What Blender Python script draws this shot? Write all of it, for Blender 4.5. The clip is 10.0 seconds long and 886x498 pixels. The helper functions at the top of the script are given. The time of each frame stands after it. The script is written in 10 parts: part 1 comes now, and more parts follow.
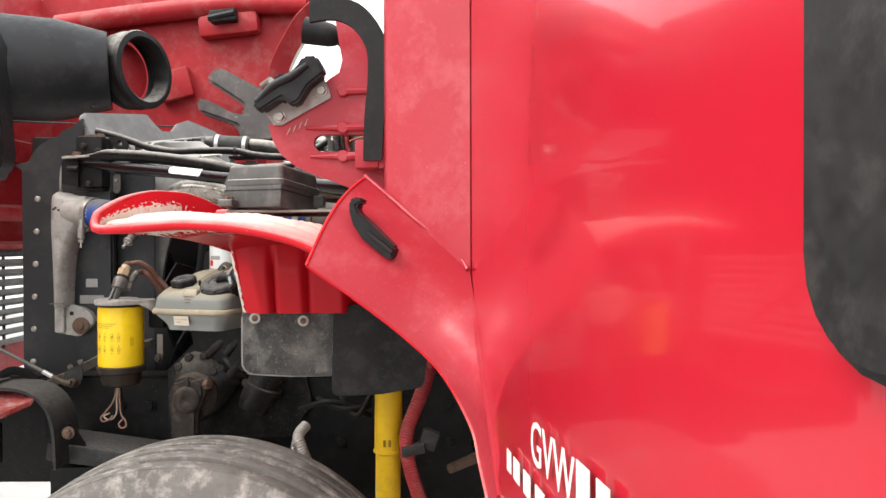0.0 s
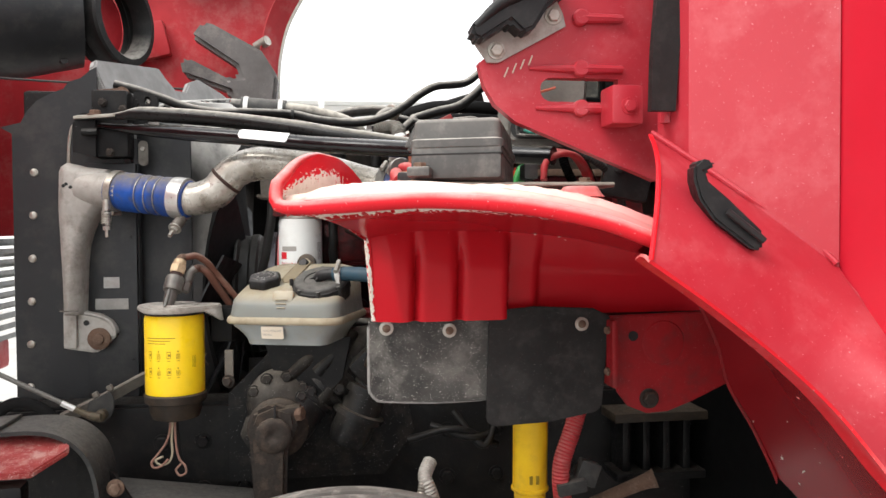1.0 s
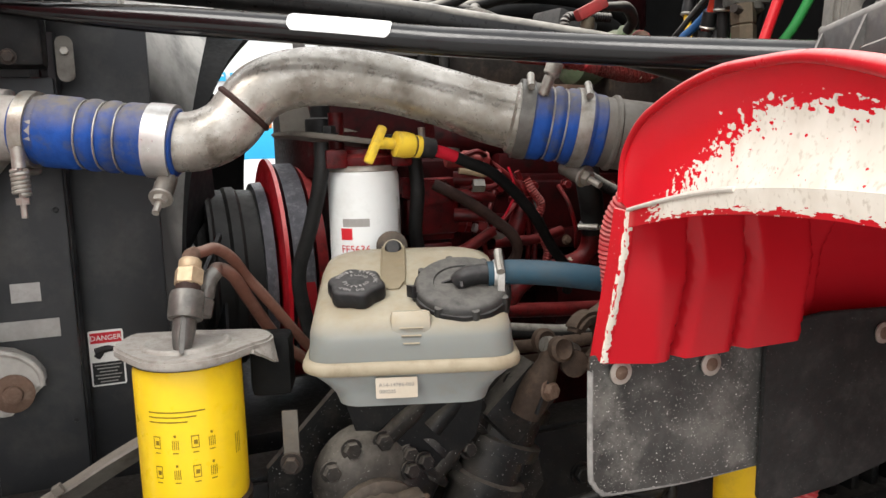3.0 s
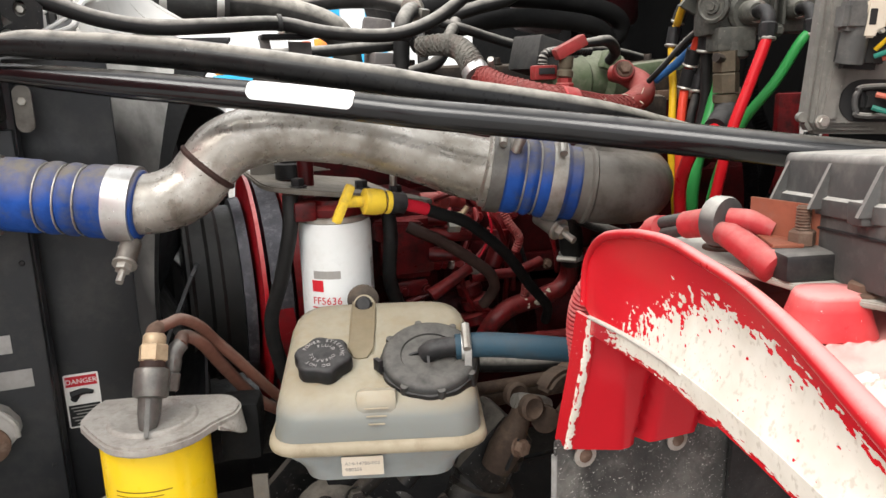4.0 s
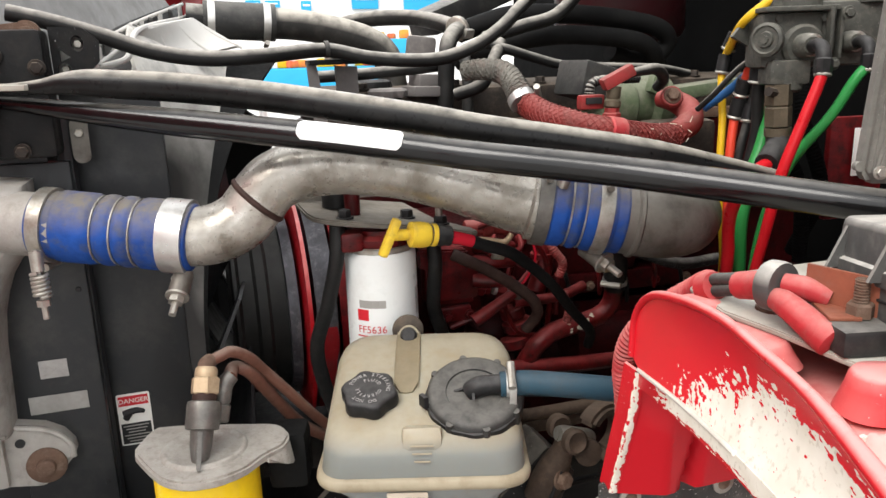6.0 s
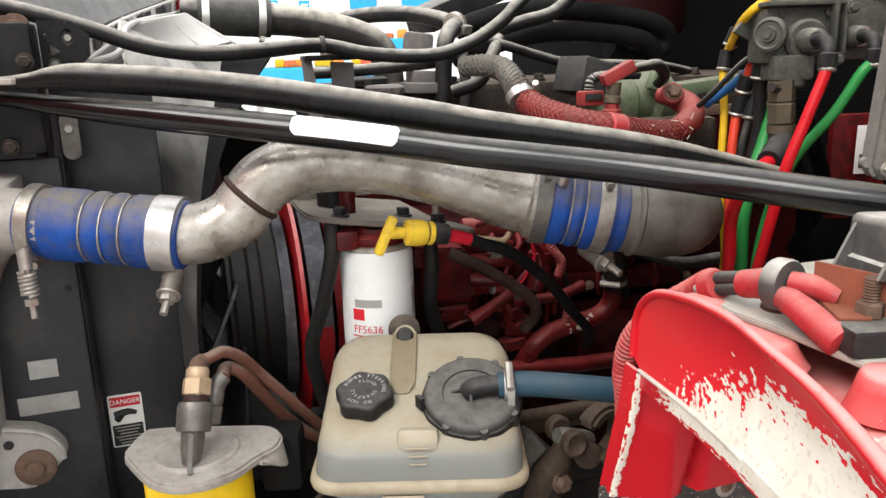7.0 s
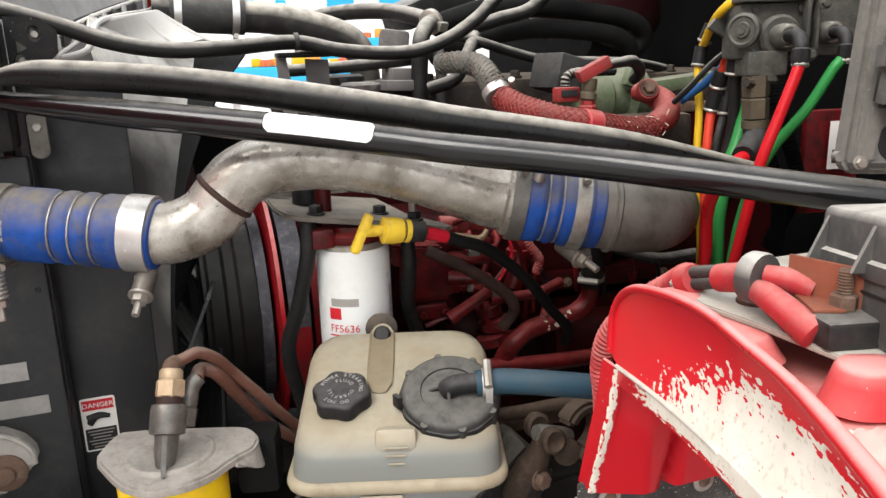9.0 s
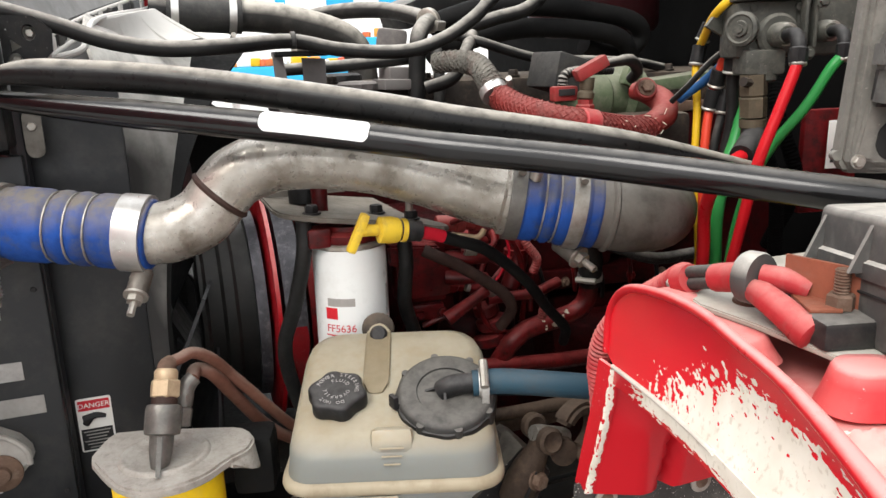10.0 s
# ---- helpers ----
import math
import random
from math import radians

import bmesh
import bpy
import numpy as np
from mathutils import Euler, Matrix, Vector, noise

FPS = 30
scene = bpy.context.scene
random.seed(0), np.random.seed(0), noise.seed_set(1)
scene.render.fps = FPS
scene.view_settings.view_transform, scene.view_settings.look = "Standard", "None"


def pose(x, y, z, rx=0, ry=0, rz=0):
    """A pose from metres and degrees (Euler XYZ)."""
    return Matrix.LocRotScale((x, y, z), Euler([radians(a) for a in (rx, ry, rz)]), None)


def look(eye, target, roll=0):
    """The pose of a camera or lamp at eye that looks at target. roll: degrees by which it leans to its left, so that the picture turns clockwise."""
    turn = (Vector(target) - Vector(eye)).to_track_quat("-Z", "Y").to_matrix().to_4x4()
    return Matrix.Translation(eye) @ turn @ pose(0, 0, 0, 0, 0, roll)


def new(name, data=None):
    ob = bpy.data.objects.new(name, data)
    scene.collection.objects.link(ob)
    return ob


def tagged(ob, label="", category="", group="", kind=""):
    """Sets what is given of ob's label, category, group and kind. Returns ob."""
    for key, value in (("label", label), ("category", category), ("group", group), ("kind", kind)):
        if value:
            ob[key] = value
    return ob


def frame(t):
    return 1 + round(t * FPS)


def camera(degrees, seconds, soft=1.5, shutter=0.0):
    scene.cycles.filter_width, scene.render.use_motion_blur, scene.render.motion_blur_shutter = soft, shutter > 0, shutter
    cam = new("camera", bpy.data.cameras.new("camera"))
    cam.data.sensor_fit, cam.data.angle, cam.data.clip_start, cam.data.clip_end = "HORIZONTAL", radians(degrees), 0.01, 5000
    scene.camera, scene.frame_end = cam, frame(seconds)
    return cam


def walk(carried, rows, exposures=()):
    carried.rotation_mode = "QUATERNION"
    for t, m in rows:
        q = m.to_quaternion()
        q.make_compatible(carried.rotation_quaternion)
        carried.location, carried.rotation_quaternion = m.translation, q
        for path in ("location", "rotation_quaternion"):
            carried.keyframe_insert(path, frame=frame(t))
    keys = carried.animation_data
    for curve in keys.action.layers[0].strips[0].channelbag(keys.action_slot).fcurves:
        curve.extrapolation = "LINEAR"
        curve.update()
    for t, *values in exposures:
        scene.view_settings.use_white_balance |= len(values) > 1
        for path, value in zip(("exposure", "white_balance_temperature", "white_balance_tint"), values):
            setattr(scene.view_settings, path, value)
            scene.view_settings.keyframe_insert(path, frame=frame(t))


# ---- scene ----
cam = camera(60.9, 10.0)
PATH = [
    (0, (0.0, 0.103, 1.521), (0.004, 2.103, 1.501), -0.2),
    (0.5, (-0.316, 0.296, 1.512), (-0.227, 2.294, 1.498), -0.1),
    (1, (-0.556, 0.559, 1.519), (-0.275, 2.539, 1.465), -0.4),
    (1.5, (-0.749, 0.874, 1.532), (-0.362, 2.834, 1.441), -0.7),
    (2, (-0.886, 1.094, 1.514), (-0.402, 3.028, 1.36), -0.9),
    (2.1, (-0.909, 1.124, 1.516), (-0.389, 3.047, 1.342), -1.1),
    (2.5, (-0.955, 1.22, 1.542), (-0.303, 3.094, 1.288), -1.3),
    (3, (-0.917, 1.312, 1.583), (-0.209, 3.161, 1.298), -1.6),
    (3.2, (-0.886, 1.346, 1.617), (-0.176, 3.193, 1.327), -1.6),
    (4.3, (-0.859, 1.326, 1.769), (-0.181, 3.142, 1.275), -1.8),
    (4.5, (-0.862, 1.319, 1.785), (-0.189, 3.137, 1.292), -1.8),
    (5, (-0.866, 1.317, 1.805), (-0.261, 3.159, 1.317), -1.7),
    (5.5, (-0.868, 1.331, 1.801), (-0.275, 3.178, 1.313), -1.8),
    (7, (-0.86, 1.364, 1.788), (-0.262, 3.209, 1.301), -1.7),
    (7.5, (-0.859, 1.364, 1.789), (-0.23, 3.199, 1.3), -1.8),
    (8, (-0.859, 1.368, 1.789), (-0.217, 3.198, 1.299), -1.8),
    (8.5, (-0.858, 1.368, 1.787), (-0.21, 3.196, 1.297), -1.8),
    (9, (-0.855, 1.368, 1.784), (-0.206, 3.196, 1.294), -1.8),
    (9.5, (-0.853, 1.37, 1.783), (-0.205, 3.197, 1.294), -1.8),
    (10, (-0.85, 1.37, 1.783), (-0.201, 3.197, 1.292), -1.8),
]
walk(cam, [(t, look(eye, target, roll)) for t, eye, target, roll in PATH])

# ---- light ----
EXPOSURE = 0.92
scene.view_settings.exposure = EXPOSURE
world = bpy.data.worlds.new("overcast_sky")
scene.world = world
world.use_nodes = True
wn, wl = world.node_tree.nodes, world.node_tree.links
wn.clear()
w_out = wn.new("ShaderNodeOutputWorld")
w_bg = wn.new("ShaderNodeBackground")
w_sky = wn.new("ShaderNodeTexSky")
w_sky.sky_type = "NISHITA"
w_sky.sun_disc = False
w_sky.sun_elevation, w_sky.sun_rotation = radians(45), radians(233)
w_sky.air_density, w_sky.dust_density = 1.0, 4.0
w_cloud = wn.new("ShaderNodeMix")
w_cloud.data_type = "RGBA"
w_cloud.inputs[0].default_value = 0.88
w_cloud.inputs[7].default_value = (12.6, 12.7, 12.9, 1)      # closed cloud cover
wl.new(w_sky.outputs[0], w_cloud.inputs[6])
wl.new(w_cloud.outputs[2], w_bg.inputs[0])
w_bg.inputs[1].default_value = 0.10
wl.new(w_bg.outputs[0], w_out.inputs[0])
sun = new("sun", bpy.data.lights.new("sun", "SUN"))
sun.data.energy, sun.data.angle, sun.data.color = 1.5, radians(30), (1.0, 0.97, 0.92)
sun.matrix_world = look((-8, -6, 10), (0, 0, 0))

# ---- building tools ----
ORIGIN = {None: Vector((0, 0, 0))}
V = Vector


def catmull(pts, steps):
    p = [V(q) for q in pts]
    p = [p[0] * 2 - p[1]] + p + [p[-1] * 2 - p[-2]]
    out = []
    for i in range(1, len(p) - 2):
        a, b, c, d = p[i - 1:i + 3]
        for k in range(steps):
            t = k / steps
            out.append(0.5 * (2 * b + (c - a) * t + (2 * a - 5 * b + 4 * c - d) * t * t + (3 * b - a - 3 * c + d) * t ** 3))
    return out + [p[-2]]


def curve_at(pts, s):
    """The point at 0..1 along a smooth curve through pts."""
    n = len(pts) - 1
    f = min(max(s, 0), 1) * n
    i = min(int(f), n - 1)
    q = [V(a) for a in pts]
    a = q[i - 1] if i else q[0] * 2 - q[1]
    d = q[i + 2] if i + 2 <= n else q[n] * 2 - q[n - 1]
    b, c, t = q[i], q[i + 1], f - i
    return 0.5 * (2 * b + (c - a) * t + (2 * a - 5 * b + 4 * c - d) * t * t + (3 * b - a - 3 * c + d) * t ** 3)


def tube(pts, r, n=14, steps=6, bm=None, caps=True, ripple=0.0, pitch=0.006):
    """A round hose or rod through pts; r: a number or one per point."""
    bm = bm or bmesh.new()
    c = catmull(pts, steps) if len(pts) > 2 or steps > 6 else [V(q) for q in pts]
    if ripple:
        fine = []
        for a, b in zip(c, c[1:]):
            m = max(1, int((b - a).length / (pitch / 4)))
            fine += [a.lerp(b, k / m) for k in range(m)]
        c = fine + [c[-1]]
    rs = [r] * len(pts) if not hasattr(r, "__len__") else list(r)
    up, rings, run = None, [], 0.0
    for i, p in enumerate(c):
        t = (c[min(i + 1, len(c) - 1)] - c[max(i - 1, 0)]).normalized()
        if up is None:
            up = t.cross(V((0, 0, 1)) if abs(t.z) < 0.9 else V((1, 0, 0))).normalized()
        up = (up - t * up.dot(t)).normalized()
        side = t.cross(up)
        f = i / (len(c) - 1) * (len(rs) - 1)
        k = min(int(f), len(rs) - 2)
        rad = rs[k] + (rs[k + 1] - rs[k]) * (f - k)
        if i:
            run += (p - c[i - 1]).length
        if ripple:
            rad += ripple * math.cos(2 * math.pi * run / pitch)
        rings.append([bm.verts.new(p + (up * math.cos(2 * math.pi * j / n) + side * math.sin(2 * math.pi * j / n)) * rad) for j in range(n)])
    for a, b in zip(rings, rings[1:]):
        for j in range(n):
            bm.faces.new((a[j], a[(j + 1) % n], b[(j + 1) % n], b[j]))
    if caps:
        bm.faces.new(rings[0][::-1])
        bm.faces.new(rings[-1])
    return bm


def axes(d):
    d = V(d).normalized()
    u = d.cross(V((0, 0, 1)) if abs(d.z) < 0.95 else V((1, 0, 0))).normalized()
    return u, d.cross(u), d


def lathe(profile, at, d=(0, 0, 1), n=32, bm=None, lobes=0, depth=0.0):
    """A turned body: profile of (radius, height along d from at). lobes: a scalloped grip."""
    bm = bm or bmesh.new()
    u, w, d = axes(d)
    at = V(at)
    rings = []
    for r, h in profile:
        ring = []
        for j in range(n):
            a = 2 * math.pi * j / n
            rr = r * (1 + depth * math.cos(lobes * a)) if lobes else r
            ring.append(bm.verts.new(at + d * h + (u * math.cos(a) + w * math.sin(a)) * max(rr, 1e-5)))
        rings.append(ring)
    for a, b in zip(rings, rings[1:]):
        for j in range(n):
            bm.faces.new((a[j], a[(j + 1) % n], b[(j + 1) % n], b[j]))
    bm.faces.new(rings[0][::-1])
    bm.faces.new(rings[-1])
    bmesh.ops.recalc_face_normals(bm, faces=bm.faces)
    return bm


def box(c, s, rot=(0, 0, 0), bev=0.003, bm=None, seg=2):
    """A box with softened edges: centre, size, turn in degrees."""
    own = bmesh.new()
    bmesh.ops.create_cube(own, size=1)
    bmesh.ops.scale(own, vec=V(s), verts=own.verts)
    if bev:
        bmesh.ops.bevel(own, geom=own.edges[:], offset=min(bev, min(s) * 0.45), segments=seg, affect="EDGES", profile=0.6)
    bmesh.ops.transform(own, matrix=pose(*c, *rot), verts=own.verts)
    return join(bm, own)


def join(bm, own):
    if bm is None:
        return own
    seen = {v: bm.verts.new(v.co) for v in own.verts}
    for f in own.faces:
        bm.faces.new([seen[v] for v in f.verts])
    own.free()
    return bm


def prism(poly, put, thick, holes=(), bev=0.0, bm=None):
    """A plate: outline (and holes) of 2D points, put(a, b) -> 3D, given thickness along the plate's normal."""
    own = bmesh.new()
    edges = []
    for loop in (poly, *holes):
        vs = [own.verts.new(put(*q)) for q in loop]
        edges += [own.edges.new((vs[i], vs[(i + 1) % len(vs)])) for i in range(len(vs))]
    if holes:
        bmesh.ops.triangle_fill(own, edges=edges, use_beauty=True)
    else:
        own.faces.new(vs)
    bmesh.ops.recalc_face_normals(own, faces=own.faces)
    n = (V(put(1, 0)) - V(put(0, 0))).cross(V(put(0, 1)) - V(put(0, 0))).normalized()
    r = bmesh.ops.extrude_face_region(own, geom=own.faces[:])
    bmesh.ops.translate(own, vec=n * thick, verts=[v for v in r["geom"] if isinstance(v, bmesh.types.BMVert)])
    bmesh.ops.recalc_face_normals(own, faces=own.faces)
    if bev:
        sharp = [e for e in own.edges if len(e.link_faces) == 2 and e.calc_face_angle(0) > 0.6]
        bmesh.ops.bevel(own, geom=sharp, offset=bev, segments=2, affect="EDGES")
    return join(bm, own)


def sheet(f, nu, nv, thick=0.004, bm=None, uv=True):
    """A pressed sheet: f(u, v) -> 3D for u, v in 0..1, given thickness behind its face."""
    own = bm or bmesh.new()
    layer = own.loops.layers.uv.verify() if uv else None
    co = [[V(f(i / nu, j / nv)) for j in range(nv + 1)] for i in range(nu + 1)]

    def normal(i, j):
        a = co[min(i + 1, nu)][j] - co[max(i - 1, 0)][j]
        b = co[i][min(j + 1, nv)] - co[i][max(j - 1, 0)]
        n = a.cross(b)
        return n.normalized() if n.length > 1e-12 else V((0, 0, 0))
    top = [[own.verts.new(co[i][j]) for j in range(nv + 1)] for i in range(nu + 1)]

    def face(vs, ids):
        fc = own.faces.new(vs)
        if uv:
            for lp, (a, b) in zip(fc.loops, ids):
                lp[layer].uv = (a / nu, b / nv)
    quads = [(i, j) for i in range(nu) for j in range(nv)]
    for i, j in quads:
        ids = ((i, j), (i + 1, j), (i + 1, j + 1), (i, j + 1))
        face([top[a][b] for a, b in ids], ids)
    if thick:
        low = [[own.verts.new(co[i][j] - normal(i, j) * thick) for j in range(nv + 1)] for i in range(nu + 1)]
        for i, j in quads:
            ids = ((i, j), (i, j + 1), (i + 1, j + 1), (i + 1, j))
            face([low[a][b] for a, b in ids], ids)
        edge = [(i, 0) for i in range(nu)] + [(nu, j) for j in range(nv)] + [(i, nv) for i in range(nu, 0, -1)] + [(0, j) for j in range(nv, 0, -1)]
        for (a, b), (c, d) in zip(edge, edge[1:] + edge[:1]):
            face([top[c][d], top[a][b], low[a][b], low[c][d]], ((c, d), (a, b), (a, b), (c, d)))
        bmesh.ops.recalc_face_normals(own, faces=own.faces)
    return own


def rounded(w, h, r, n=5):
    """A rectangle with round corners, about 0, 0."""
    out = []
    for cx, cy, a0 in ((w / 2 - r, h / 2 - r, 0), (-w / 2 + r, h / 2 - r, 90), (-w / 2 + r, -h / 2 + r, 180), (w / 2 - r, -h / 2 + r, 270)):
        for k in range(n + 1):
            a = radians(a0 + 90 * k / n)
            out.append((cx + r * math.cos(a), cy + r * math.sin(a)))
    return out


def loft(rings, bm=None, caps=True):
    bm = bm or bmesh.new()
    vs = [[bm.verts.new(q) for q in ring] for ring in rings]
    n = len(vs[0])
    for a, b in zip(vs, vs[1:]):
        for j in range(n):
            bm.faces.new((a[j], a[(j + 1) % n], b[(j + 1) % n], b[j]))
    if caps:
        bm.faces.new(vs[0][::-1])
        bm.faces.new(vs[-1])
    bmesh.ops.recalc_face_normals(bm, faces=bm.faces)
    return bm


def thing(name, label, category, at, group="", kind=""):
    ob = new(name)
    ob.empty_display_size = 0.05
    ob.location = V(at)
    ORIGIN[ob] = V(at)
    return tagged(ob, label, category, group, kind)


def part(name, bm, material, parent=None, label="", angle=38):
    """Links bm as one mesh object under a thing or a part."""
    at = ORIGIN[parent]
    bmesh.ops.translate(bm, vec=-at, verts=bm.verts)
    me = bpy.data.meshes.new(name)
    bm.to_mesh(me)
    bm.free()
    for p in me.polygons:
        p.use_smooth = True
    me.set_sharp_from_angle(angle=radians(angle))
    me.materials.append(material)
    ob = new(name, me)
    ob.parent = parent
    ORIGIN[ob] = at
    if label:
        ob["label"] = label
    return ob


def solo(name, bm, material, label, category, group="", kind="", angle=38):
    """A thing that is one mesh, with its origin at its base."""
    co = [v.co for v in bm.verts]
    lo = [min(c[k] for c in co) for k in range(3)]
    hi = [max(c[k] for c in co) for k in range(3)]
    at = V(((lo[0] + hi[0]) / 2, (lo[1] + hi[1]) / 2, lo[2]))
    ORIGIN["solo"] = at
    bmesh.ops.translate(bm, vec=-at, verts=bm.verts)
    ORIGIN["zero"] = V((0, 0, 0))
    me = bpy.data.meshes.new(name)
    bm.to_mesh(me)
    bm.free()
    for p in me.polygons:
        p.use_smooth = True
    me.set_sharp_from_angle(angle=radians(angle))
    me.materials.append(material)
    ob = new(name, me)
    ob.location = at
    ORIGIN[ob] = at
    return tagged(ob, label, category, group, kind)


def hexbolt(at, d, r, h, bm=None, washer=0.0):
    """A hexagonal bolt head on a washer."""
    own = bmesh.new()
    if washer:
        lathe([(washer, 0), (washer, r * 0.18), (washer * 0.97, r * 0.25)], at, d, 20, own)
    base = r * 0.2 if washer else 0
    u, w, dd = axes(d)
    lathe([(r, base), (r, base + h * 0.85), (r * 0.86, base + h)], at, d, 6, own)
    return join(bm, own)


def letters(text, size, put, thick=0.0006):
    """Writing as a mesh in the built-in font; put(a, b, c) -> 3D from its own plane."""
    cu = bpy.data.curves.new("writing", "FONT")
    cu.body, cu.size, cu.extrude, cu.align_x, cu.resolution_u = text, size, thick / 2, "CENTER", 3
    ob = bpy.data.objects.new("writing", cu)
    scene.collection.objects.link(ob)
    me = ob.evaluated_get(bpy.context.evaluated_depsgraph_get()).to_mesh()
    bm = bmesh.new()
    bm.from_mesh(me)
    bpy.data.objects.remove(ob)
    bpy.data.curves.remove(cu)
    for v in bm.verts:
        v.co = put(*v.co)
    return bm


def clamp_band(at, d, r, w, parent, name="hose_clamp", screw=(0, 0, -1), m="steel"):
    """A steel band clamp with its screw housing."""
    d = V(d).normalized()
    b = part(name, lathe([(r - 0.003, -w / 2), (r + 0.0012, -w / 2), (r + 0.0016, 0), (r + 0.0012, w / 2), (r - 0.002, w / 2)], at, d, 36), M[m], parent, "steel band clamp")
    s = (V(screw) - d * V(screw).dot(d)).normalized()
    side = d.cross(s)
    part("clamp_screw", tube([V(at) + s * (r + 0.006) - side * 0.016, V(at) + s * (r + 0.006) + side * 0.016], 0.0050, 8), M["zinc"], b)
    return b

# ---- materials ----
M = {}


def material(name, c, rough=0.5, metal=0.0, c2=None, scale=9.0, amount=0.5, grime=None, grime_amount=0.35, dust=0.0, dust_colour=(0.42, 0.38, 0.32),
             bump=0.15, bump_scale=90.0, coat=0.0, spec=0.24, rough_var=0.12, specks=None, subsurface=0.0, transmission=0.0, dust_from=0.15, dust_to=0.9, speck_cut=0.70, speck_scale=420.0):
    """Colour broken at two scales, grime in patches, dust on faces turned up (in some materials also painted top
    light), fine relief.
    """
    m = bpy.data.materials.new(name)
    m.use_nodes = True
    nt = m.node_tree
    nd, lk = nt.nodes, nt.links
    b = nd["Principled BSDF"]
    tc = nd.new("ShaderNodeTexCoord")

    def noise_tex(sc, detail=5.0, rgh=0.6):
        t = nd.new("ShaderNodeTexNoise")
        t.inputs["Scale"].default_value, t.inputs["Detail"].default_value, t.inputs["Roughness"].default_value = sc, detail, rgh
        lk.new(tc.outputs["Object"], t.inputs["Vector"])
        return t

    def ramp(src, lo, hi):
        r = nd.new("ShaderNodeMapRange")
        r.inputs[1].default_value, r.inputs[2].default_value = lo, hi
        lk.new(src, r.inputs[0])
        return r.outputs[0]

    def times(a, k):
        x = nd.new("ShaderNodeMath")
        x.operation = "MULTIPLY"
        lk.new(a, x.inputs[0])
        if isinstance(k, (int, float)):
            x.inputs[1].default_value = k
        else:
            lk.new(k, x.inputs[1])
        return x.outputs[0]

    def mix(f, a, bb):
        x = nd.new("ShaderNodeMix")
        x.data_type = "RGBA"
        lk.new(f, x.inputs[0])
        for k, s in ((6, a), (7, bb)):
            if isinstance(s, tuple):
                x.inputs[k].default_value = (*s, 1)
            else:
                lk.new(s, x.inputs[k])
        return x.outputs[2]

    n1, n2 = noise_tex(scale), noise_tex(scale * 7.3)
    c2 = c2 or tuple(q * 0.72 for q in c)
    col = mix(times(ramp(n1.outputs[0], 0.35, 0.68), amount), tuple(c), tuple(c2))
    col = mix(times(ramp(n2.outputs[0], 0.45, 0.75), amount * 0.5), col, tuple(c2))
    rough_src = ramp(n2.outputs[0], 0.3, 0.7)
    if grime:
        g = noise_tex(scale * 2.1, 8.0, 0.7)
        col = mix(times(ramp(g.outputs[0], 0.5, 0.66), grime_amount), col, tuple(grime))
    if specks:
        s = noise_tex(speck_scale, 2.0)
        col = mix(times(ramp(s.outputs[0], speck_cut, speck_cut + 0.04), 0.9), col, tuple(specks))
    if dust:
        geo = nd.new("ShaderNodeNewGeometry")
        sep = nd.new("ShaderNodeSeparateXYZ")
        lk.new(geo.outputs["Normal"], sep.inputs[0])
        d = noise_tex(scale * 3.3, 6.0, 0.65)
        f = times(times(ramp(sep.outputs[2], dust_from, dust_to), ramp(d.outputs[0], 0.12, 0.58)), dust)
        col = mix(f, col, tuple(dust_colour))
    lk.new(col, b.inputs["Base Color"])
    rr = nd.new("ShaderNodeMapRange")
    lk.new(rough_src, rr.inputs[0])
    rr.inputs[3].default_value, rr.inputs[4].default_value = max(0.02, rough - rough_var), min(1, rough + rough_var)
    lk.new(rr.outputs[0], b.inputs["Roughness"])
    b.inputs["Metallic"].default_value = metal
    b.inputs["Specular IOR Level"].default_value = spec
    b.inputs["Coat Weight"].default_value = coat
    b.inputs["Coat Roughness"].default_value = 0.06
    if subsurface:
        b.inputs["Subsurface Weight"].default_value = subsurface
        b.inputs["Subsurface Radius"].default_value = (0.02, 0.015, 0.01)
        b.inputs["Subsurface Scale"].default_value = 0.6
    if transmission:
        b.inputs["Transmission Weight"].default_value = transmission
    if bump:
        bp = nd.new("ShaderNodeBump")
        bp.inputs["Strength"].default_value, bp.inputs["Distance"].default_value = bump, 0.0015
        bt = noise_tex(bump_scale, 4.0)
        lk.new(bt.outputs[0], bp.inputs["Height"])
        lk.new(bp.outputs[0], b.inputs["Normal"])
    M[name] = m
    return m


material("red_paint", (0.47, 0.013, 0.029), 0.22, c2=(0.42, 0.010, 0.020), scale=2.5, amount=0.5, bump=0.02, bump_scale=25, coat=0.5, rough_var=0.05)
material("red_cab", (0.36, 0.017, 0.029), 0.42, c2=(0.40, 0.032, 0.046), scale=4, amount=0.7, grime=(0.50, 0.13, 0.14), grime_amount=0.35, bump=0.06, bump_scale=40, coat=0.05, specks=(0.6, 0.3, 0.3), spec=0.35)
material("red_fender", (0.53, 0.012, 0.021), 0.38, c2=(0.44, 0.011, 0.017), scale=6, amount=0.6, grime=(0.40, 0.014, 0.016), grime_amount=0.3, bump=0.08, bump_scale=60, specks=(0.5, 0.4, 0.38), dust=1.3, dust_colour=(0.70, 0.27, 0.25), spec=0.16)
material("scraped_red", (0.34, 0.060, 0.055), 0.6, c2=(0.20, 0.018, 0.018), scale=12, amount=0.9, grime=(0.50, 0.30, 0.26), grime_amount=0.7, bump=0.4, bump_scale=60, specks=(0.6, 0.5, 0.45), speck_cut=0.64)
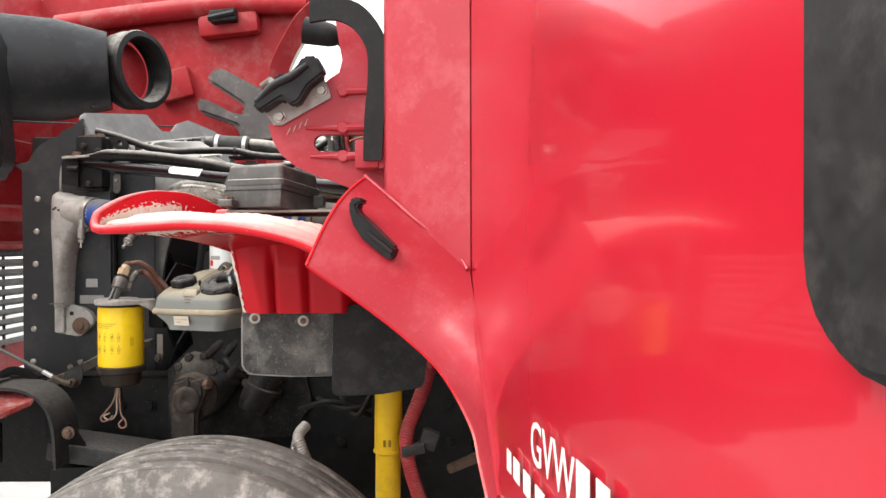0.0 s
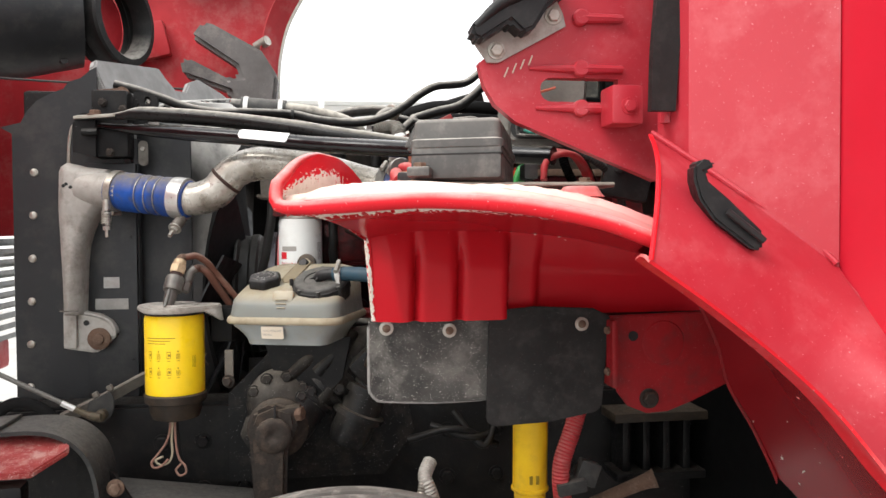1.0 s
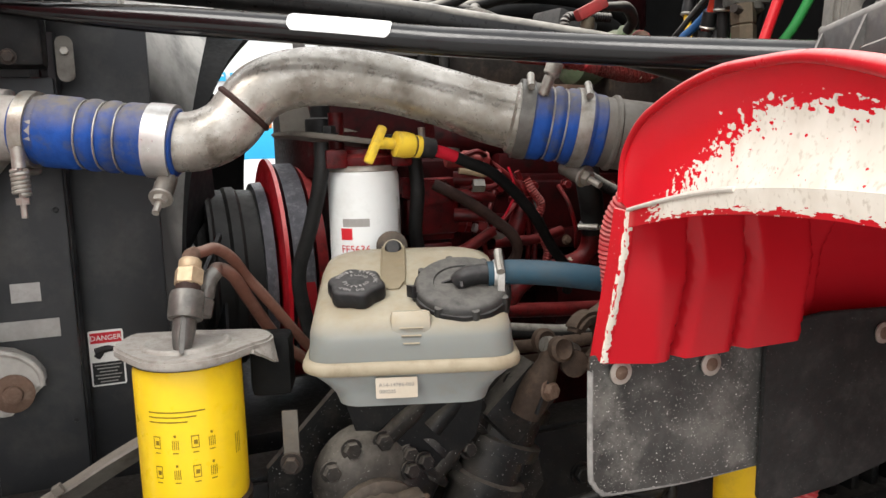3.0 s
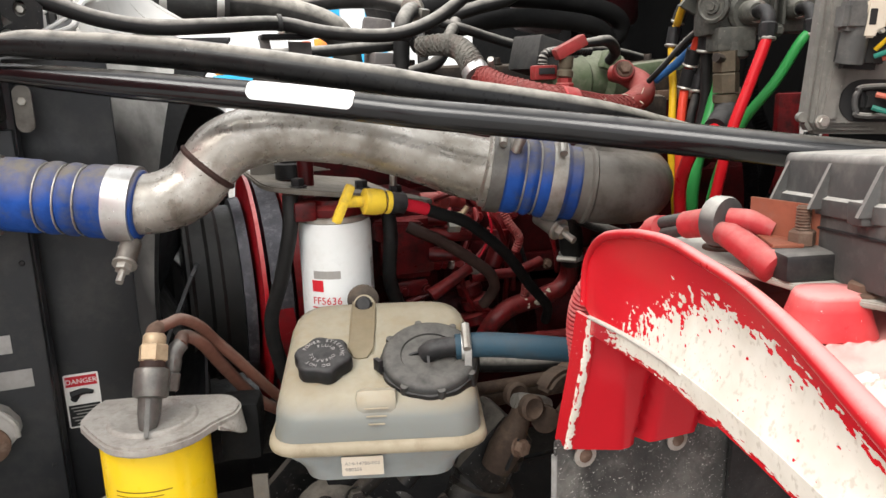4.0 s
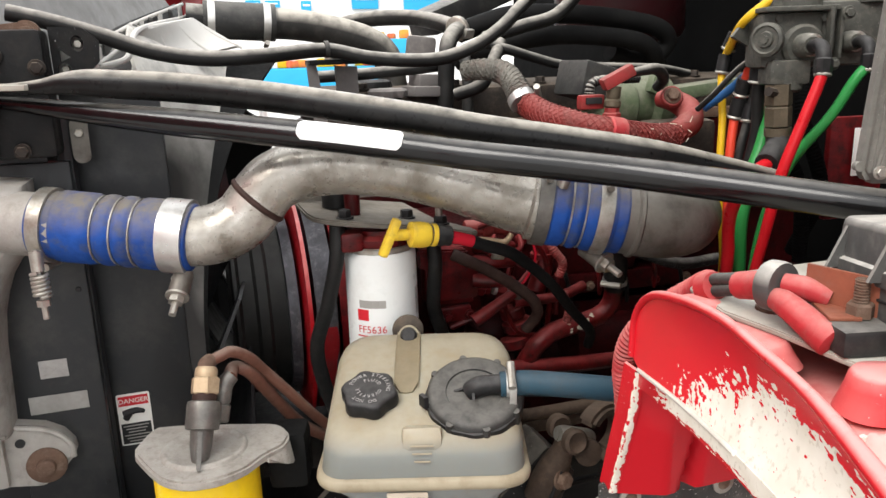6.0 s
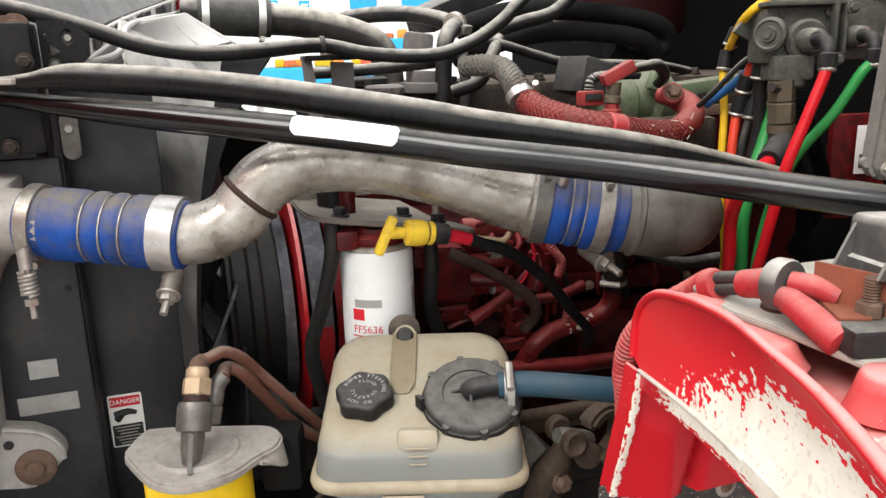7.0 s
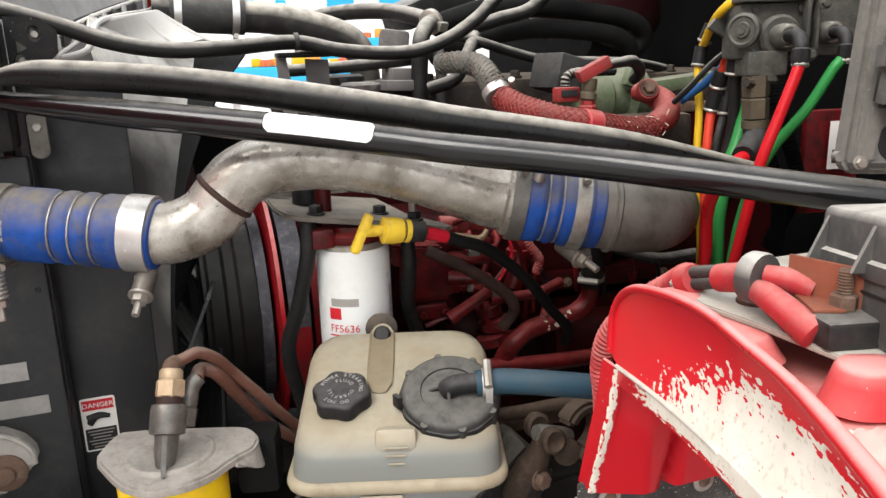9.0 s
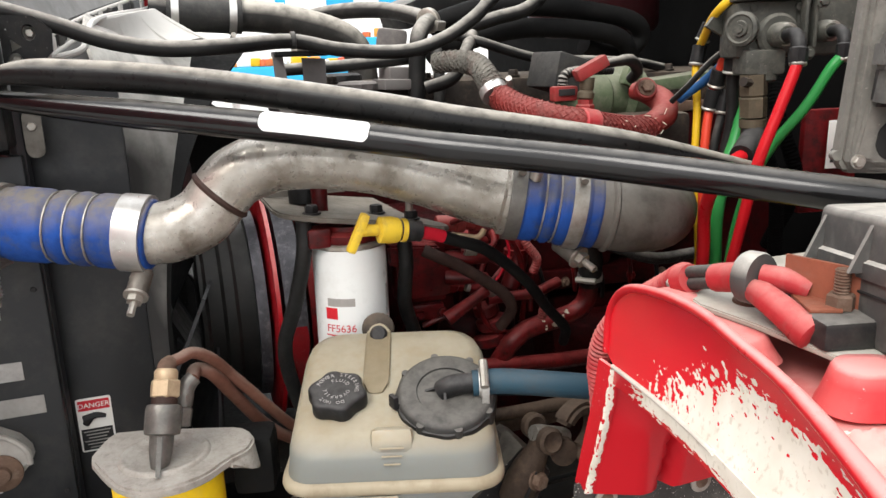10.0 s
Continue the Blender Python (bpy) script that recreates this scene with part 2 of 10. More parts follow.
# Dark grime also stands for deep shade, dust on top for highlights
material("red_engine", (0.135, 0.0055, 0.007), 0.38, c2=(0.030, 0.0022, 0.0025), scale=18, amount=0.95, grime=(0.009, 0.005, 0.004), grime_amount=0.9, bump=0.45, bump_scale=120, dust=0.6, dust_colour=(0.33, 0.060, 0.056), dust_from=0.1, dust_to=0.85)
material("red_rubber", (0.40, 0.030, 0.036), 0.6, c2=(0.27, 0.022, 0.025), scale=18, amount=0.8, grime=(0.24, 0.10, 0.09), grime_amount=0.5, dust=0.55, dust_colour=(0.54, 0.24, 0.21), bump=0.2)
material("red_dusty", (0.24, 0.026, 0.025), 0.6, c2=(0.15, 0.018, 0.016), scale=22, amount=0.8, grime=(0.10, 0.045, 0.035), grime_amount=0.5, dust=0.4, dust_colour=(0.44, 0.22, 0.19), bump=0.25)
material("red_hood_inside", (0.40, 0.022, 0.028), 0.5, c2=(0.28, 0.016, 0.02), scale=4, amount=0.8, grime=(0.40, 0.14, 0.13), grime_amount=0.45, bump=0.15, bump_scale=30, dust=0.4, dust_colour=(0.55, 0.33, 0.31))
# Engine red darkened to paint the shade in the recesses
material("red_shaded", (0.040, 0.0028, 0.0034), 0.5, c2=(0.014, 0.0016, 0.0018), scale=18, amount=0.95, grime=(0.006, 0.004, 0.0035), grime_amount=0.9, bump=0.5, bump_scale=120, spec=0.12)
material("red_plate", (0.28, 0.010, 0.014), 0.5, c2=(0.20, 0.009, 0.012), scale=9, amount=0.8, grime=(0.13, 0.03, 0.028), grime_amount=0.6, bump=0.2, bump_scale=90, specks=(0.4, 0.25, 0.22))
material("black_plastic", (0.011, 0.0115, 0.012), 0.5, c2=(0.03, 0.03, 0.029), scale=12, amount=0.7, grime=(0.09, 0.085, 0.075), grime_amount=0.3, dust=0.6, dust_colour=(0.27, 0.255, 0.23), bump=0.12, spec=0.28)
material("grey_plastic", (0.055, 0.055, 0.053), 0.5, c2=(0.085, 0.084, 0.079), scale=12, amount=0.7, grime=(0.18, 0.172, 0.155), grime_amount=0.4, dust=1.05, dust_colour=(0.47, 0.45, 0.405), bump=0.12)
material("tank_plastic", (0.52, 0.51, 0.48), 0.6, c2=(0.40, 0.39, 0.365), scale=6, amount=0.8, grime=(0.42, 0.41, 0.385), grime_amount=0.4, dust=0.8, dust_colour=(0.58, 0.56, 0.52), bump=0.12)
material("case_metal", (0.175, 0.168, 0.150), 0.6, 0.1, c2=(0.13, 0.125, 0.112), scale=14, amount=0.8, grime=(0.27, 0.255, 0.22), grime_amount=0.4, bump=0.45, bump_scale=180, dust=0.4, dust_colour=(0.34, 0.32, 0.28), specks=(0.36, 0.34, 0.29))
material("wire_brown", (0.22, 0.115, 0.085), 0.6, c2=(0.30, 0.18, 0.14), scale=30, amount=0.8, grime=(0.12, 0.07, 0.05), grime_amount=0.4, bump=0.05)
material("wire_teal", (0.03, 0.20, 0.15), 0.45, c2=(0.025, 0.15, 0.115), scale=14, amount=0.5, bump=0.03)
material("wire_salmon", (0.52, 0.14, 0.09), 0.45, c2=(0.42, 0.11, 0.07), scale=14, amount=0.5, bump=0.03)
material("black_rubber", (0.007, 0.007, 0.007), 0.55, c2=(0.013, 0.013, 0.0125), scale=16, amount=0.8, grime=(0.035, 0.033, 0.03), grime_amount=0.3, dust=1.0, dust_colour=(0.36, 0.34, 0.30), bump=0.2, spec=0.25)
# The rod's pale top is part dust, part painted highlight
material("rod_black", (0.004, 0.004, 0.0045), 0.19, c2=(0.007, 0.007, 0.007), scale=14, amount=0.8, grime=(0.03, 0.028, 0.025), grime_amount=0.12, dust=0.5, dust_colour=(0.28, 0.265, 0.235), bump=0.05, bump_scale=60, rough_var=0.05, spec=0.42, dust_from=0.62, dust_to=1.05)
material("rod_dusty", (0.005, 0.005, 0.005), 0.32, c2=(0.009, 0.009, 0.009), scale=14, amount=0.8, grime=(0.04, 0.037, 0.032), grime_amount=0.15, dust=1.0, dust_colour=(0.40, 0.375, 0.32), bump=0.08, bump_scale=60, rough_var=0.08, spec=0.2, dust_from=0.40, dust_to=0.95)
material("pipe_dusty", (0.016, 0.0155, 0.0145), 0.6, c2=(0.028, 0.027, 0.025), scale=14, amount=0.8, grime=(0.07, 0.066, 0.058), grime_amount=0.4, dust=1.2, dust_colour=(0.46, 0.43, 0.37), bump=0.2, spec=0.2, dust_from=0.05, dust_to=0.85)
material("flap_rubber", (0.022, 0.0215, 0.0205), 0.75, c2=(0.085, 0.083, 0.077), scale=9, amount=0.95, grime=(0.19, 0.185, 0.165), grime_amount=0.55, bump=0.6, bump_scale=120, specks=(0.6, 0.59, 0.55), speck_cut=0.66)
material("flap_edge", (0.30, 0.295, 0.28), 0.8, c2=(0.16, 0.155, 0.147), scale=30, amount=0.9, grime=(0.08, 0.078, 0.073), grime_amount=0.5, bump=0.3)
material("flap_rubber_dark", (0.011, 0.0108, 0.0105), 0.65, c2=(0.026, 0.0255, 0.0245), scale=9, amount=0.9, grime=(0.050, 0.048, 0.045), grime_amount=0.5, bump=0.5, bump_scale=110, specks=(0.3, 0.3, 0.28), speck_cut=0.69)
material("greasy_black", (0.005, 0.005, 0.0055), 0.45, c2=(0.009, 0.009, 0.0085), scale=14, amount=0.8, grime=(0.022, 0.019, 0.016), grime_amount=0.4, dust=0.35, dust_colour=(0.06, 0.053, 0.045), bump=0.5, bump_scale=90, specks=(0.4, 0.4, 0.38), speck_cut=0.72, spec=0.16)
# Dust on upper faces doubles as the gear's painted highlights
material("greasy_specked", (0.006, 0.006, 0.0065), 0.40, c2=(0.013, 0.0125, 0.012), scale=11, amount=0.9, grime=(0.045, 0.038, 0.030), grime_amount=0.5, dust=1.0, dust_colour=(0.16, 0.143, 0.12), bump=0.7, bump_scale=60, specks=(0.6, 0.6, 0.58), speck_cut=0.70, spec=0.2)
material("plate_metal", (0.15, 0.137, 0.116), 0.6, 0.05, c2=(0.09, 0.080, 0.066), scale=12, amount=0.9, grime=(0.17, 0.13, 0.095), grime_amount=0.5, dust=0.4, dust_colour=(0.36, 0.325, 0.27), bump=0.25)
material("panel_black", (0.0145, 0.0153, 0.0163), 0.45, c2=(0.0225, 0.0235, 0.025), scale=5, amount=0.9, grime=(0.052, 0.050, 0.045), grime_amount=0.5, bump=0.2, bump_scale=70, spec=0.3)
# Set below any real black to make up for missing shading
material("firewall_dark", (0.0028, 0.0028, 0.0028), 0.9, c2=(0.0045, 0.0045, 0.0045), scale=6, amount=0.8, bump=0.3, bump_scale=50, spec=0.04)
material("dirty_iron", (0.028, 0.022, 0.018), 0.7, c2=(0.015, 0.012, 0.010), scale=16, amount=0.9, grime=(0.085, 0.06, 0.042), grime_amount=0.6, dust=0.5, dust_colour=(0.22, 0.18, 0.14), bump=0.5, bump_scale=120, spec=0.25)
material("rust", (0.135, 0.084, 0.058), 0.8, c2=(0.085, 0.053, 0.038), scale=26, amount=0.9, grime=(0.22, 0.16, 0.12), grime_amount=0.5, bump=0.5, bump_scale=160)
material("brown_iron", (0.055, 0.036, 0.025), 0.75, c2=(0.030, 0.021, 0.016), scale=20, amount=0.9, grime=(0.12, 0.075, 0.05), grime_amount=0.5, bump=0.5, bump_scale=150, dust=0.3, dust_colour=(0.20, 0.15, 0.11))
material("brown_grease", (0.016, 0.013, 0.010), 0.55, c2=(0.030, 0.022, 0.015), scale=16, amount=0.9, grime=(0.065, 0.045, 0.028), grime_amount=0.5, bump=0.4, bump_scale=110, dust=0.3, dust_colour=(0.14, 0.11, 0.08))
# Dust here also paints the highlights on the case's upper faces
material("dusty_cast", (0.012, 0.0105, 0.009), 0.65, c2=(0.022, 0.019, 0.016), scale=14, amount=0.9, grime=(0.070, 0.060, 0.050), grime_amount=0.5, bump=0.6, bump_scale=80, dust=0.9, dust_colour=(0.21, 0.19, 0.16), specks=(0.5, 0.5, 0.47), speck_cut=0.69)
material("red_canister", (0.028, 0.003, 0.004), 0.5, c2=(0.016, 0.002, 0.003), scale=7, amount=0.8, grime=(0.02, 0.010, 0.009), grime_amount=0.6, bump=0.2, bump_scale=80)
material("cast_aluminium", (0.40, 0.382, 0.35), 0.58, 0.25, c2=(0.27, 0.256, 0.233), scale=10, amount=0.85, grime=(0.13, 0.115, 0.095), grime_amount=0.55, bump=0.35, bump_scale=170, dust=0.3)
material("pipe_aluminium", (0.50, 0.475, 0.43), 0.32, 0.55, c2=(0.22, 0.20, 0.165), scale=9, amount=1.0, grime=(0.12, 0.096, 0.072), grime_amount=0.75, bump=0.22, bump_scale=130, rough_var=0.16, specks=(0.07, 0.052, 0.040), speck_cut=0.68, speck_scale=330.0)
material("dull_aluminium", (0.17, 0.157, 0.137), 0.5, 0.3, c2=(0.105, 0.094, 0.08), scale=11, amount=0.95, grime=(0.055, 0.046, 0.036), grime_amount=0.6, bump=0.25, bump_scale=130, dust=0.3, dust_colour=(0.30, 0.275, 0.24))
material("steel", (0.62, 0.61, 0.58), 0.38, 0.8, c2=(0.46, 0.45, 0.43), scale=20, amount=0.6, grime=(0.30, 0.28, 0.25), grime_amount=0.3, bump=0.06)
material("zinc", (0.42, 0.40, 0.36), 0.45, 0.7, c2=(0.30, 0.28, 0.24), scale=24, amount=0.8, grime=(0.2, 0.16, 0.12), grime_amount=0.5, bump=0.15)
material("blue_silicone", (0.016, 0.078, 0.34), 0.6, c2=(0.014, 0.042, 0.17), scale=13, amount=0.95, grime=(0.07, 0.082, 0.115), grime_amount=0.8, dust=1.0, dust_colour=(0.17, 0.155, 0.135), bump=0.3, bump_scale=220, spec=0.15, dust_from=0.0, dust_to=0.8)
material("blue_hose", (0.016, 0.048, 0.072), 0.55, c2=(0.025, 0.060, 0.085), scale=12, amount=0.8, grime=(0.04, 0.044, 0.046), grime_amount=0.5, dust=0.25, dust_colour=(0.11, 0.125, 0.135), bump=0.2)
material("brown_hose", (0.15, 0.062, 0.040), 0.6, c2=(0.095, 0.042, 0.03), scale=14, amount=0.8, grime=(0.2, 0.11, 0.08), grime_amount=0.4, dust=0.3, bump=0.2)
material("yellow_paint", (0.86, 0.60, 0.012), 0.36, c2=(0.80, 0.53, 0.012), scale=6, amount=0.6, grime=(0.45, 0.33, 0.06), grime_amount=0.25, bump=0.04, coat=0.2)
material("yellow_shock", (0.74, 0.47, 0.014), 0.45, c2=(0.62, 0.38, 0.014), scale=9, amount=0.7, grime=(0.28, 0.19, 0.04), grime_amount=0.35, bump=0.1)
material("yellow_plastic", (0.72, 0.50, 0.035), 0.55, c2=(0.62, 0.42, 0.04), scale=22, amount=0.8, grime=(0.36, 0.23, 0.06), grime_amount=0.6, bump=0.2)
material("white_paint", (0.68, 0.70, 0.685), 0.34, c2=(0.62, 0.64, 0.625), scale=6, amount=0.6, grime=(0.44, 0.42, 0.38), grime_amount=0.3, bump=0.03)
material("label_white", (0.78, 0.77, 0.73), 0.5, c2=(0.70, 0.68, 0.62), scale=18, amount=0.6, bump=0.03)
material("label_aged", (0.52, 0.46, 0.36), 0.55, c2=(0.62, 0.56, 0.46), scale=18, amount=0.7, bump=0.05)
material("label_grey", (0.30, 0.29, 0.27), 0.55, c2=(0.2, 0.19, 0.18), scale=20, amount=0.8, bump=0.05)
material("sticker_white", (0.82, 0.82, 0.80), 0.4, c2=(0.78, 0.78, 0.76), scale=10, amount=0.4, bump=0.0)
# Print, and the flat black that stands for shade in holes and slots
material("ink_hole_black", (0.02, 0.02, 0.02), 0.6, bump=0.0)
material("ink_red", (0.55, 0.02, 0.03), 0.5, bump=0.0)
material("ink_faint", (0.30, 0.29, 0.27), 0.6, bump=0.0)
material("ink_brown", (0.24, 0.16, 0.01), 0.6, bump=0.0)
material("cap_black", (0.009, 0.009, 0.0095), 0.45, c2=(0.016, 0.016, 0.016), scale=20, amount=0.7, grime=(0.05, 0.048, 0.045), grime_amount=0.35, dust=0.4, dust_colour=(0.14, 0.135, 0.13), bump=0.12, spec=0.2)
material("cap_grey", (0.022, 0.0225, 0.022), 0.55, c2=(0.042, 0.042, 0.04), scale=22, amount=0.9, grime=(0.075, 0.071, 0.062), grime_amount=0.4, dust=0.5, dust_colour=(0.20, 0.19, 0.17), bump=0.5, bump_scale=130)
material("green_paint", (0.10, 0.130, 0.072), 0.55, c2=(0.055, 0.075, 0.045), scale=14, amount=0.8, grime=(0.22, 0.21, 0.16), grime_amount=0.5, dust=0.35, bump=0.2)
material("air_yellow", (0.576, 0.360, 0.014), 0.4, c2=(0.7, 0.42, 0.02), scale=14, amount=0.5, bump=0.03)
material("air_orange", (0.518, 0.046, 0.022), 0.38, c2=(0.6, 0.05, 0.024), scale=14, amount=0.5, bump=0.03)
material("air_red", (0.446, 0.009, 0.014), 0.35, c2=(0.5, 0.01, 0.016), scale=14, amount=0.5, bump=0.03)
material("air_green", (0.025, 0.216, 0.050), 0.38, c2=(0.03, 0.23, 0.055), scale=14, amount=0.5, bump=0.03)
material("air_blue", (0.020, 0.085, 0.22), 0.4, c2=(0.016, 0.06, 0.16), scale=14, amount=0.5, bump=0.03)
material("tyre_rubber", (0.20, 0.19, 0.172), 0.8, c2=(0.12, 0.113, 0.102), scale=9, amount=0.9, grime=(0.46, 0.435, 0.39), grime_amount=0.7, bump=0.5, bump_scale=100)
# Colour for the shade inside the tread grooves
material("groove_shade", (0.010, 0.0095, 0.009), 0.8, c2=(0.018, 0.017, 0.016), bump=0.2)
# Dust plus painted top light: paler the more a face turns up
material("dusty_toplit_grey", (0.030, 0.0295, 0.028), 0.6, c2=(0.045, 0.044, 0.042), scale=5, amount=0.8, grime=(0.06, 0.058, 0.054), grime_amount=0.4, dust=1.1, dust_colour=(0.60, 0.58, 0.53), bump=0.1, dust_from=0.06, dust_to=0.48)
material("member_grey", (0.26, 0.255, 0.245), 0.6, c2=(0.17, 0.166, 0.158), scale=5, amount=0.9, grime=(0.34, 0.335, 0.32), grime_amount=0.5, bump=0.15)
material("arm_grey", (0.14, 0.13, 0.125), 0.65, c2=(0.09, 0.082, 0.078), scale=5, amount=0.9, grime=(0.26, 0.23, 0.21), grime_amount=0.5, bump=0.3, dust=0.6, dust_colour=(0.40, 0.37, 0.34))
material("head_aluminium", (0.40, 0.38, 0.342), 0.6, 0.15, c2=(0.27, 0.25, 0.218), scale=22, amount=0.95, grime=(0.13, 0.11, 0.085), grime_amount=0.6, bump=0.5, bump_scale=190, dust=0.35, dust_colour=(0.40, 0.375, 0.335), specks=(0.12, 0.10, 0.08), speck_cut=0.66)
material("damper_metal", (0.11, 0.108, 0.118), 0.4, 0.4, c2=(0.055, 0.054, 0.06), scale=26, amount=0.95, grime=(0.30, 0.29, 0.30), grime_amount=0.4, bump=0.3, bump_scale=180)
material("gun_metal", (0.17, 0.163, 0.148), 0.42, 0.5, c2=(0.09, 0.085, 0.077), scale=24, amount=0.9, grime=(0.24, 0.22, 0.19), grime_amount=0.4, bump=0.35, bump_scale=160)
material("pale_brass", (0.50, 0.385, 0.25), 0.45, 0.35, c2=(0.38, 0.28, 0.17), scale=24, amount=0.8, grime=(0.24, 0.17, 0.11), grime_amount=0.4, bump=0.15)
material("brown_dark", (0.045, 0.024, 0.019), 0.65, c2=(0.025, 0.015, 0.012), scale=14, amount=0.8, grime=(0.09, 0.05, 0.04), grime_amount=0.4, bump=0.25)
material("reservoir_rim", (0.36, 0.315, 0.225), 0.5, c2=(0.28, 0.24, 0.165), scale=14, amount=0.8, grime=(0.2, 0.16, 0.10), grime_amount=0.5, bump=0.15)
# Darker tan for the strap channel's stain and the shade of its recess
material("reservoir_stain_shade", (0.20, 0.165, 0.105), 0.5, c2=(0.28, 0.235, 0.16), scale=16, amount=0.8, grime=(0.22, 0.17, 0.095), grime_amount=0.5, bump=0.1)
material("label_dirty", (0.40, 0.39, 0.37), 0.6, c2=(0.28, 0.27, 0.255), scale=22, amount=0.8, grime=(0.18, 0.17, 0.155), grime_amount=0.4, bump=0.05)
material("valve_cast", (0.070, 0.070, 0.060), 0.6, c2=(0.040, 0.041, 0.036), scale=26, amount=0.9, grime=(0.13, 0.122, 0.10), grime_amount=0.5, dust=0.6, dust_colour=(0.25, 0.24, 0.205), bump=0.6, bump_scale=120, specks=(0.24, 0.225, 0.19))
material("plate_dusty", (0.34, 0.325, 0.28), 0.65, c2=(0.26, 0.245, 0.21), scale=14, amount=0.8, grime=(0.16, 0.145, 0.12), grime_amount=0.5, dust=0.8, dust_colour=(0.52, 0.50, 0.44), bump=0.2)
material("drum_black", (0.013, 0.0128, 0.012), 0.5, c2=(0.022, 0.0215, 0.020), scale=14, amount=0.8, grime=(0.035, 0.033, 0.029), grime_amount=0.4, dust=0.3, dust_colour=(0.12, 0.113, 0.10), bump=0.2, spec=0.25)
# Black rubber darkened and dustless, shade put into its colour
material("shaded_rubber", (0.006, 0.006, 0.006), 0.7, c2=(0.010, 0.010, 0.0095), scale=16, amount=0.8, grime=(0.016, 0.015, 0.014), grime_amount=0.3, bump=0.2, spec=0.1)
material("dirty_brass", (0.105, 0.086, 0.058), 0.5, 0.4, c2=(0.07, 0.056, 0.040), scale=24, amount=0.8, grime=(0.2, 0.16, 0.11), grime_amount=0.4, bump=0.2)
material("copper", (0.30, 0.105, 0.062), 0.5, 0.35, c2=(0.22, 0.08, 0.05), scale=20, amount=0.8, grime=(0.2, 0.13, 0.1), grime_amount=0.4, bump=0.1)
material("primer_worn", (0.68, 0.65, 0.58), 0.7, c2=(0.50, 0.47, 0.41), scale=30, amount=0.8, bump=0.3, bump_scale=150)
material("concrete", (0.42, 0.41, 0.39), 0.85, c2=(0.34, 0.33, 0.315), scale=1.2, amount=0.8, grime=(0.26, 0.25, 0.24), grime_amount=0.4, bump=0.3, bump_scale=40)
material("wall_white", (0.78, 0.78, 0.76), 0.8, c2=(0.7, 0.7, 0.68), scale=0.8, amount=0.6, bump=0.05)
material("sign_blue", (0.03, 0.36, 0.62), 0.5, c2=(0.03, 0.3, 0.55), scale=2, amount=0.5, bump=0.0)
material("goods_orange", (0.75, 0.33, 0.04), 0.6, c2=(0.7, 0.16, 0.05), scale=9, amount=0.9, bump=0.0)
material("goods_red", (0.55, 0.05, 0.04), 0.6, c2=(0.6, 0.2, 0.05), scale=9, amount=0.9, bump=0.0)
material("chrome_slat", (0.19, 0.19, 0.18), 0.5, 0.15, c2=(0.12, 0.12, 0.115), scale=8, amount=0.8, grime=(0.22, 0.21, 0.19), grime_amount=0.5, bump=0.1)


def glass(name):
    m = bpy.data.materials.new(name)
    m.use_nodes = True
    b = m.node_tree.nodes["Principled BSDF"]
    b.inputs["Base Color"].default_value = (0.9, 0.95, 0.95, 1)
    b.inputs["Transmission Weight"].default_value = 1.0
    b.inputs["Roughness"].default_value = 0.03
    b.inputs["IOR"].default_value = 1.45
    M[name] = m


glass("window_glass")


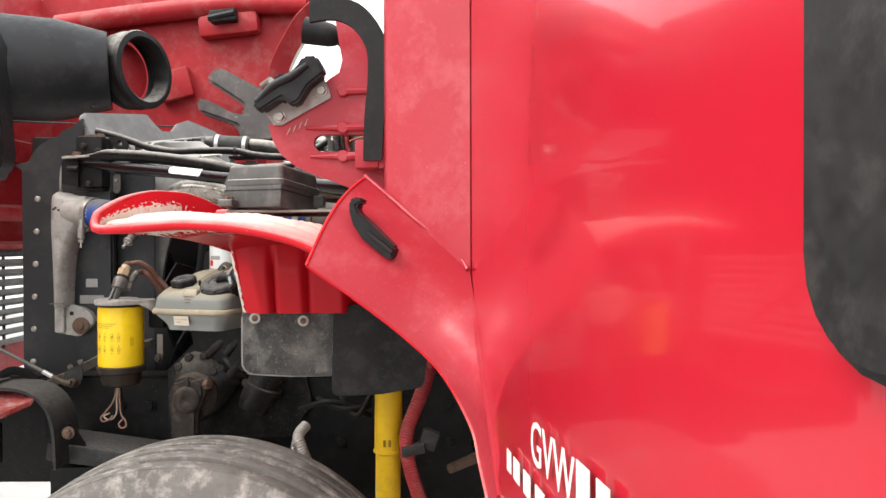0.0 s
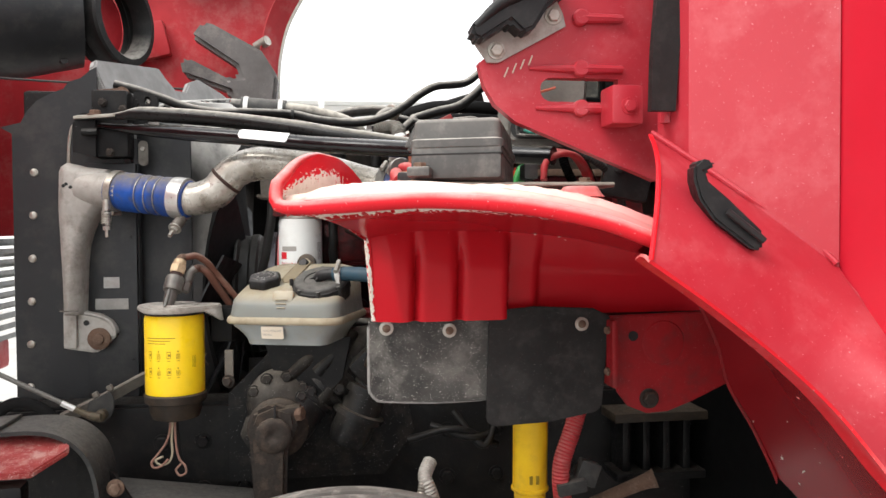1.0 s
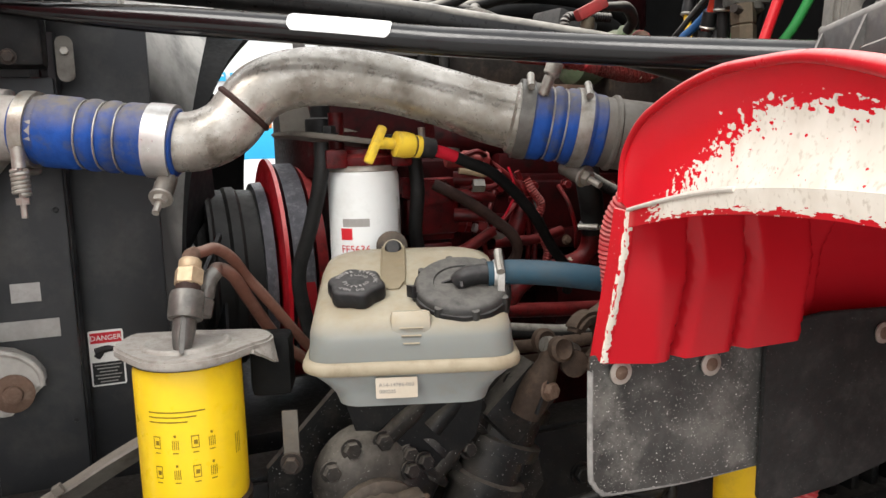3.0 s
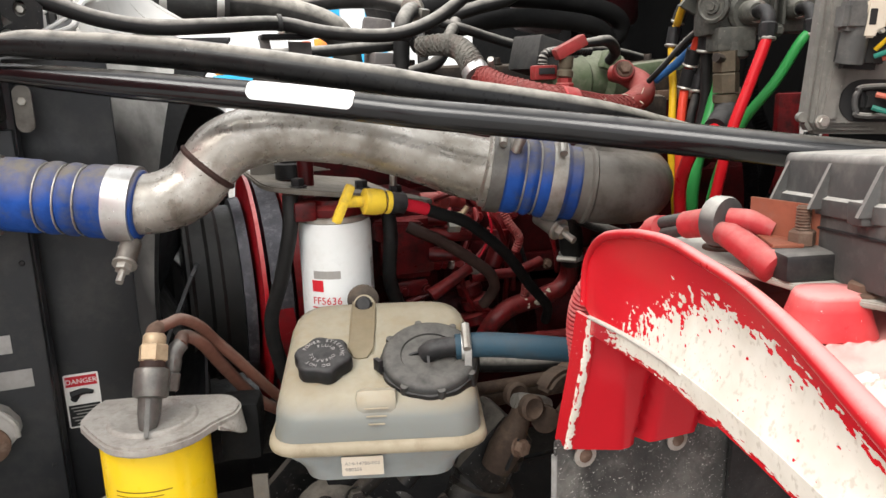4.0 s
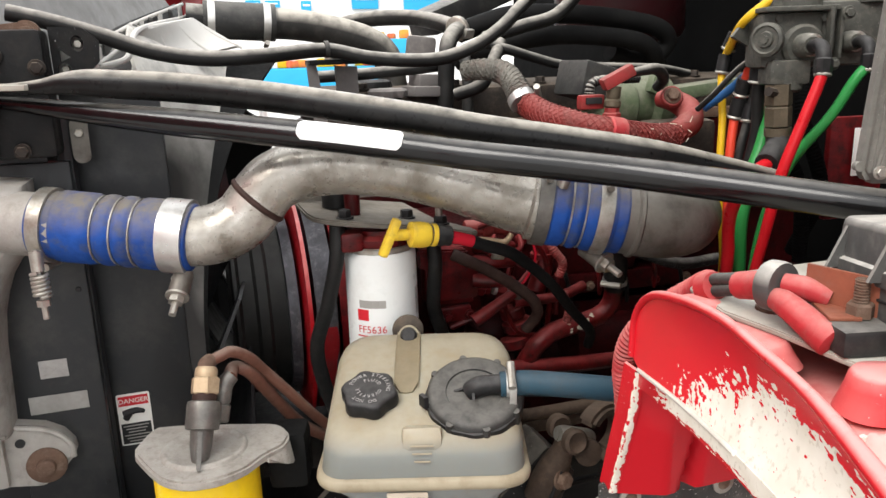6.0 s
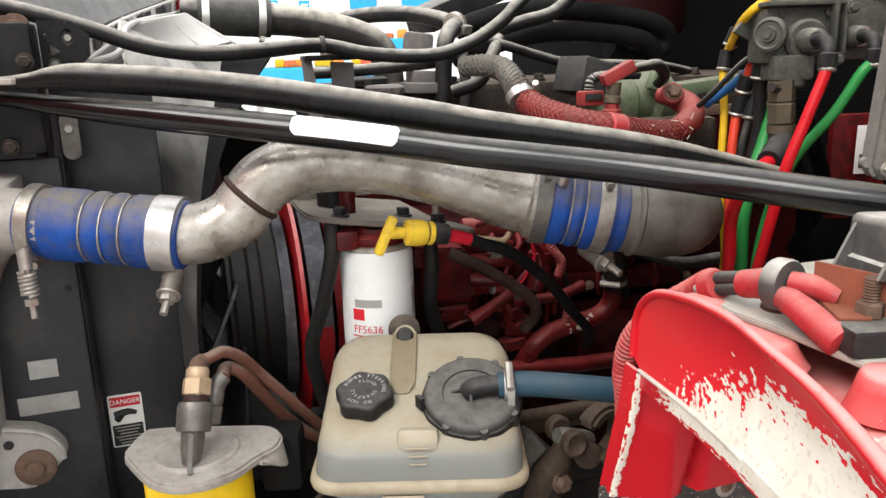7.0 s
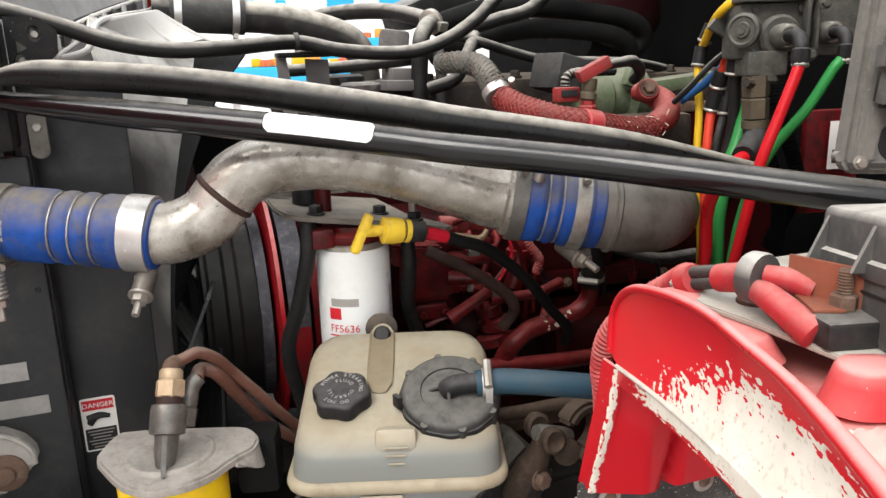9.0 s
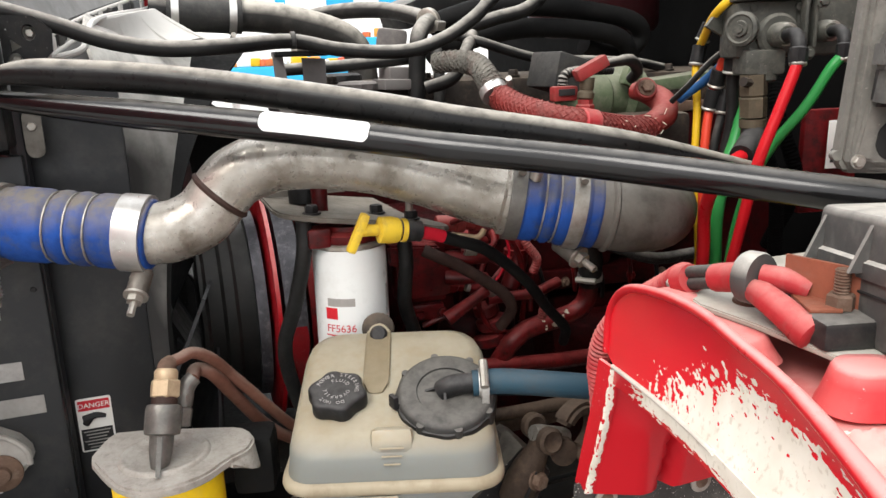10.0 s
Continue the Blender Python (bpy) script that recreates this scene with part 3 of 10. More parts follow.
def worn_paint(name, spans, cut, red=(0.54, 0.012, 0.020), streak=(34, 6.5), dusty=0.0, pale_dust=None):
    """Red paint rubbed through to pale primer inside the given spans of the sheet, breaking into chips at their ends."""
    m = bpy.data.materials.new(name)
    m.use_nodes = True
    nd, lk = m.node_tree.nodes, m.node_tree.links
    b = nd["Principled BSDF"]
    uv = nd.new("ShaderNodeTexCoord")
    sep = nd.new("ShaderNodeSeparateXYZ")
    lk.new(uv.outputs["UV"], sep.inputs[0])

    def math_node(op, a, c):
        x = nd.new("ShaderNodeMath")
        x.operation = op
        for k, s in ((0, a), (1, c)):
            if isinstance(s, (int, float)):
                x.inputs[k].default_value = s
            else:
                lk.new(s, x.inputs[k])
        return x.outputs[0]

    def rng(src, lo, hi):
        r = nd.new("ShaderNodeMapRange")
        r.inputs[1].default_value, r.inputs[2].default_value = lo, hi
        lk.new(src, r.inputs[0])
        return r.outputs[0]

    mp = nd.new("ShaderNodeMapping")
    mp.inputs["Scale"].default_value = (*streak, 1)
    lk.new(uv.outputs["UV"], mp.inputs[0])
    n1 = nd.new("ShaderNodeTexNoise")
    n1.inputs["Scale"].default_value, n1.inputs["Detail"].default_value = 1.0, 5.0
    lk.new(mp.outputs[0], n1.inputs["Vector"])
    n2 = nd.new("ShaderNodeTexNoise")
    n2.inputs["Scale"].default_value, n2.inputs["Detail"].default_value = 34.0, 6.0
    lk.new(uv.outputs["Object"], n2.inputs["Vector"])
    field = None
    slant = math_node("SUBTRACT", sep.outputs[0], math_node("MULTIPLY", sep.outputs[1], 0.5))
    for axis, lo, hi in spans:
        g = rng(slant if axis == 2 else sep.outputs[axis], lo, hi)
        field = g if field is None else math_node("MINIMUM", field, g)
    mp2 = nd.new("ShaderNodeMapping")
    mp2.inputs["Scale"].default_value = (streak[0] * 1.7, streak[1] * 2.2, 1)
    lk.new(uv.outputs["UV"], mp2.inputs[0])
    n3 = nd.new("ShaderNodeTexNoise")
    n3.inputs["Scale"].default_value, n3.inputs["Detail"].default_value = 1.0, 2.0
    lk.new(mp2.outputs[0], n3.inputs["Vector"])
    f = math_node("SUBTRACT", field, cut)
    f = math_node("ADD", f, math_node("MULTIPLY", math_node("SUBTRACT", n1.outputs[0], 0.5), 0.9))
    f = math_node("ADD", f, math_node("MULTIPLY", math_node("SUBTRACT", n3.outputs[0], 0.5), 1.7))
    mask = rng(f, 0.10, 0.14)
    mx = nd.new("ShaderNodeMix")
    mx.data_type = "RGBA"
    lk.new(mask, mx.inputs[0])
    base = nd.new("ShaderNodeMix")
    base.data_type = "RGBA"
    geo = nd.new("ShaderNodeNewGeometry")
    gz = nd.new("ShaderNodeSeparateXYZ")
    lk.new(geo.outputs["Normal"], gz.inputs[0])
    lk.new(math_node("MULTIPLY", rng(gz.outputs[2], 0.2, 0.9), math_node("MULTIPLY", rng(n2.outputs[0], 0.0, 0.45), dusty)), base.inputs[0])
    base.inputs[6].default_value, base.inputs[7].default_value = (*red, 1), (0.70, 0.27, 0.25, 1)
    under = base.outputs[2]
    if pale_dust:
        band = nd.new("ShaderNodeMix")
        band.data_type = "RGBA"
        g = math_node("MULTIPLY", rng(sep.outputs[1], pale_dust[0], pale_dust[1]), rng(sep.outputs[0], pale_dust[2], pale_dust[3]))
        g = math_node("MULTIPLY", g, rng(sep.outputs[1], 0.0, 0.035))
        g = math_node("MULTIPLY", g, rng(n2.outputs[0], 0.05, 0.50))
        lk.new(g, band.inputs[0])
        lk.new(under, band.inputs[6])
        band.inputs[7].default_value = (0.76, 0.66, 0.56, 1)
        under = band.outputs[2]
    lk.new(under, mx.inputs[6])
    pale = nd.new("ShaderNodeMix")
    pale.data_type = "RGBA"
    lk.new(rng(n2.outputs[0], 0.35, 0.7), pale.inputs[0])
    pale.inputs[6].default_value, pale.inputs[7].default_value = (0.72, 0.685, 0.605, 1), (0.61, 0.565, 0.48, 1)
    pit = nd.new("ShaderNodeTexNoise")
    pit.inputs["Scale"].default_value, pit.inputs["Detail"].default_value = 210.0, 3.0
    lk.new(uv.outputs["Object"], pit.inputs["Vector"])
    pits = nd.new("ShaderNodeMix")
    pits.data_type = "RGBA"
    lk.new(math_node("MULTIPLY", rng(pit.outputs[0], 0.58, 0.68), 0.7), pits.inputs[0])
    lk.new(pale.outputs[2], pits.inputs[6])
    pits.inputs[7].default_value = (0.50, 0.45, 0.37, 1)
    lk.new(pits.outputs[2], mx.inputs[7])
    lk.new(mx.outputs[2], b.inputs["Base Color"])
    b.inputs["Specular IOR Level"].default_value = 0.16
    r = nd.new("ShaderNodeMapRange")
    lk.new(mask, r.inputs[0])
    r.inputs[3].default_value, r.inputs[4].default_value = 0.26, 0.8
    lk.new(r.outputs[0], b.inputs["Roughness"])
    bp = nd.new("ShaderNodeBump")
    bp.inputs["Strength"].default_value, bp.inputs["Distance"].default_value = 0.5, 0.001
    lk.new(n2.outputs[0], bp.inputs["Height"])
    h = math_node("MULTIPLY", mask, n2.outputs[0])
    lk.new(h, bp.inputs["Height"])
    lk.new(bp.outputs[0], b.inputs["Normal"])
    M[name] = m


worn_paint("worn_flange", ((2, 0.04, 0.36), (1, 0.92, 0.48)), 0.50, (0.60, 0.010, 0.020))
worn_paint("worn_closure", ((0, 0.06, 0.22), (1, 1.15, 0.55)), 0.40, (0.50, 0.011, 0.018), (26, 3))
worn_paint("worn_shelf", ((0, -0.02, 0.10), (0, 1.05, 0.55), (1, 0.02, 0.06), (1, 0.36, 0.14)), 1.15, streak=(22, 9), dusty=1.0, pale_dust=(0.52, 0.20, 0.95, 0.55))
worn_paint("worn_under", ((0, -0.10, 0.05), (0, 0.95, 0.62), (1, 0.02, 0.08), (1, 0.62, 0.34)), 0.66, (0.42, 0.011, 0.017), (40, 16))
worn_paint("worn_panel", ((0, 0.02, 0.10), (0, 0.85, 0.6), (1, 0.24, 0.04)), 1.08, (0.47, 0.012, 0.020), (40, 14))
worn_paint("worn_front", ((1, 0.02, 0.30), (1, 0.72, 0.42)), 0.66, (0.52, 0.012, 0.020), (12, 3))
# Liner red lowered for the shade under the flare; its chips are wear
worn_paint("worn_shaded_liner", ((0, 0.10, 0.60), (1, -0.1, 0.3)), 1.30, (0.24, 0.010, 0.014), (26, 9))
worn_paint("worn_bead", ((0, -0.2, 0.2),), 1.55, (0.62, 0.012, 0.02), (14, 3))


def reservoir_plastic(name, level):
    """Milky plastic, aged yellow above the fluid and blue-grey below it."""
    m = material(name, (0.36, 0.325, 0.245), 0.42, c2=(0.27, 0.235, 0.165), scale=10, amount=0.7, grime=(0.30, 0.23, 0.13), grime_amount=0.4, bump=0.1, subsurface=0.25)
    nd, lk = m.node_tree.nodes, m.node_tree.links
    b = nd["Principled BSDF"]
    old = b.inputs["Base Color"].links[0].from_socket
    tc = nd.new("ShaderNodeTexCoord")
    sep = nd.new("ShaderNodeSeparateXYZ")
    lk.new(tc.outputs["Object"], sep.inputs[0])
    r = nd.new("ShaderNodeMapRange")
    r.inputs[1].default_value, r.inputs[2].default_value = level + 0.012, level - 0.006
    lk.new(sep.outputs[2], r.inputs[0])
    mx = nd.new("ShaderNodeMix")
    mx.data_type = "RGBA"
    lk.new(r.outputs[0], mx.inputs[0])
    lk.new(old, mx.inputs[6])
    mx.inputs[7].default_value = (0.175, 0.185, 0.170, 1)
    lk.new(mx.outputs[2], b.inputs["Base Color"])


reservoir_plastic("reservoir_plastic", 0.088)
material("reservoir_tub", (0.27, 0.29, 0.28), 0.45, c2=(0.22, 0.235, 0.225), scale=8, amount=0.6, grime=(0.24, 0.21, 0.16), grime_amount=0.4, bump=0.08, subsurface=0.2)


def braid(name, c, c2, dusty):
    m = material(name, c, 0.7, c2=c2, scale=16, amount=0.8, grime=(0.12, 0.06, 0.05), grime_amount=0.4, dust=0.4, dust_colour=dusty, bump=0.0)
    nd, lk = m.node_tree.nodes, m.node_tree.links
    tc = nd.new("ShaderNodeTexCoord")
    vo = nd.new("ShaderNodeTexVoronoi")
    vo.inputs["Scale"].default_value = 230
    lk.new(tc.outputs["Object"], vo.inputs["Vector"])
    bp = nd.new("ShaderNodeBump")
    bp.inputs["Strength"].default_value, bp.inputs["Distance"].default_value = 0.9, 0.002
    lk.new(vo.outputs["Distance"], bp.inputs["Height"])
    lk.new(bp.outputs[0], nd["Principled BSDF"].inputs["Normal"])


braid("braided_red", (0.20, 0.026, 0.022), (0.11, 0.014, 0.012), (0.36, 0.16, 0.14))
braid("dirty_braid", (0.11, 0.105, 0.09), (0.06, 0.057, 0.05), (0.28, 0.26, 0.22))

# ---- setting: ground and distance ----
gb = bmesh.new()
bmesh.ops.create_grid(gb, x_segments=2, y_segments=2, size=400)
g = part("ground", gb, M["concrete"])
tagged(g, "pale worn concrete yard under an overcast sky", "ground", kind="structure")


def shop_wall():
    """A pale building far across the yard, with blue signs and goods in front of it."""
    at = (3, 16, 0)
    t = thing("far_building", "pale building across the yard with bright blue signs", "building", at)
    part("wall", box((3, 16, 2.0), (26, 0.3, 4.0), bev=0.02), M["wall_white"], t)
    part("roof", box((3, 15.9, 4.1), (26.6, 1.0, 0.2), bev=0.02), M["wall_white"], t)
    for k, (x, w, z, h) in enumerate(((0.36, 0.26, 2.84, 0.16), (0.70, 0.26, 2.84, 0.14), (1.30, 0.18, 2.80, 0.20), (2.4, 0.5, 2.9, 0.3), (3.6, 0.9, 2.9, 0.4))):
        s = part("sign", box((x, 15.8, z), (w, 0.06, h), bev=0.01), M["sign_blue"], t, "bright blue sign panel")
        part("sign_bar", box((x, 15.765, z + h * 0.12), (w * 0.7, 0.012, h * 0.18), bev=0.002), M["label_white"], s)
    return t


shop_wall()


def goods_shelf(x, y, w, top, name, label):
    t = thing(name, label, "shelf", (x, y, 0))
    part("top_board", box((x, y, top), (w, 0.5, 0.04), bev=0.01), M["sign_blue"], t)
    part("fascia", box((x, y - 0.26, top - 0.14), (w, 0.03, 0.30), bev=0.01), M["sign_blue"], t)
    for sx in (-w / 2 + 0.04, w / 2 - 0.04):
        for sy in (-0.2, 0.2):
            part("post", box((x + sx, y + sy, top / 2), (0.05, 0.05, top), bev=0.005), M["steel"], t)
    return t


goods_shelf(0.55, 9.6, 1.5, 1.735, "goods_shelf", "tall blue shelf with coloured goods along its top")
goods_shelf(1.55, 11.6, 1.3, 2.06, "goods_shelf", "taller blue shelf farther back with coloured goods")
rg = random.Random(5)
for k in range(22):
    far = k >= 14
    bx, by = (0.98 + 1.1 * (k - 14) / 7, 11.45) if far else (-0.12 + 1.3 * k / 13, 9.45)
    top = 2.08 if far else 1.755
    h = rg.uniform(0.05, 0.09) * (1.3 if far else 1)
    ob = solo("goods_bag", box((bx + rg.uniform(-0.03, 0.03), by + rg.uniform(-0.06, 0.1), top + h / 2), (rg.uniform(0.09, 0.17), 0.12, h), (0, 0, rg.uniform(-30, 30)), bev=0.02), M[("goods_orange", "label_white", "air_yellow", "goods_red")[k % 4]],
              ("orange packed bag on the blue shelf", "white packed bag on the blue shelf", "yellow packed bag on the blue shelf", "red packed bag on the blue shelf")[k % 4], "bag", "bags on the shelves")

# a thin lamp pole far behind the engine bay
solo("lamp_pole", tube([(-0.78, 14, 0), (-0.78, 14, 8)], [0.06, 0.04], 10), M["wall_white"], "thin pale lamp pole across the yard", "lamp pole")

# ---- the truck's cab with its open door ----
RIDGE = [(-0.142, 1.513, 1.642), (-0.05, 1.455, 1.562), (0.043, 1.402, 1.475), (0.053, 1.285, 1.354), (0.063, 1.207, 1.279), (0.068, 1.166, 1.233), (0.074, 1.118, 1.178)]
ARCH = [(-0.220, 1.331, 1.484), (-0.148, 1.330, 1.434), (-0.062, 1.330, 1.368), (0.0, 1.322, 1.308), (0.045, 1.282, 1.234), (0.056, 1.214, 1.193), (0.068, 1.139, 1.144)]

LINER = [(0.03, 1.965, 1.475), (0.13, 1.968, 1.405), (0.195, 1.97, 1.29), (0.222, 1.97, 1.20), (0.275, 1.962, 1.105), (0.325, 1.95, 0.985), (0.365, 1.95, 0.85)]
DOOR0, DOOR_D = V((0.046, 1.402, 0)), V((0.127, -0.992, 0)).normalized()
DOOR_N = V((-0.992, -0.127, 0)).normalized()          # outward face of the open door


def door_face(p):
    """The foot of p on the open door's outer face."""
    q = p - DOOR0
    return p - DOOR_N * (q.x * DOOR_N.x + q.y * DOOR_N.y + 0.002)


def cab():
    t = thing("truck_cab", "red truck cab with cowl side, fender flare and hood hinge bracket", "truck cab", (0.6, 2.6, 0.55))

    # cowl side panel between the hood seal and the door
    def cowl(u, v):
        s = u * 1.15 - 0.12
        x, y = -0.104 + 0.149 * s, 1.490 - 0.090 * s
        if s < 0:
            x, y = -0.104 + 0.05 * s, 1.490 - s * 0.6
        low = curve_at(RIDGE, max(0.0, min(1.0, (x + 0.142) / 0.185)) * 0.333).z - 0.022
        return V((x, y - 0.006 * math.sin(math.pi * max(0, s)), low + (2.25 - low) * v))
    part("cowl_panel", sheet(cowl, 24, 20, 0.004), M["red_cab"], t)

    # fender flare
    def flare(u, v):
        a, r = curve_at(ARCH, u), curve_at(RIDGE, u)
        p = a.lerp(r, v)
        k = max(0.0, 1 - u * 1.15)
        p.y -= 0.022 * math.sin(math.pi * v) * k
        p.z += 0.020 * math.sin(math.pi * v) * k
        return p
    part("fender_flare", sheet(flare, 60, 14, 0.004), M["red_cab"], t, "red fender flare with worn edge")

    def lip(u, v):
        a = curve_at(ARCH, u)
        return a + V((0.004 * v, 0.05 * v, 0.006 * math.sin(v * 3)))
    part("flare_lip", sheet(lip, 50, 3, 0.004), M["red_fender"], t)

    def house(u, v):
        a, b = curve_at(ARCH, u), curve_at(LINER, u)
        p = a.lerp(b, v) + V((0.004, 0.05 * (1 - v), 0.006))
        p += V((0.030, 0.0, 0.030)) * math.sin(math.pi * v)
        return p
    part("wheel_house", sheet(house, 60, 20, 0.004), M["worn_shaded_liner"], t, "wheel arch liner, red darkened for shade, with scratches")
    back = [curve_at(LINER, k / 30) for k in range(31)]
    part("liner_edge", tube(back, 0.004, 8, 2), M["red_plate"], t)
    # the flare turns in towards the door
    part("flare_return", sheet(lambda u, v: curve_at(RIDGE, 0.34 + 0.66 * u).lerp(door_face(curve_at(RIDGE, 0.34 + 0.66 * u)), v), 30, 3, 0.002), M["red_cab"], t)

    # ridge bead where the flare meets the cowl
    part("flare_bead", tube([curve_at(RIDGE, k / 16 * 0.34) + V((0.0, -0.003, 0.002)) for k in range(17)], 0.004, 8, 2), M["red_cab"], t)

    # front edge of the flare, rubbed pale
    part("flare_edge", sheet(lambda u, v: curve_at(ARCH, 0.0).lerp(curve_at(RIDGE, 0.0), u) + V((0.003 * math.cos(6.28 * v), -0.003 * math.sin(6.28 * v) - 0.022 * math.sin(math.pi * u), 0.020 * math.sin(math.pi * u))), 24, 8, 0), M["worn_bead"], t)

    # black drain vent on the flare
    v = part("vent", prism([(-0.148, 1.589), (-0.140, 1.596), (-0.128, 1.594), (-0.124, 1.588), (-0.136, 1.582), (-0.132, 1.570), (-0.110, 1.550), (-0.072, 1.512), (-0.074, 1.492), (-0.084, 1.492), (-0.126, 1.526), (-0.142, 1.550), (-0.148, 1.572)], lambda a, b: V((a, 1.3745 - 0.20 * (a + 0.14) + 0.02, b)), 0.034, bev=0.003), M["cap_black"], t, "black rubber vent")
    # Slot drawn as a black rod, its depth only in the colour
    part("vent_slot", tube([(-0.122, 1.349, 1.536), (-0.082, 1.342, 1.503)], 0.004, 8), M["ink_hole_black"], v)

    # firewall and cab shell behind
    part("firewall", box((0.33, 2.80, 1.70), (0.03, 2.56, 1.8), bev=0.01), M["firewall_dark"], t, "near-black firewall")
    part("cowl_top", box((0.42, 2.80, 2.56), (0.20, 2.56, 0.06), (0, 12, 0), bev=0.02), M["firewall_dark"], t)
    part("shell", box((1.15, 2.7, 1.45), (1.55, 2.36, 1.7), bev=0.08), M["red_paint"], t)
    part("door_pillar", box((0.11, 1.51, 1.90), (0.14, 0.14, 0.8), (0, 0, -28), bev=0.02), M["red_cab"], t)
    part("roof", box((1.3, 2.7, 2.75), (1.4, 2.2, 0.12), bev=0.05), M["red_paint"], t)
    part("windscreen", box((0.5, 2.7, 2.5), (0.02, 2.1, 0.75), (0, 20, 0), bev=0.005), M["window_glass"], t)
    for y in (1.62, 3.8):
        part("pillar", tube([(0.38, y, 2.1), (0.62, y, 2.75)], 0.04, 8), M["red_paint"], t)

    # hood hinge bracket: a cast red plate with ribs and a slot
    plate = [(-0.350, 1.758), (-0.341, 1.725), (-0.325, 1.698), (-0.295, 1.674), (-0.240, 1.652), (-0.080, 1.588), (-0.072, 1.80), (-0.082, 1.92), (-0.150, 1.965), (-0.215, 1.98), (-0.207, 1.93), (-0.200, 1.89), (-0.206, 1.865), (-0.228, 1.850), (-0.262, 1.812), (-0.31, 1.785)]
    cx, cz, hl, hr = -0.196, 1.7215, 0.045, 0.0175
    slot = [(cx - hl + hr * math.cos(radians(a)), cz + hr * math.sin(radians(a))) for a in range(90, 271, 20)] + [(cx + hl + 0.012, cz - hr), (cx + hl + 0.012, cz + hr)]
    h = part("hinge_bracket", prism(plate, lambda a, b: V((a, 1.655, b)), 0.02, [slot[::-1]]), M["red_cab"], t, "cast red hinge bracket with a slot")
    for z, x0 in ((1.826, -0.20), (1.752, -0.275), (1.694, -0.265)):
        part("rib", tube([(x0, 1.634, z), (-0.19, 1.630, z), (-0.135, 1.630, z)], [0.003, 0.008, 0.006], 8), M["red_cab"], h)
        part("boss", lathe([(0.0125, 0), (0.0125, 0.010), (0.010, 0.013)], (-0.198, 1.636, z), (0, -1, 0), 18), M["red_cab"], h)
    part("foot", box((-0.146, 1.605, 1.693), (0.046, 0.05, 0.055), bev=0.004), M["red_cab"], h)
    part("bolt", hexbolt((-0.144, 1.58, 1.690), (0, -1, 0), 0.009, 0.006, washer=0.012), M["red_cab"], h)
    bp = [(-0.360, 1.788), (-0.338, 1.757), (-0.322, 1.757), (-0.222, 1.812), (-0.226, 1.83), (-0.245, 1.868)]
    k = part("latch_plate", prism(bp, lambda a, b: V((a, 1.633, b)), 0.006), M["cast_aluminium"], h, "bare metal latch plate")
    for x, z in ((-0.325, 1.774), (-0.241, 1.826)):
        part("latch_bolt", hexbolt((x, 1.627, z), (0, -1, 0), 0.0095, 0.007, washer=0.013), M["zinc"], k)
    gp = [(-0.37, 1.794), (-0.365, 1.803), (-0.331, 1.834), (-0.324, 1.851), (-0.298, 1.853), (-0.283, 1.868), (-0.271, 1.886), (-0.244, 1.887), (-0.232, 1.867), (-0.229, 1.852), (-0.259, 1.829), (-0.279, 1.797), (-0.295, 1.789), (-0.313, 1.805), (-0.355, 1.778), (-0.367, 1.783)]
    part("latch_block", prism(gp, lambda a, b: V((a, 1.628, b)), 0.045, bev=0.005), M["cap_black"], h, "black rubber latch block")
    part("latch_lip", tube([(-0.362, 1.588, 1.797), (-0.328, 1.586, 1.828), (-0.292, 1.584, 1.846), (-0.262, 1.584, 1.868)], [0.006, 0.009, 0.009, 0.006], 10), M["cap_black"], h)
    part("seal_end", tube([(-0.298, 1.76, 1.985), (-0.243, 1.76, 1.974), (-0.216, 1.76, 1.964), (-0.202, 1.76, 1.931), (-0.213, 1.76, 1.893)], [0.030, 0.026, 0.016, 0.012, 0.008], 12), M["cap_black"], h, "black seal end behind the bracket")
    # chalk marks on the bracket
    for i in range(4):
        part("chalk_mark", tube([(-0.312 + 0.012 * i, 1.6335, 1.738 + 0.006 * i), (-0.306 + 0.012 * i, 1.6335, 1.752 + 0.006 * i)], 0.0012, 5), M["label_aged"], h)

    # hood seal: a flat rubber strip that curves over at its top
    def seal(u, v):
        c = curve_at([(-0.128, 1.515, 1.672), (-0.124, 1.515, 1.75), (-0.116, 1.517, 1.83), (-0.121, 1.520, 1.890), (-0.152, 1.523, 1.938), (-0.195, 1.525, 1.957), (-0.245, 1.526, 1.953)], u)
        d = (curve_at([(0.017, 0, 0), (0.0185, 0, 0), (0.02, 0, 0.004), (0.018, 0, 0.010), (0.012, 0, 0.018), (0.004, 0, 0.021), (0, 0, 0.021)], u))
        return c + d * (2 * v - 1)
    part("hood_seal", sheet(seal, 36, 2, 0.012), M["black_rubber"], t, "grey-black rubber hood seal", angle=50)
    part("seal_rim", tube([(-0.109, 1.535, 1.66), (-0.105, 1.535, 1.80), (-0.112, 1.54, 1.88), (-0.16, 1.55, 1.945)], 0.009, 8), M["red_cab"], t)
    # front plate under the cab with its pivot bolt
    pl = [(-0.034, 1.345), (0.17, 1.350), (0.24, 1.212), (0.150, 1.172), (0.095, 1.152), (0.050, 1.150), (0.012, 1.166), (-0.010, 1.195)]
    p = part("pivot_plate", prism(pl, lambda a, b: V((a, 1.985, b)), 0.012, bev=0.003), M["red_plate"], t, "dull red plate with a rusty pivot bolt")
    part("pivot_bolt", hexbolt((0.055, 1.973, 1.18), (0, -1, 0), 0.015, 0.012, washer=0.02), M["dirty_iron"], p)
    part("plate_bracket", box((-0.028, 1.962, 1.275), (0.012, 0.05, 0.13), bev=0.004), M["red_plate"], p)
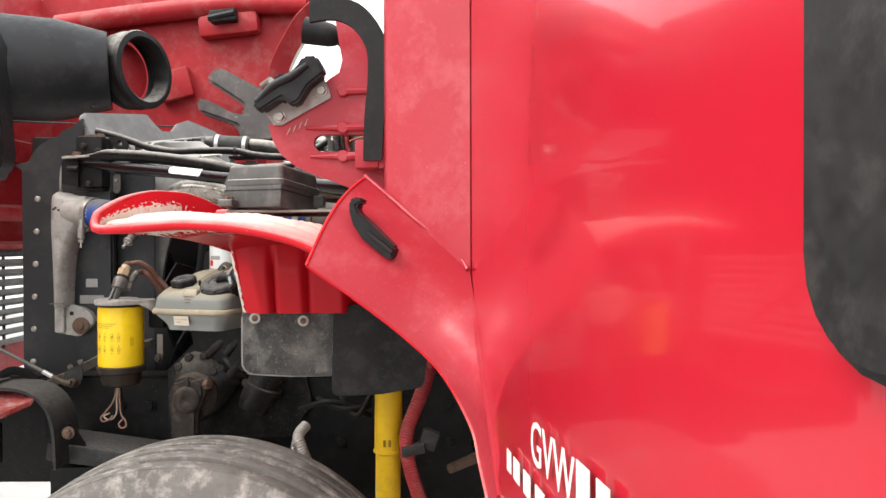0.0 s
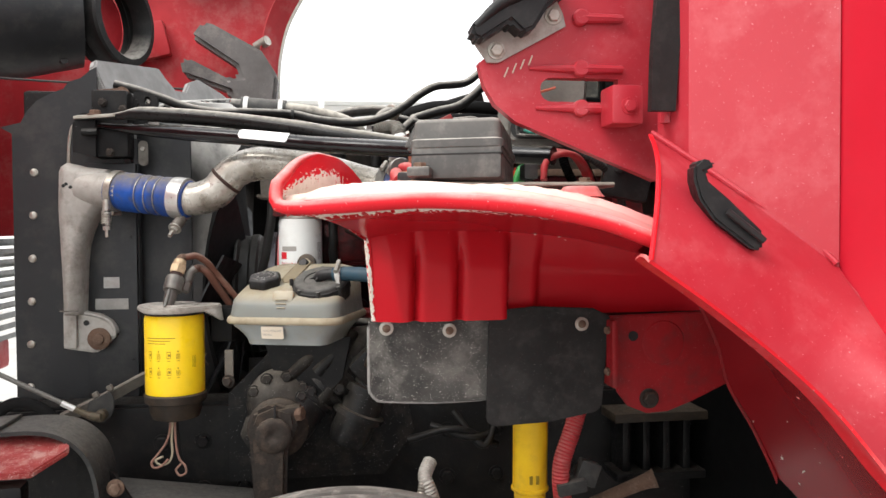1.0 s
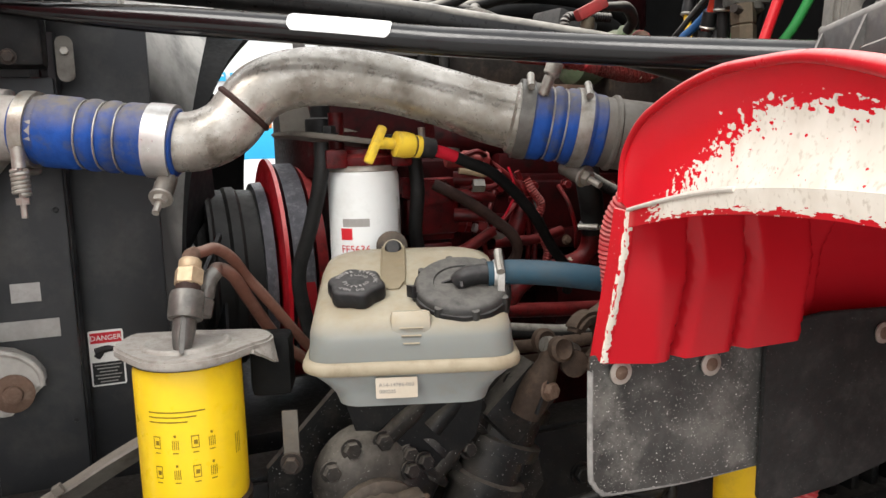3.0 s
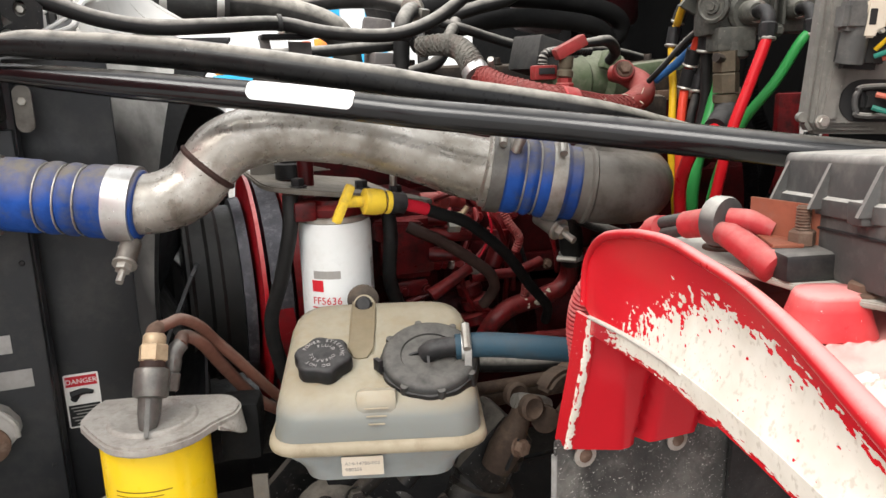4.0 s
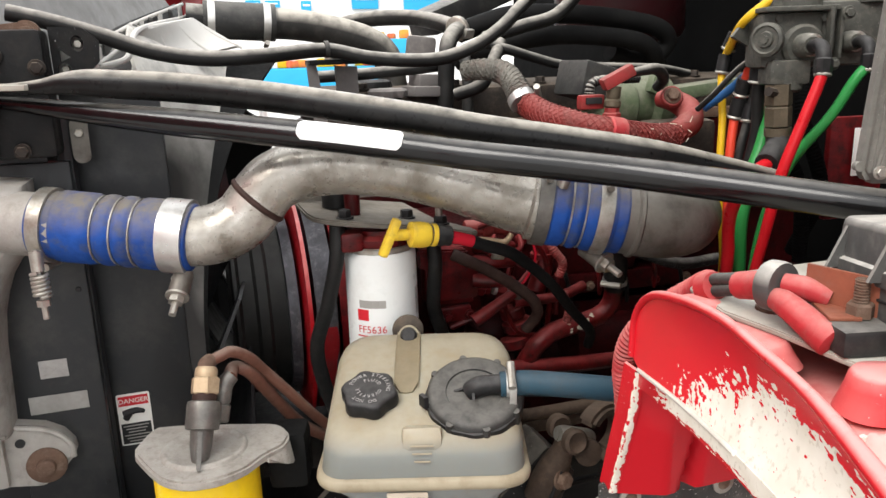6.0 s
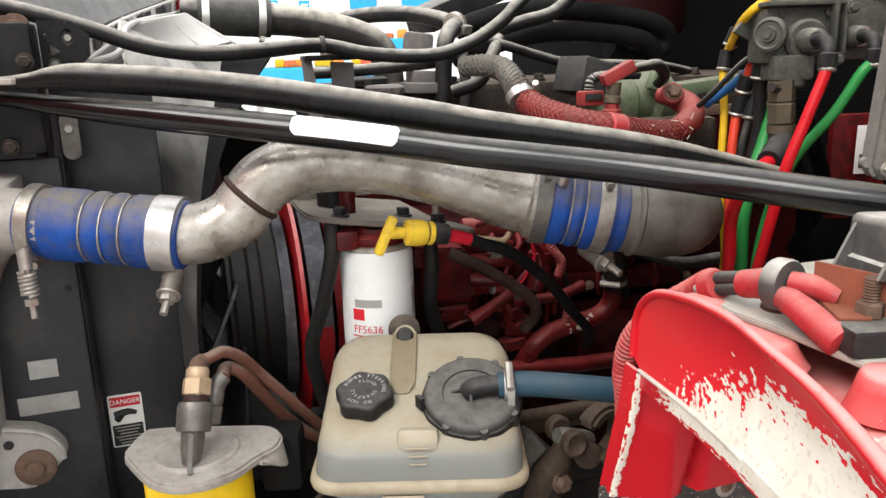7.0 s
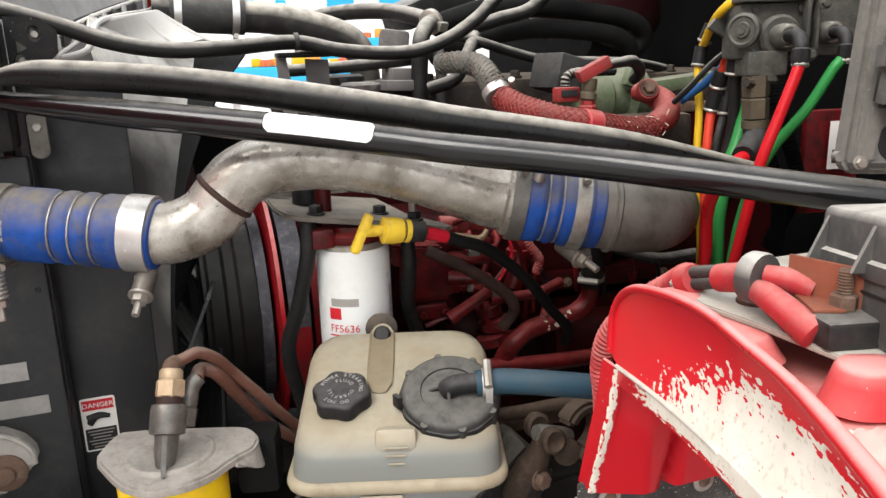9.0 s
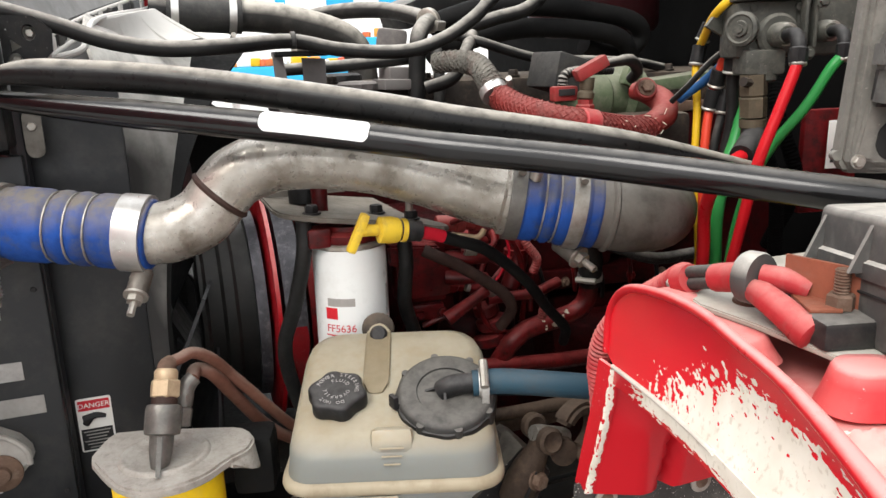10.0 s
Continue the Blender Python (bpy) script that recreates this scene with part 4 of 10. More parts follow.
    # Flat black disc in place of the hole's shade
    part("plate_hole", lathe([(0.010, 0), (0.010, 0.001)], (0.022, 1.9725, 1.305), (0, -1, 0), 14), M["ink_hole_black"], p)
    part("plate_boss", lathe([(0.045, 0), (0.042, 0.003), (0.03, 0.004)], (0.085, 1.9735, 1.29), (0, -1, 0), 28), M["red_plate"], p)
    for z in (1.32, 1.24):
        part("plate_bolt", hexbolt((-0.034, 1.955, z), (-1, -0.3, 0), 0.008, 0.008), M["rust"], p)
    return t


cab()


def door():
    at = DOOR0 + DOOR_D * 0.5 + V((0, 0, 0.62))
    t = thing("cab_door", "open red truck door with glossy paint and white lettering", "door", at)

    def skin(u, v):
        z = 0.62 + 1.45 * v
        bulge = 0.012 * math.sin(math.pi * v) * math.sin(math.pi * u) - 0.004 * (1 if v > 0.40 else 0)
        cut = 0.14 * max(0.0, min(1.0, (1.30 - z) / 0.12))          # the lower front corner clears the flare
        p = DOOR0 + DOOR_D * (cut + (1.02 - cut) * u) + DOOR_N * bulge
        edge = min(u, 1 - u) * 1.02
        if edge < 0.002:
            p -= DOOR_N * (0.002 - edge)
        return V((p.x, p.y, z))
    part("outer_panel", sheet(skin, 60, 60, 0.003), M["red_paint"], t)
    c = DOOR0 + DOOR_D * 0.585 - DOOR_N * 0.035
    ang = math.degrees(math.atan2(DOOR_D.y, DOOR_D.x))
    part("inner_panel", box((c.x, c.y, 1.345), (0.83, 0.045, 1.40), (0, 0, ang), bev=0.01), M["panel_black"], t)
    for s in (0.03, 0.99):
        q = DOOR0 + DOOR_D * s - DOOR_N * 0.02
        part("window_frame", tube([(q.x, q.y, 2.05), (q.x, q.y, 2.75)], 0.022, 8), M["red_paint"], t)
    a, b = DOOR0 + DOOR_D * 0.03 - DOOR_N * 0.02, DOOR0 + DOOR_D * 0.99 - DOOR_N * 0.02
    part("window_frame", tube([(a.x, a.y, 2.74), (b.x, b.y, 2.74)], 0.022, 8), M["red_paint"], t)
    part("pane", box((c.x, c.y, 2.4), (0.94, 0.006, 0.68), (0, 0, ang), bev=0.001), M["window_glass"], t)

    def on(s, z, out):
        p = DOOR0 + DOOR_D * s + DOOR_N * (0.011 + out)
        return V((p.x, p.y, z))
    part("lettering", letters("GVW", 0.066, lambda a, b, cc: on(0.572 + a, 1.287 + b, cc + 0.003)), M["label_white"], t, "white capital letters GVW")
    for i, (s, w, z, h) in enumerate(((0.672, 0.034, 1.288, 0.045), (0.722, 0.03, 1.288, 0.045), (0.79, 0.05, 1.288, 0.045), (0.385, 0.022, 1.240, 0.026), (0.425, 0.030, 1.240, 0.026), (0.475, 0.03, 1.240, 0.026), (0.53, 0.035, 1.240, 0.026), (0.60, 0.05, 1.240, 0.026))):
        part("lettering_bar", prism([(s - w / 2, z), (s + w / 2, z), (s + w / 2, z + h), (s - w / 2, z + h)], lambda a, b: on(a, b, 0.002), 0.001), M["label_white"], t)
    # black plastic grip near the free edge
    gp = rounded(0.30, 0.44, 0.05)
    part("door_grip", prism([(1.122 + a, 1.685 + b) for a, b in gp], lambda a, b: on(a, b, 0.002), -0.02, bev=0.006), M["black_plastic"], t, "black plastic grip panel")
    return t


door()

# ---- inner fender with its rubber flap ----
EDGE = [(-0.630, 1.457, 1.551), (-0.55, 1.432, 1.555), (-0.45, 1.420, 1.560), (-0.35, 1.400, 1.553), (-0.26, 1.378, 1.535), (-0.20, 1.362, 1.512)]
INNER = [(-0.502, 1.906, 1.513), (-0.42, 1.930, 1.525), (-0.30, 1.945, 1.525), (-0.20, 1.950, 1.520), (-0.08, 1.955, 1.505), (0.06, 1.960, 1.47)]


def flute(x):
    """Depth of the pressed flutes towards the wheel."""
    def step(e, w):
        k = max(0.0, min(1.0, (x - e) / w + 0.5))
        return k * k * (3 - 2 * k)
    d = -0.024 + 0.050 * step(-0.236, 0.016) + 0.024 * step(-0.168, 0.014)
    for q in (-0.412, -0.330):
        d += 0.024 * math.exp(-((x - q) / 0.0085) ** 4)
    return d


def fender():
    t = thing("inner_fender", "red inner fender with a dusty flange worn through to primer", "fender", (-0.3, 1.8, 1.13))

    def shelf(u, v):
        p = curve_at(EDGE, u).lerp(curve_at(INNER, u), v)
        p.z += 0.016 * math.sin(math.pi * v) + 0.010 * math.sin(math.pi * min(1, v * 6))
        # pressed cross steps, each falling towards the near edge
        k = (1.666 - p.y - 0.42 * (p.x + 0.5)) / 0.0635
        if k > 0:
            f = k % 1.0
            fade = min(1, v * 8) * min(1, u * 9)
            p.z += fade * (0.011 - 0.013 * (min(1, f / 0.30) - (0 if f < 0.30 else ((f - 0.30) / 0.70) ** 1.3)))
        else:
            p.z += 0.011 * max(0, 1 + k * 4) * min(1, u * 9)
        return p + V((0.016, 0.014, -0.006)) * (max(0, 1 - u * 10) * max(0, 1 - v * 10))
    part("shelf", sheet(shelf, 130, 120, 0.006), M["worn_shelf"], t, "dusty red shelf over the wheel")
    part("shelf_underside", sheet(lambda u, v: shelf(u, v) - V((0, 0, 0.010 + 0.006 * math.sin(math.pi * v))), 80, 40, 0.001), M["worn_under"], t, "scuffed underside of the shelf")

    def panel(u, v):
        a = curve_at(INNER[:-1] + [(0.06, 1.962, 1.495), (0.20, 1.965, 1.50)], u)
        x = -0.487 + 0.687 * u
        k = min(1, v * 2.2)
        x = a.x + (x - a.x) * v
        edge = min(1, u * 14)
        y = a.y + (1.974 - a.y) * v + flute(x) * k * edge
        return V((x, y, a.z + (1.347 - a.z) * v))
    part("panel", sheet(panel, 140, 16, 0.004), M["worn_panel"], t, "fluted red splash panel", angle=60)

    RIM = [(-0.498, 1.925, 1.520), (-0.499, 1.921, 1.555), (-0.503, 1.904, 1.578), (-0.513, 1.870, 1.597), (-0.525, 1.828, 1.609), (-0.539, 1.780, 1.619), (-0.553, 1.730, 1.625), (-0.567, 1.682, 1.625), (-0.581, 1.632, 1.623), (-0.594, 1.585, 1.615), (-0.606, 1.540, 1.603), (-0.615, 1.497, 1.587), (-0.625, 1.472, 1.57), (-0.630, 1.456, 1.546)]

    def curl(u, v):
        f = V((-0.503, 1.905, 1.514)).lerp(V((-0.632, 1.457, 1.551)), u) + V((0, 0, 0.016 * math.sin(math.pi * u)))
        r = curve_at(RIM, u)
        p = f.lerp(r, v)
        p.x += 0.010 * math.sin(math.pi * v) * math.sin(math.pi * u)
        return p
    part("curled_flange", sheet(lambda u, v: curl(0.95 * u, v), 72, 14, 0.004), M["worn_flange"], t, "curled red flange rubbed through to pale primer")
    rim = [curl(k / 40, 1.0) for k in range(38)] + [curl(0.965, 1.0) + V((0.006, -0.004, -0.010))] + [curve_at(EDGE, k / 30) + V((0, 0.003, -0.0085)) for k in range(3, 31)]
    part("flange_rim", tube(rim, [0.0036 + 0.0060 * min(1, max(0, (k - 24) / 18)) for k in range(len(rim))], 12, 3), M["red_fender"], t, "rolled red rim")
    part("front_closure", sheet(lambda u, v: curl(0.95 * u, 0.0).lerp(shelf(0.0, 1 - 0.95 * u) - V((0, 0, 0.016)), v), 40, 3, 0.001), M["worn_closure"], t, "fold rubbed to pale primer")
    part("fold_bead", tube([curl(k / 24 * 0.45, 0.0) + V((-0.001, 0, 0)) for k in range(25)], 0.0020, 8, 2), M["primer_worn"], t, "scraped fold")
    # front edge, its paint gone
    FRONT = [(-0.505, 1.903, 1.513), (-0.500, 1.922, 1.46), (-0.494, 1.948, 1.40), (-0.489, 1.970, 1.347)]
    part("front_edge", sheet(lambda u, v: curve_at(FRONT, u) + V((0.006 * math.cos(6.2832 * v) + 0.003, -0.0035 * math.sin(6.2832 * v), 0)), 50, 10, 0), M["worn_front"], t, "front edge scraped to primer")

    def ret(u, v):
        a = curve_at([(-0.502, 1.906, 1.513), (-0.497, 1.925, 1.46), (-0.491, 1.951, 1.40), (-0.486, 1.973, 1.347)], u)
        return a + V((-0.002 * v, 0.018 * v, 0.002 * v))
    part("front_return", sheet(ret, 12, 3, 0.003), M["red_fender"], t)

    # moulded humps on top of the shelf, behind the flange, and spots of bare primer
    for x, y, sx, sy, h, tw in ((-0.452, 1.694, 0.047, 0.036, 0.022, -22.8), (-0.475, 1.80, 0.045, 0.06, 0.014, 0), (-0.47, 1.87, 0.04, 0.04, 0.02, 0), (-0.20, 1.63, 0.05, 0.045, 0.012, 0)):
        rings = []
        ca, sa = math.cos(radians(tw)), math.sin(radians(tw))
        for s, z in ((1.34, -0.35), (1.20, 0.05), (1.08, 0.45), (0.99, 0.80), (0.88, 0.96), (0.4, 1.0)):
            rings.append([V((x + (a * ca - b * sa) * s, y + (a * sa + b * ca) * s, 1.568 + h * z)) for a, b in rounded(sx, sy, 0.016)])
        part("hump", loft(rings), M["red_fender"], t, angle=60)
    near = [shelf(i / 120, j / 80) for i in range(121) for j in range(81)]
    for x, y, ln, an in ((-0.508, 1.652, 0.020, 0.9), (-0.513, 1.612, 0.019, 0.3), (-0.505, 1.603, 0.010, 0.1), (-0.530, 1.580, 0.022, 0.7), (-0.507, 1.566, 0.018, 0.8), (-0.503, 1.664, 0.007, 0.2), (-0.484, 1.717, 0.011, 0.6), (-0.49, 1.55, 0.012, 0.2), (-0.52, 1.566, 0.007, 1.2)):
        z = min(near, key=lambda q: (q.x - x) ** 2 + (q.y - y) ** 2).z
        edge = [(ln * (0.5 + 0.12 * math.sin(5 * q + 40 * x)) * math.cos(q), ln * (0.26 + 0.06 * math.sin(7 * q + 60 * y)) * math.sin(q)) for q in (6.2832 * k / 18 for k in range(18))]
        part("paint_chip", loft([[V((x + a * math.cos(an) - b * math.sin(an), y + a * math.sin(an) + b * math.cos(an), z + q)) for a, b in edge] for q in (-0.005, 0.0022)]), M["primer_worn"], t)

    f1 = [(-0.497, 1.352), (-0.497, 1.222), (-0.4955, 1.213), (-0.4915, 1.205), (-0.486, 1.199), (-0.479, 1.195), (-0.470, 1.192), (-0.372, 1.186), (-0.262, 1.187), (-0.262, 1.345)]
    fl = part("rubber_flap", prism(f1, lambda a, b: V((a, 1.984, b)), 0.006, bev=0.0015), M["flap_rubber"], t, "scuffed grey-black rubber flap")
    f2 = [(-0.268, 1.36), (-0.274, 1.155), (-0.271, 1.146), (-0.264, 1.140), (-0.255, 1.138), (-0.15, 1.142), (-0.058, 1.158), (-0.049, 1.163), (-0.043, 1.175), (-0.026, 1.345), (-0.06, 1.362), (-0.18, 1.368)]
    fd = part("rubber_flap", prism(f2, lambda a, b: V((a, 1.975, b)), 0.006, bev=0.0015), M["flap_rubber_dark"], t, "dark rubber flap over the frame")
    part("flap_edge", tube([(-0.4965, 1.981, 1.335), (-0.4965, 1.981, 1.225), (-0.4925, 1.981, 1.208), (-0.484, 1.981, 1.1975), (-0.470, 1.981, 1.1925), (-0.372, 1.981, 1.1865), (-0.28, 1.981, 1.187)], [0.0036, 0.0036, 0.0036, 0.0034, 0.003, 0.0022, 0.0012], 8), M["flap_edge"], fl, "pale scuffed edge")
    for x, y, z, ow in ((-0.464, 1.974, 1.332, fl), (-0.344, 1.974, 1.325, fl), (-0.085, 1.967, 1.332, fd)):
        w = part("washer", lathe([(0.0135, 0), (0.0135, 0.002), (0.0075, 0.003), (0.0075, 0.001)], (x, y, z), (0, -1, 0), 20), M["zinc"], ow)
        part("flap_bolt", lathe([(0.008, 0), (0.008, 0.003), (0.005, 0.005)], (x, y, z), (0, -1, 0), 14), M["rust"], w)
    return t


fender()

# ---- power box, studs and cables on the fender ----
def power_box():
    t = thing("power_distribution_box", "dusty black power distribution box on a steel plate", "fuse box", (-0.37, 1.75, 1.594))
    pl = [(-0.485, 1.845), (-0.478, 1.79), (-0.474, 1.70), (-0.455, 1.655), (-0.16, 1.645), (-0.14, 1.70), (-0.16, 1.93), (-0.44, 1.935), (-0.47, 1.91)]
    p = part("mounting_plate", prism(pl, lambda a, b: V((a, b, 1.594)), 0.005, bev=0.0012), M["plate_dusty"], t, "dusty steel mounting plate")
    for x, y in ((-0.446, 1.832), (-0.452, 1.69), (-0.20, 1.665), (-0.19, 1.90)):
        part("plate_bolt", hexbolt((x, y, 1.599), (0, 0, 1), 0.009, 0.006, washer=0.014), M["rust"], p)
    ba, bt = -20, -5            # the box is turned, leant and placed to fit the camera's view
    bm3 = pose(-0.451, 1.668, 1.691, bt, 0, ba) @ Matrix.Translation((0.0554, 0.076, -1.686))

    def bx(a, b, z):
        return tuple(bm3 @ V((a, b, z)))
    base = part("base", box(bx(0, 0, 1.626), (0.134, 0.154, 0.056), (bt, 0, ba), bev=0.006), M["grey_plastic"], t)
    rings = []
    for s, z in ((1.04, 1.644), (1.05, 1.650), (1.04, 1.655), (0.99, 1.657), (0.955, 1.680), (0.94, 1.684), (0.91, 1.686), (0.6, 1.687)):
        rings.append([V(bx(a * (s if s > 0.9 else s * 0.96), b * (0.5 + 0.5 * s), z)) for a, b in rounded(0.134, 0.154, 0.012)])
    lid = part("lid", loft(rings), M["grey_plastic"], t, "grey-black dusty lid")
    for b in (-0.062, 0.0, 0.062):
        part("lid_rib", prism([(-0.079, 1.648), (-0.064, 1.680), (-0.060, 1.680), (-0.060, 1.648)], lambda a, c, b=b: V(bx(a, b, c)), 0.004), M["grey_plastic"], lid)
    part("lid_clip", box(bx(-0.070, -0.055, 1.650), (0.012, 0.018, 0.016), (bt, 0, ba), bev=0.003), M["grey_plastic"], lid)
    part("seam", box(bx(0, 0, 1.634), (0.1365, 0.1565, 0.002), (bt, 0, ba), bev=0.0005), M["ink_hole_black"], base)
    part("foot", box(bx(-0.050, -0.088, 1.606), (0.034, 0.024, 0.014), (bt, 0, ba), bev=0.003), M["grey_plastic"], base)
    part("foot_bolt", hexbolt(bx(-0.050, -0.088, 1.613), (0, 0, 1), 0.010, 0.007), M["rust"], base)
    part("connector", box((-0.275, 1.71, 1.618), (0.022, 0.034, 0.024), bev=0.004), M["black_plastic"], t)
    # terminal stud with its cover plate
    tb = part("terminal_block", box((-0.447, 1.752, 1.609), (0.050, 0.062, 0.020), (0, 0, -14), bev=0.004), M["black_plastic"], t)
    part("stud", tube([(-0.446, 1.748, 1.618), (-0.446, 1.748, 1.648)], 0.0050, 12, ripple=0.0006, pitch=0.0022), M["rust"], tb, "rusty threaded stud")
    part("nut", lathe([(0.0095, 0), (0.0095, 0.009), (0.008, 0.0105)], (-0.446, 1.748, 1.620), (0, 0, 1), 6), M["rust"], tb)
    part("lug", box((-0.452, 1.765, 1.6205), (0.022, 0.045, 0.003), (0, 0, -25), bev=0.001), M["copper"], tb)
    part("cover_plate", prism([(0, 0), (0.085, 0), (0.085, 0.022), (0.06, 0.034), (0, 0.036)], lambda a, b: V((-0.452 + a * 0.35, 1.792 - a * 0.94, 1.615 + b * 0.95)), 0.003), M["copper"], tb, "copper-coloured cover plate")
    return t


BOX_SHIFT = V((0.017, -0.006, -0.012))
power_box().location += BOX_SHIFT


def battery_cable(name, pts, r, mat, label, **kw):
    return solo(name, tube([V(p) + BOX_SHIFT for p in pts], r, 16, 8, **kw), M[mat], label, "cable", "battery cables")


battery_cable("battery_cable", [(-0.450, 2.04, 1.38), (-0.455, 2.035, 1.43), (-0.462, 2.03, 1.475), (-0.460, 2.015, 1.515), (-0.448, 1.985, 1.552), (-0.440, 1.945, 1.582), (-0.455, 1.905, 1.602), (-0.468, 1.888, 1.606)], 0.0118, "red_rubber", "corrugated red cable sleeve beside the fender", ripple=0.0010, pitch=0.0055)
c2 = thing("cable_bundle", "pair of grey battery cables in torn red tape", "cable", (-0.47, 1.83, 1.605))
for k, dz in enumerate((0.0, 0.009)):
    part("cable", tube([(-0.472, 1.895, 1.601 + dz), (-0.472, 1.868 + dz * 0.3, 1.610 + dz), (-0.470, 1.835, 1.620 + dz * 0.8), (-0.464, 1.805, 1.626), (-0.452, 1.785, 1.622)], 0.0055, 12), M["cap_grey"], c2)
part("tape", tube([(-0.471, 1.892, 1.606), (-0.472, 1.878, 1.611)], [0.0135, 0.0125], 14), M["red_rubber"], c2, "torn red tape")
part("tape", tube([(-0.472, 1.848, 1.620), (-0.470, 1.822, 1.627)], [0.0115, 0.0120], 14), M["red_rubber"], c2, "torn red tape")
part("collar", lathe([(0.0150, -0.007), (0.0190, -0.007), (0.0200, -0.005), (0.0200, 0.005), (0.0190, 0.007), (0.0150, 0.007)], (-0.468, 1.812, 1.629), (0.2, -0.97, 0.05), 24), M["grey_plastic"], c2, "grey plastic collar")
part("boot", tube([(-0.466, 1.806, 1.632), (-0.458, 1.792, 1.631), (-0.448, 1.778, 1.626)], [0.0085, 0.0095, 0.0075], 14), M["red_rubber"], c2, "faded red rubber boot")
b2 = thing("terminal_boot", "faded red rubber terminal boot on a battery cable", "cable boot", (-0.48, 1.77, 1.606))
part("boot", tube([(-0.474, 1.808, 1.622), (-0.477, 1.792, 1.622), (-0.478, 1.772, 1.617), (-0.476, 1.756, 1.609)], [0.0080, 0.0100, 0.0108, 0.0112], 16), M["red_rubber"], b2)
part("boot_lip", lathe([(0.0108, 0), (0.0120, 0.003), (0.0116, 0.010), (0.008, 0.012)], (-0.476, 1.757, 1.610), (0.15, -0.9, -0.4), 18), M["red_rubber"], b2)
for ob in (c2, b2):
    ob.location += V((0.019, -0.009, -0.013))


# ---- cables between the power box and the engine computer ----
for k in range(3):
    solo("battery_cable", tube([(-0.210 + 0.004 * k, 1.79 + 0.012 * k, 1.600), (-0.205 + 0.002 * k, 1.795 + 0.012 * k, 1.628), (-0.190, 1.80 + 0.012 * k, 1.640 + 0.004 * k), (-0.165, 1.81 + 0.012 * k, 1.646 + 0.003 * k), (-0.135, 1.83 + 0.012 * k, 1.640 + 0.002 * k), (-0.10, 1.87 + 0.012 * k, 1.61), (-0.08, 1.90 + 0.012 * k, 1.56)], 0.0055, 10), M["red_rubber"], "dusty red battery cable arching off the plate", "cable", "battery cables")
for k, (m, r) in enumerate((("cap_grey", 0.0070), ("valve_cast", 0.005), ("red_rubber", 0.006))):
    solo("wire_loom", tube([(-0.240 + 0.012 * k, 1.80 + 0.006 * k, 1.775), (-0.232 + 0.010 * k, 1.80 + 0.006 * k, 1.735), (-0.218 + 0.010 * k, 1.81, 1.695 + 0.004 * k), (-0.18, 1.82, 1.675 + 0.010 * k), (-0.14, 1.84, 1.655 + 0.010 * k), (-0.09, 1.85, 1.632 + 0.008 * k), (-0.05, 1.88, 1.60), (-0.02, 1.92, 1.56)], r, 10, ripple=0.0006 if k != 1 else 0.0, pitch=0.005), M[m], "dusty wire loom running down beside the power box", "wire loom", "wire looms")

# Added dark blocks that cover the pale label plate behind them
hp = thing("cover_connector", "added black connector blocks hiding the label plate behind", "connector", (-0.03, 1.86, 1.565))
part("housing", box((-0.035, 1.865, 1.612), (0.085, 0.05, 0.085), (0, 12, -15), bev=0.008), M["cap_black"], hp)
part("housing", box((0.045, 1.89, 1.600), (0.07, 0.05, 0.11), (0, -8, 10), bev=0.008), M["cap_black"], hp)
for k in range(3):
    part("latch", box((-0.060 + 0.026 * k, 1.836, 1.628), (0.014, 0.008, 0.024), (0, 12, -15), bev=0.002), M["black_plastic"], hp)

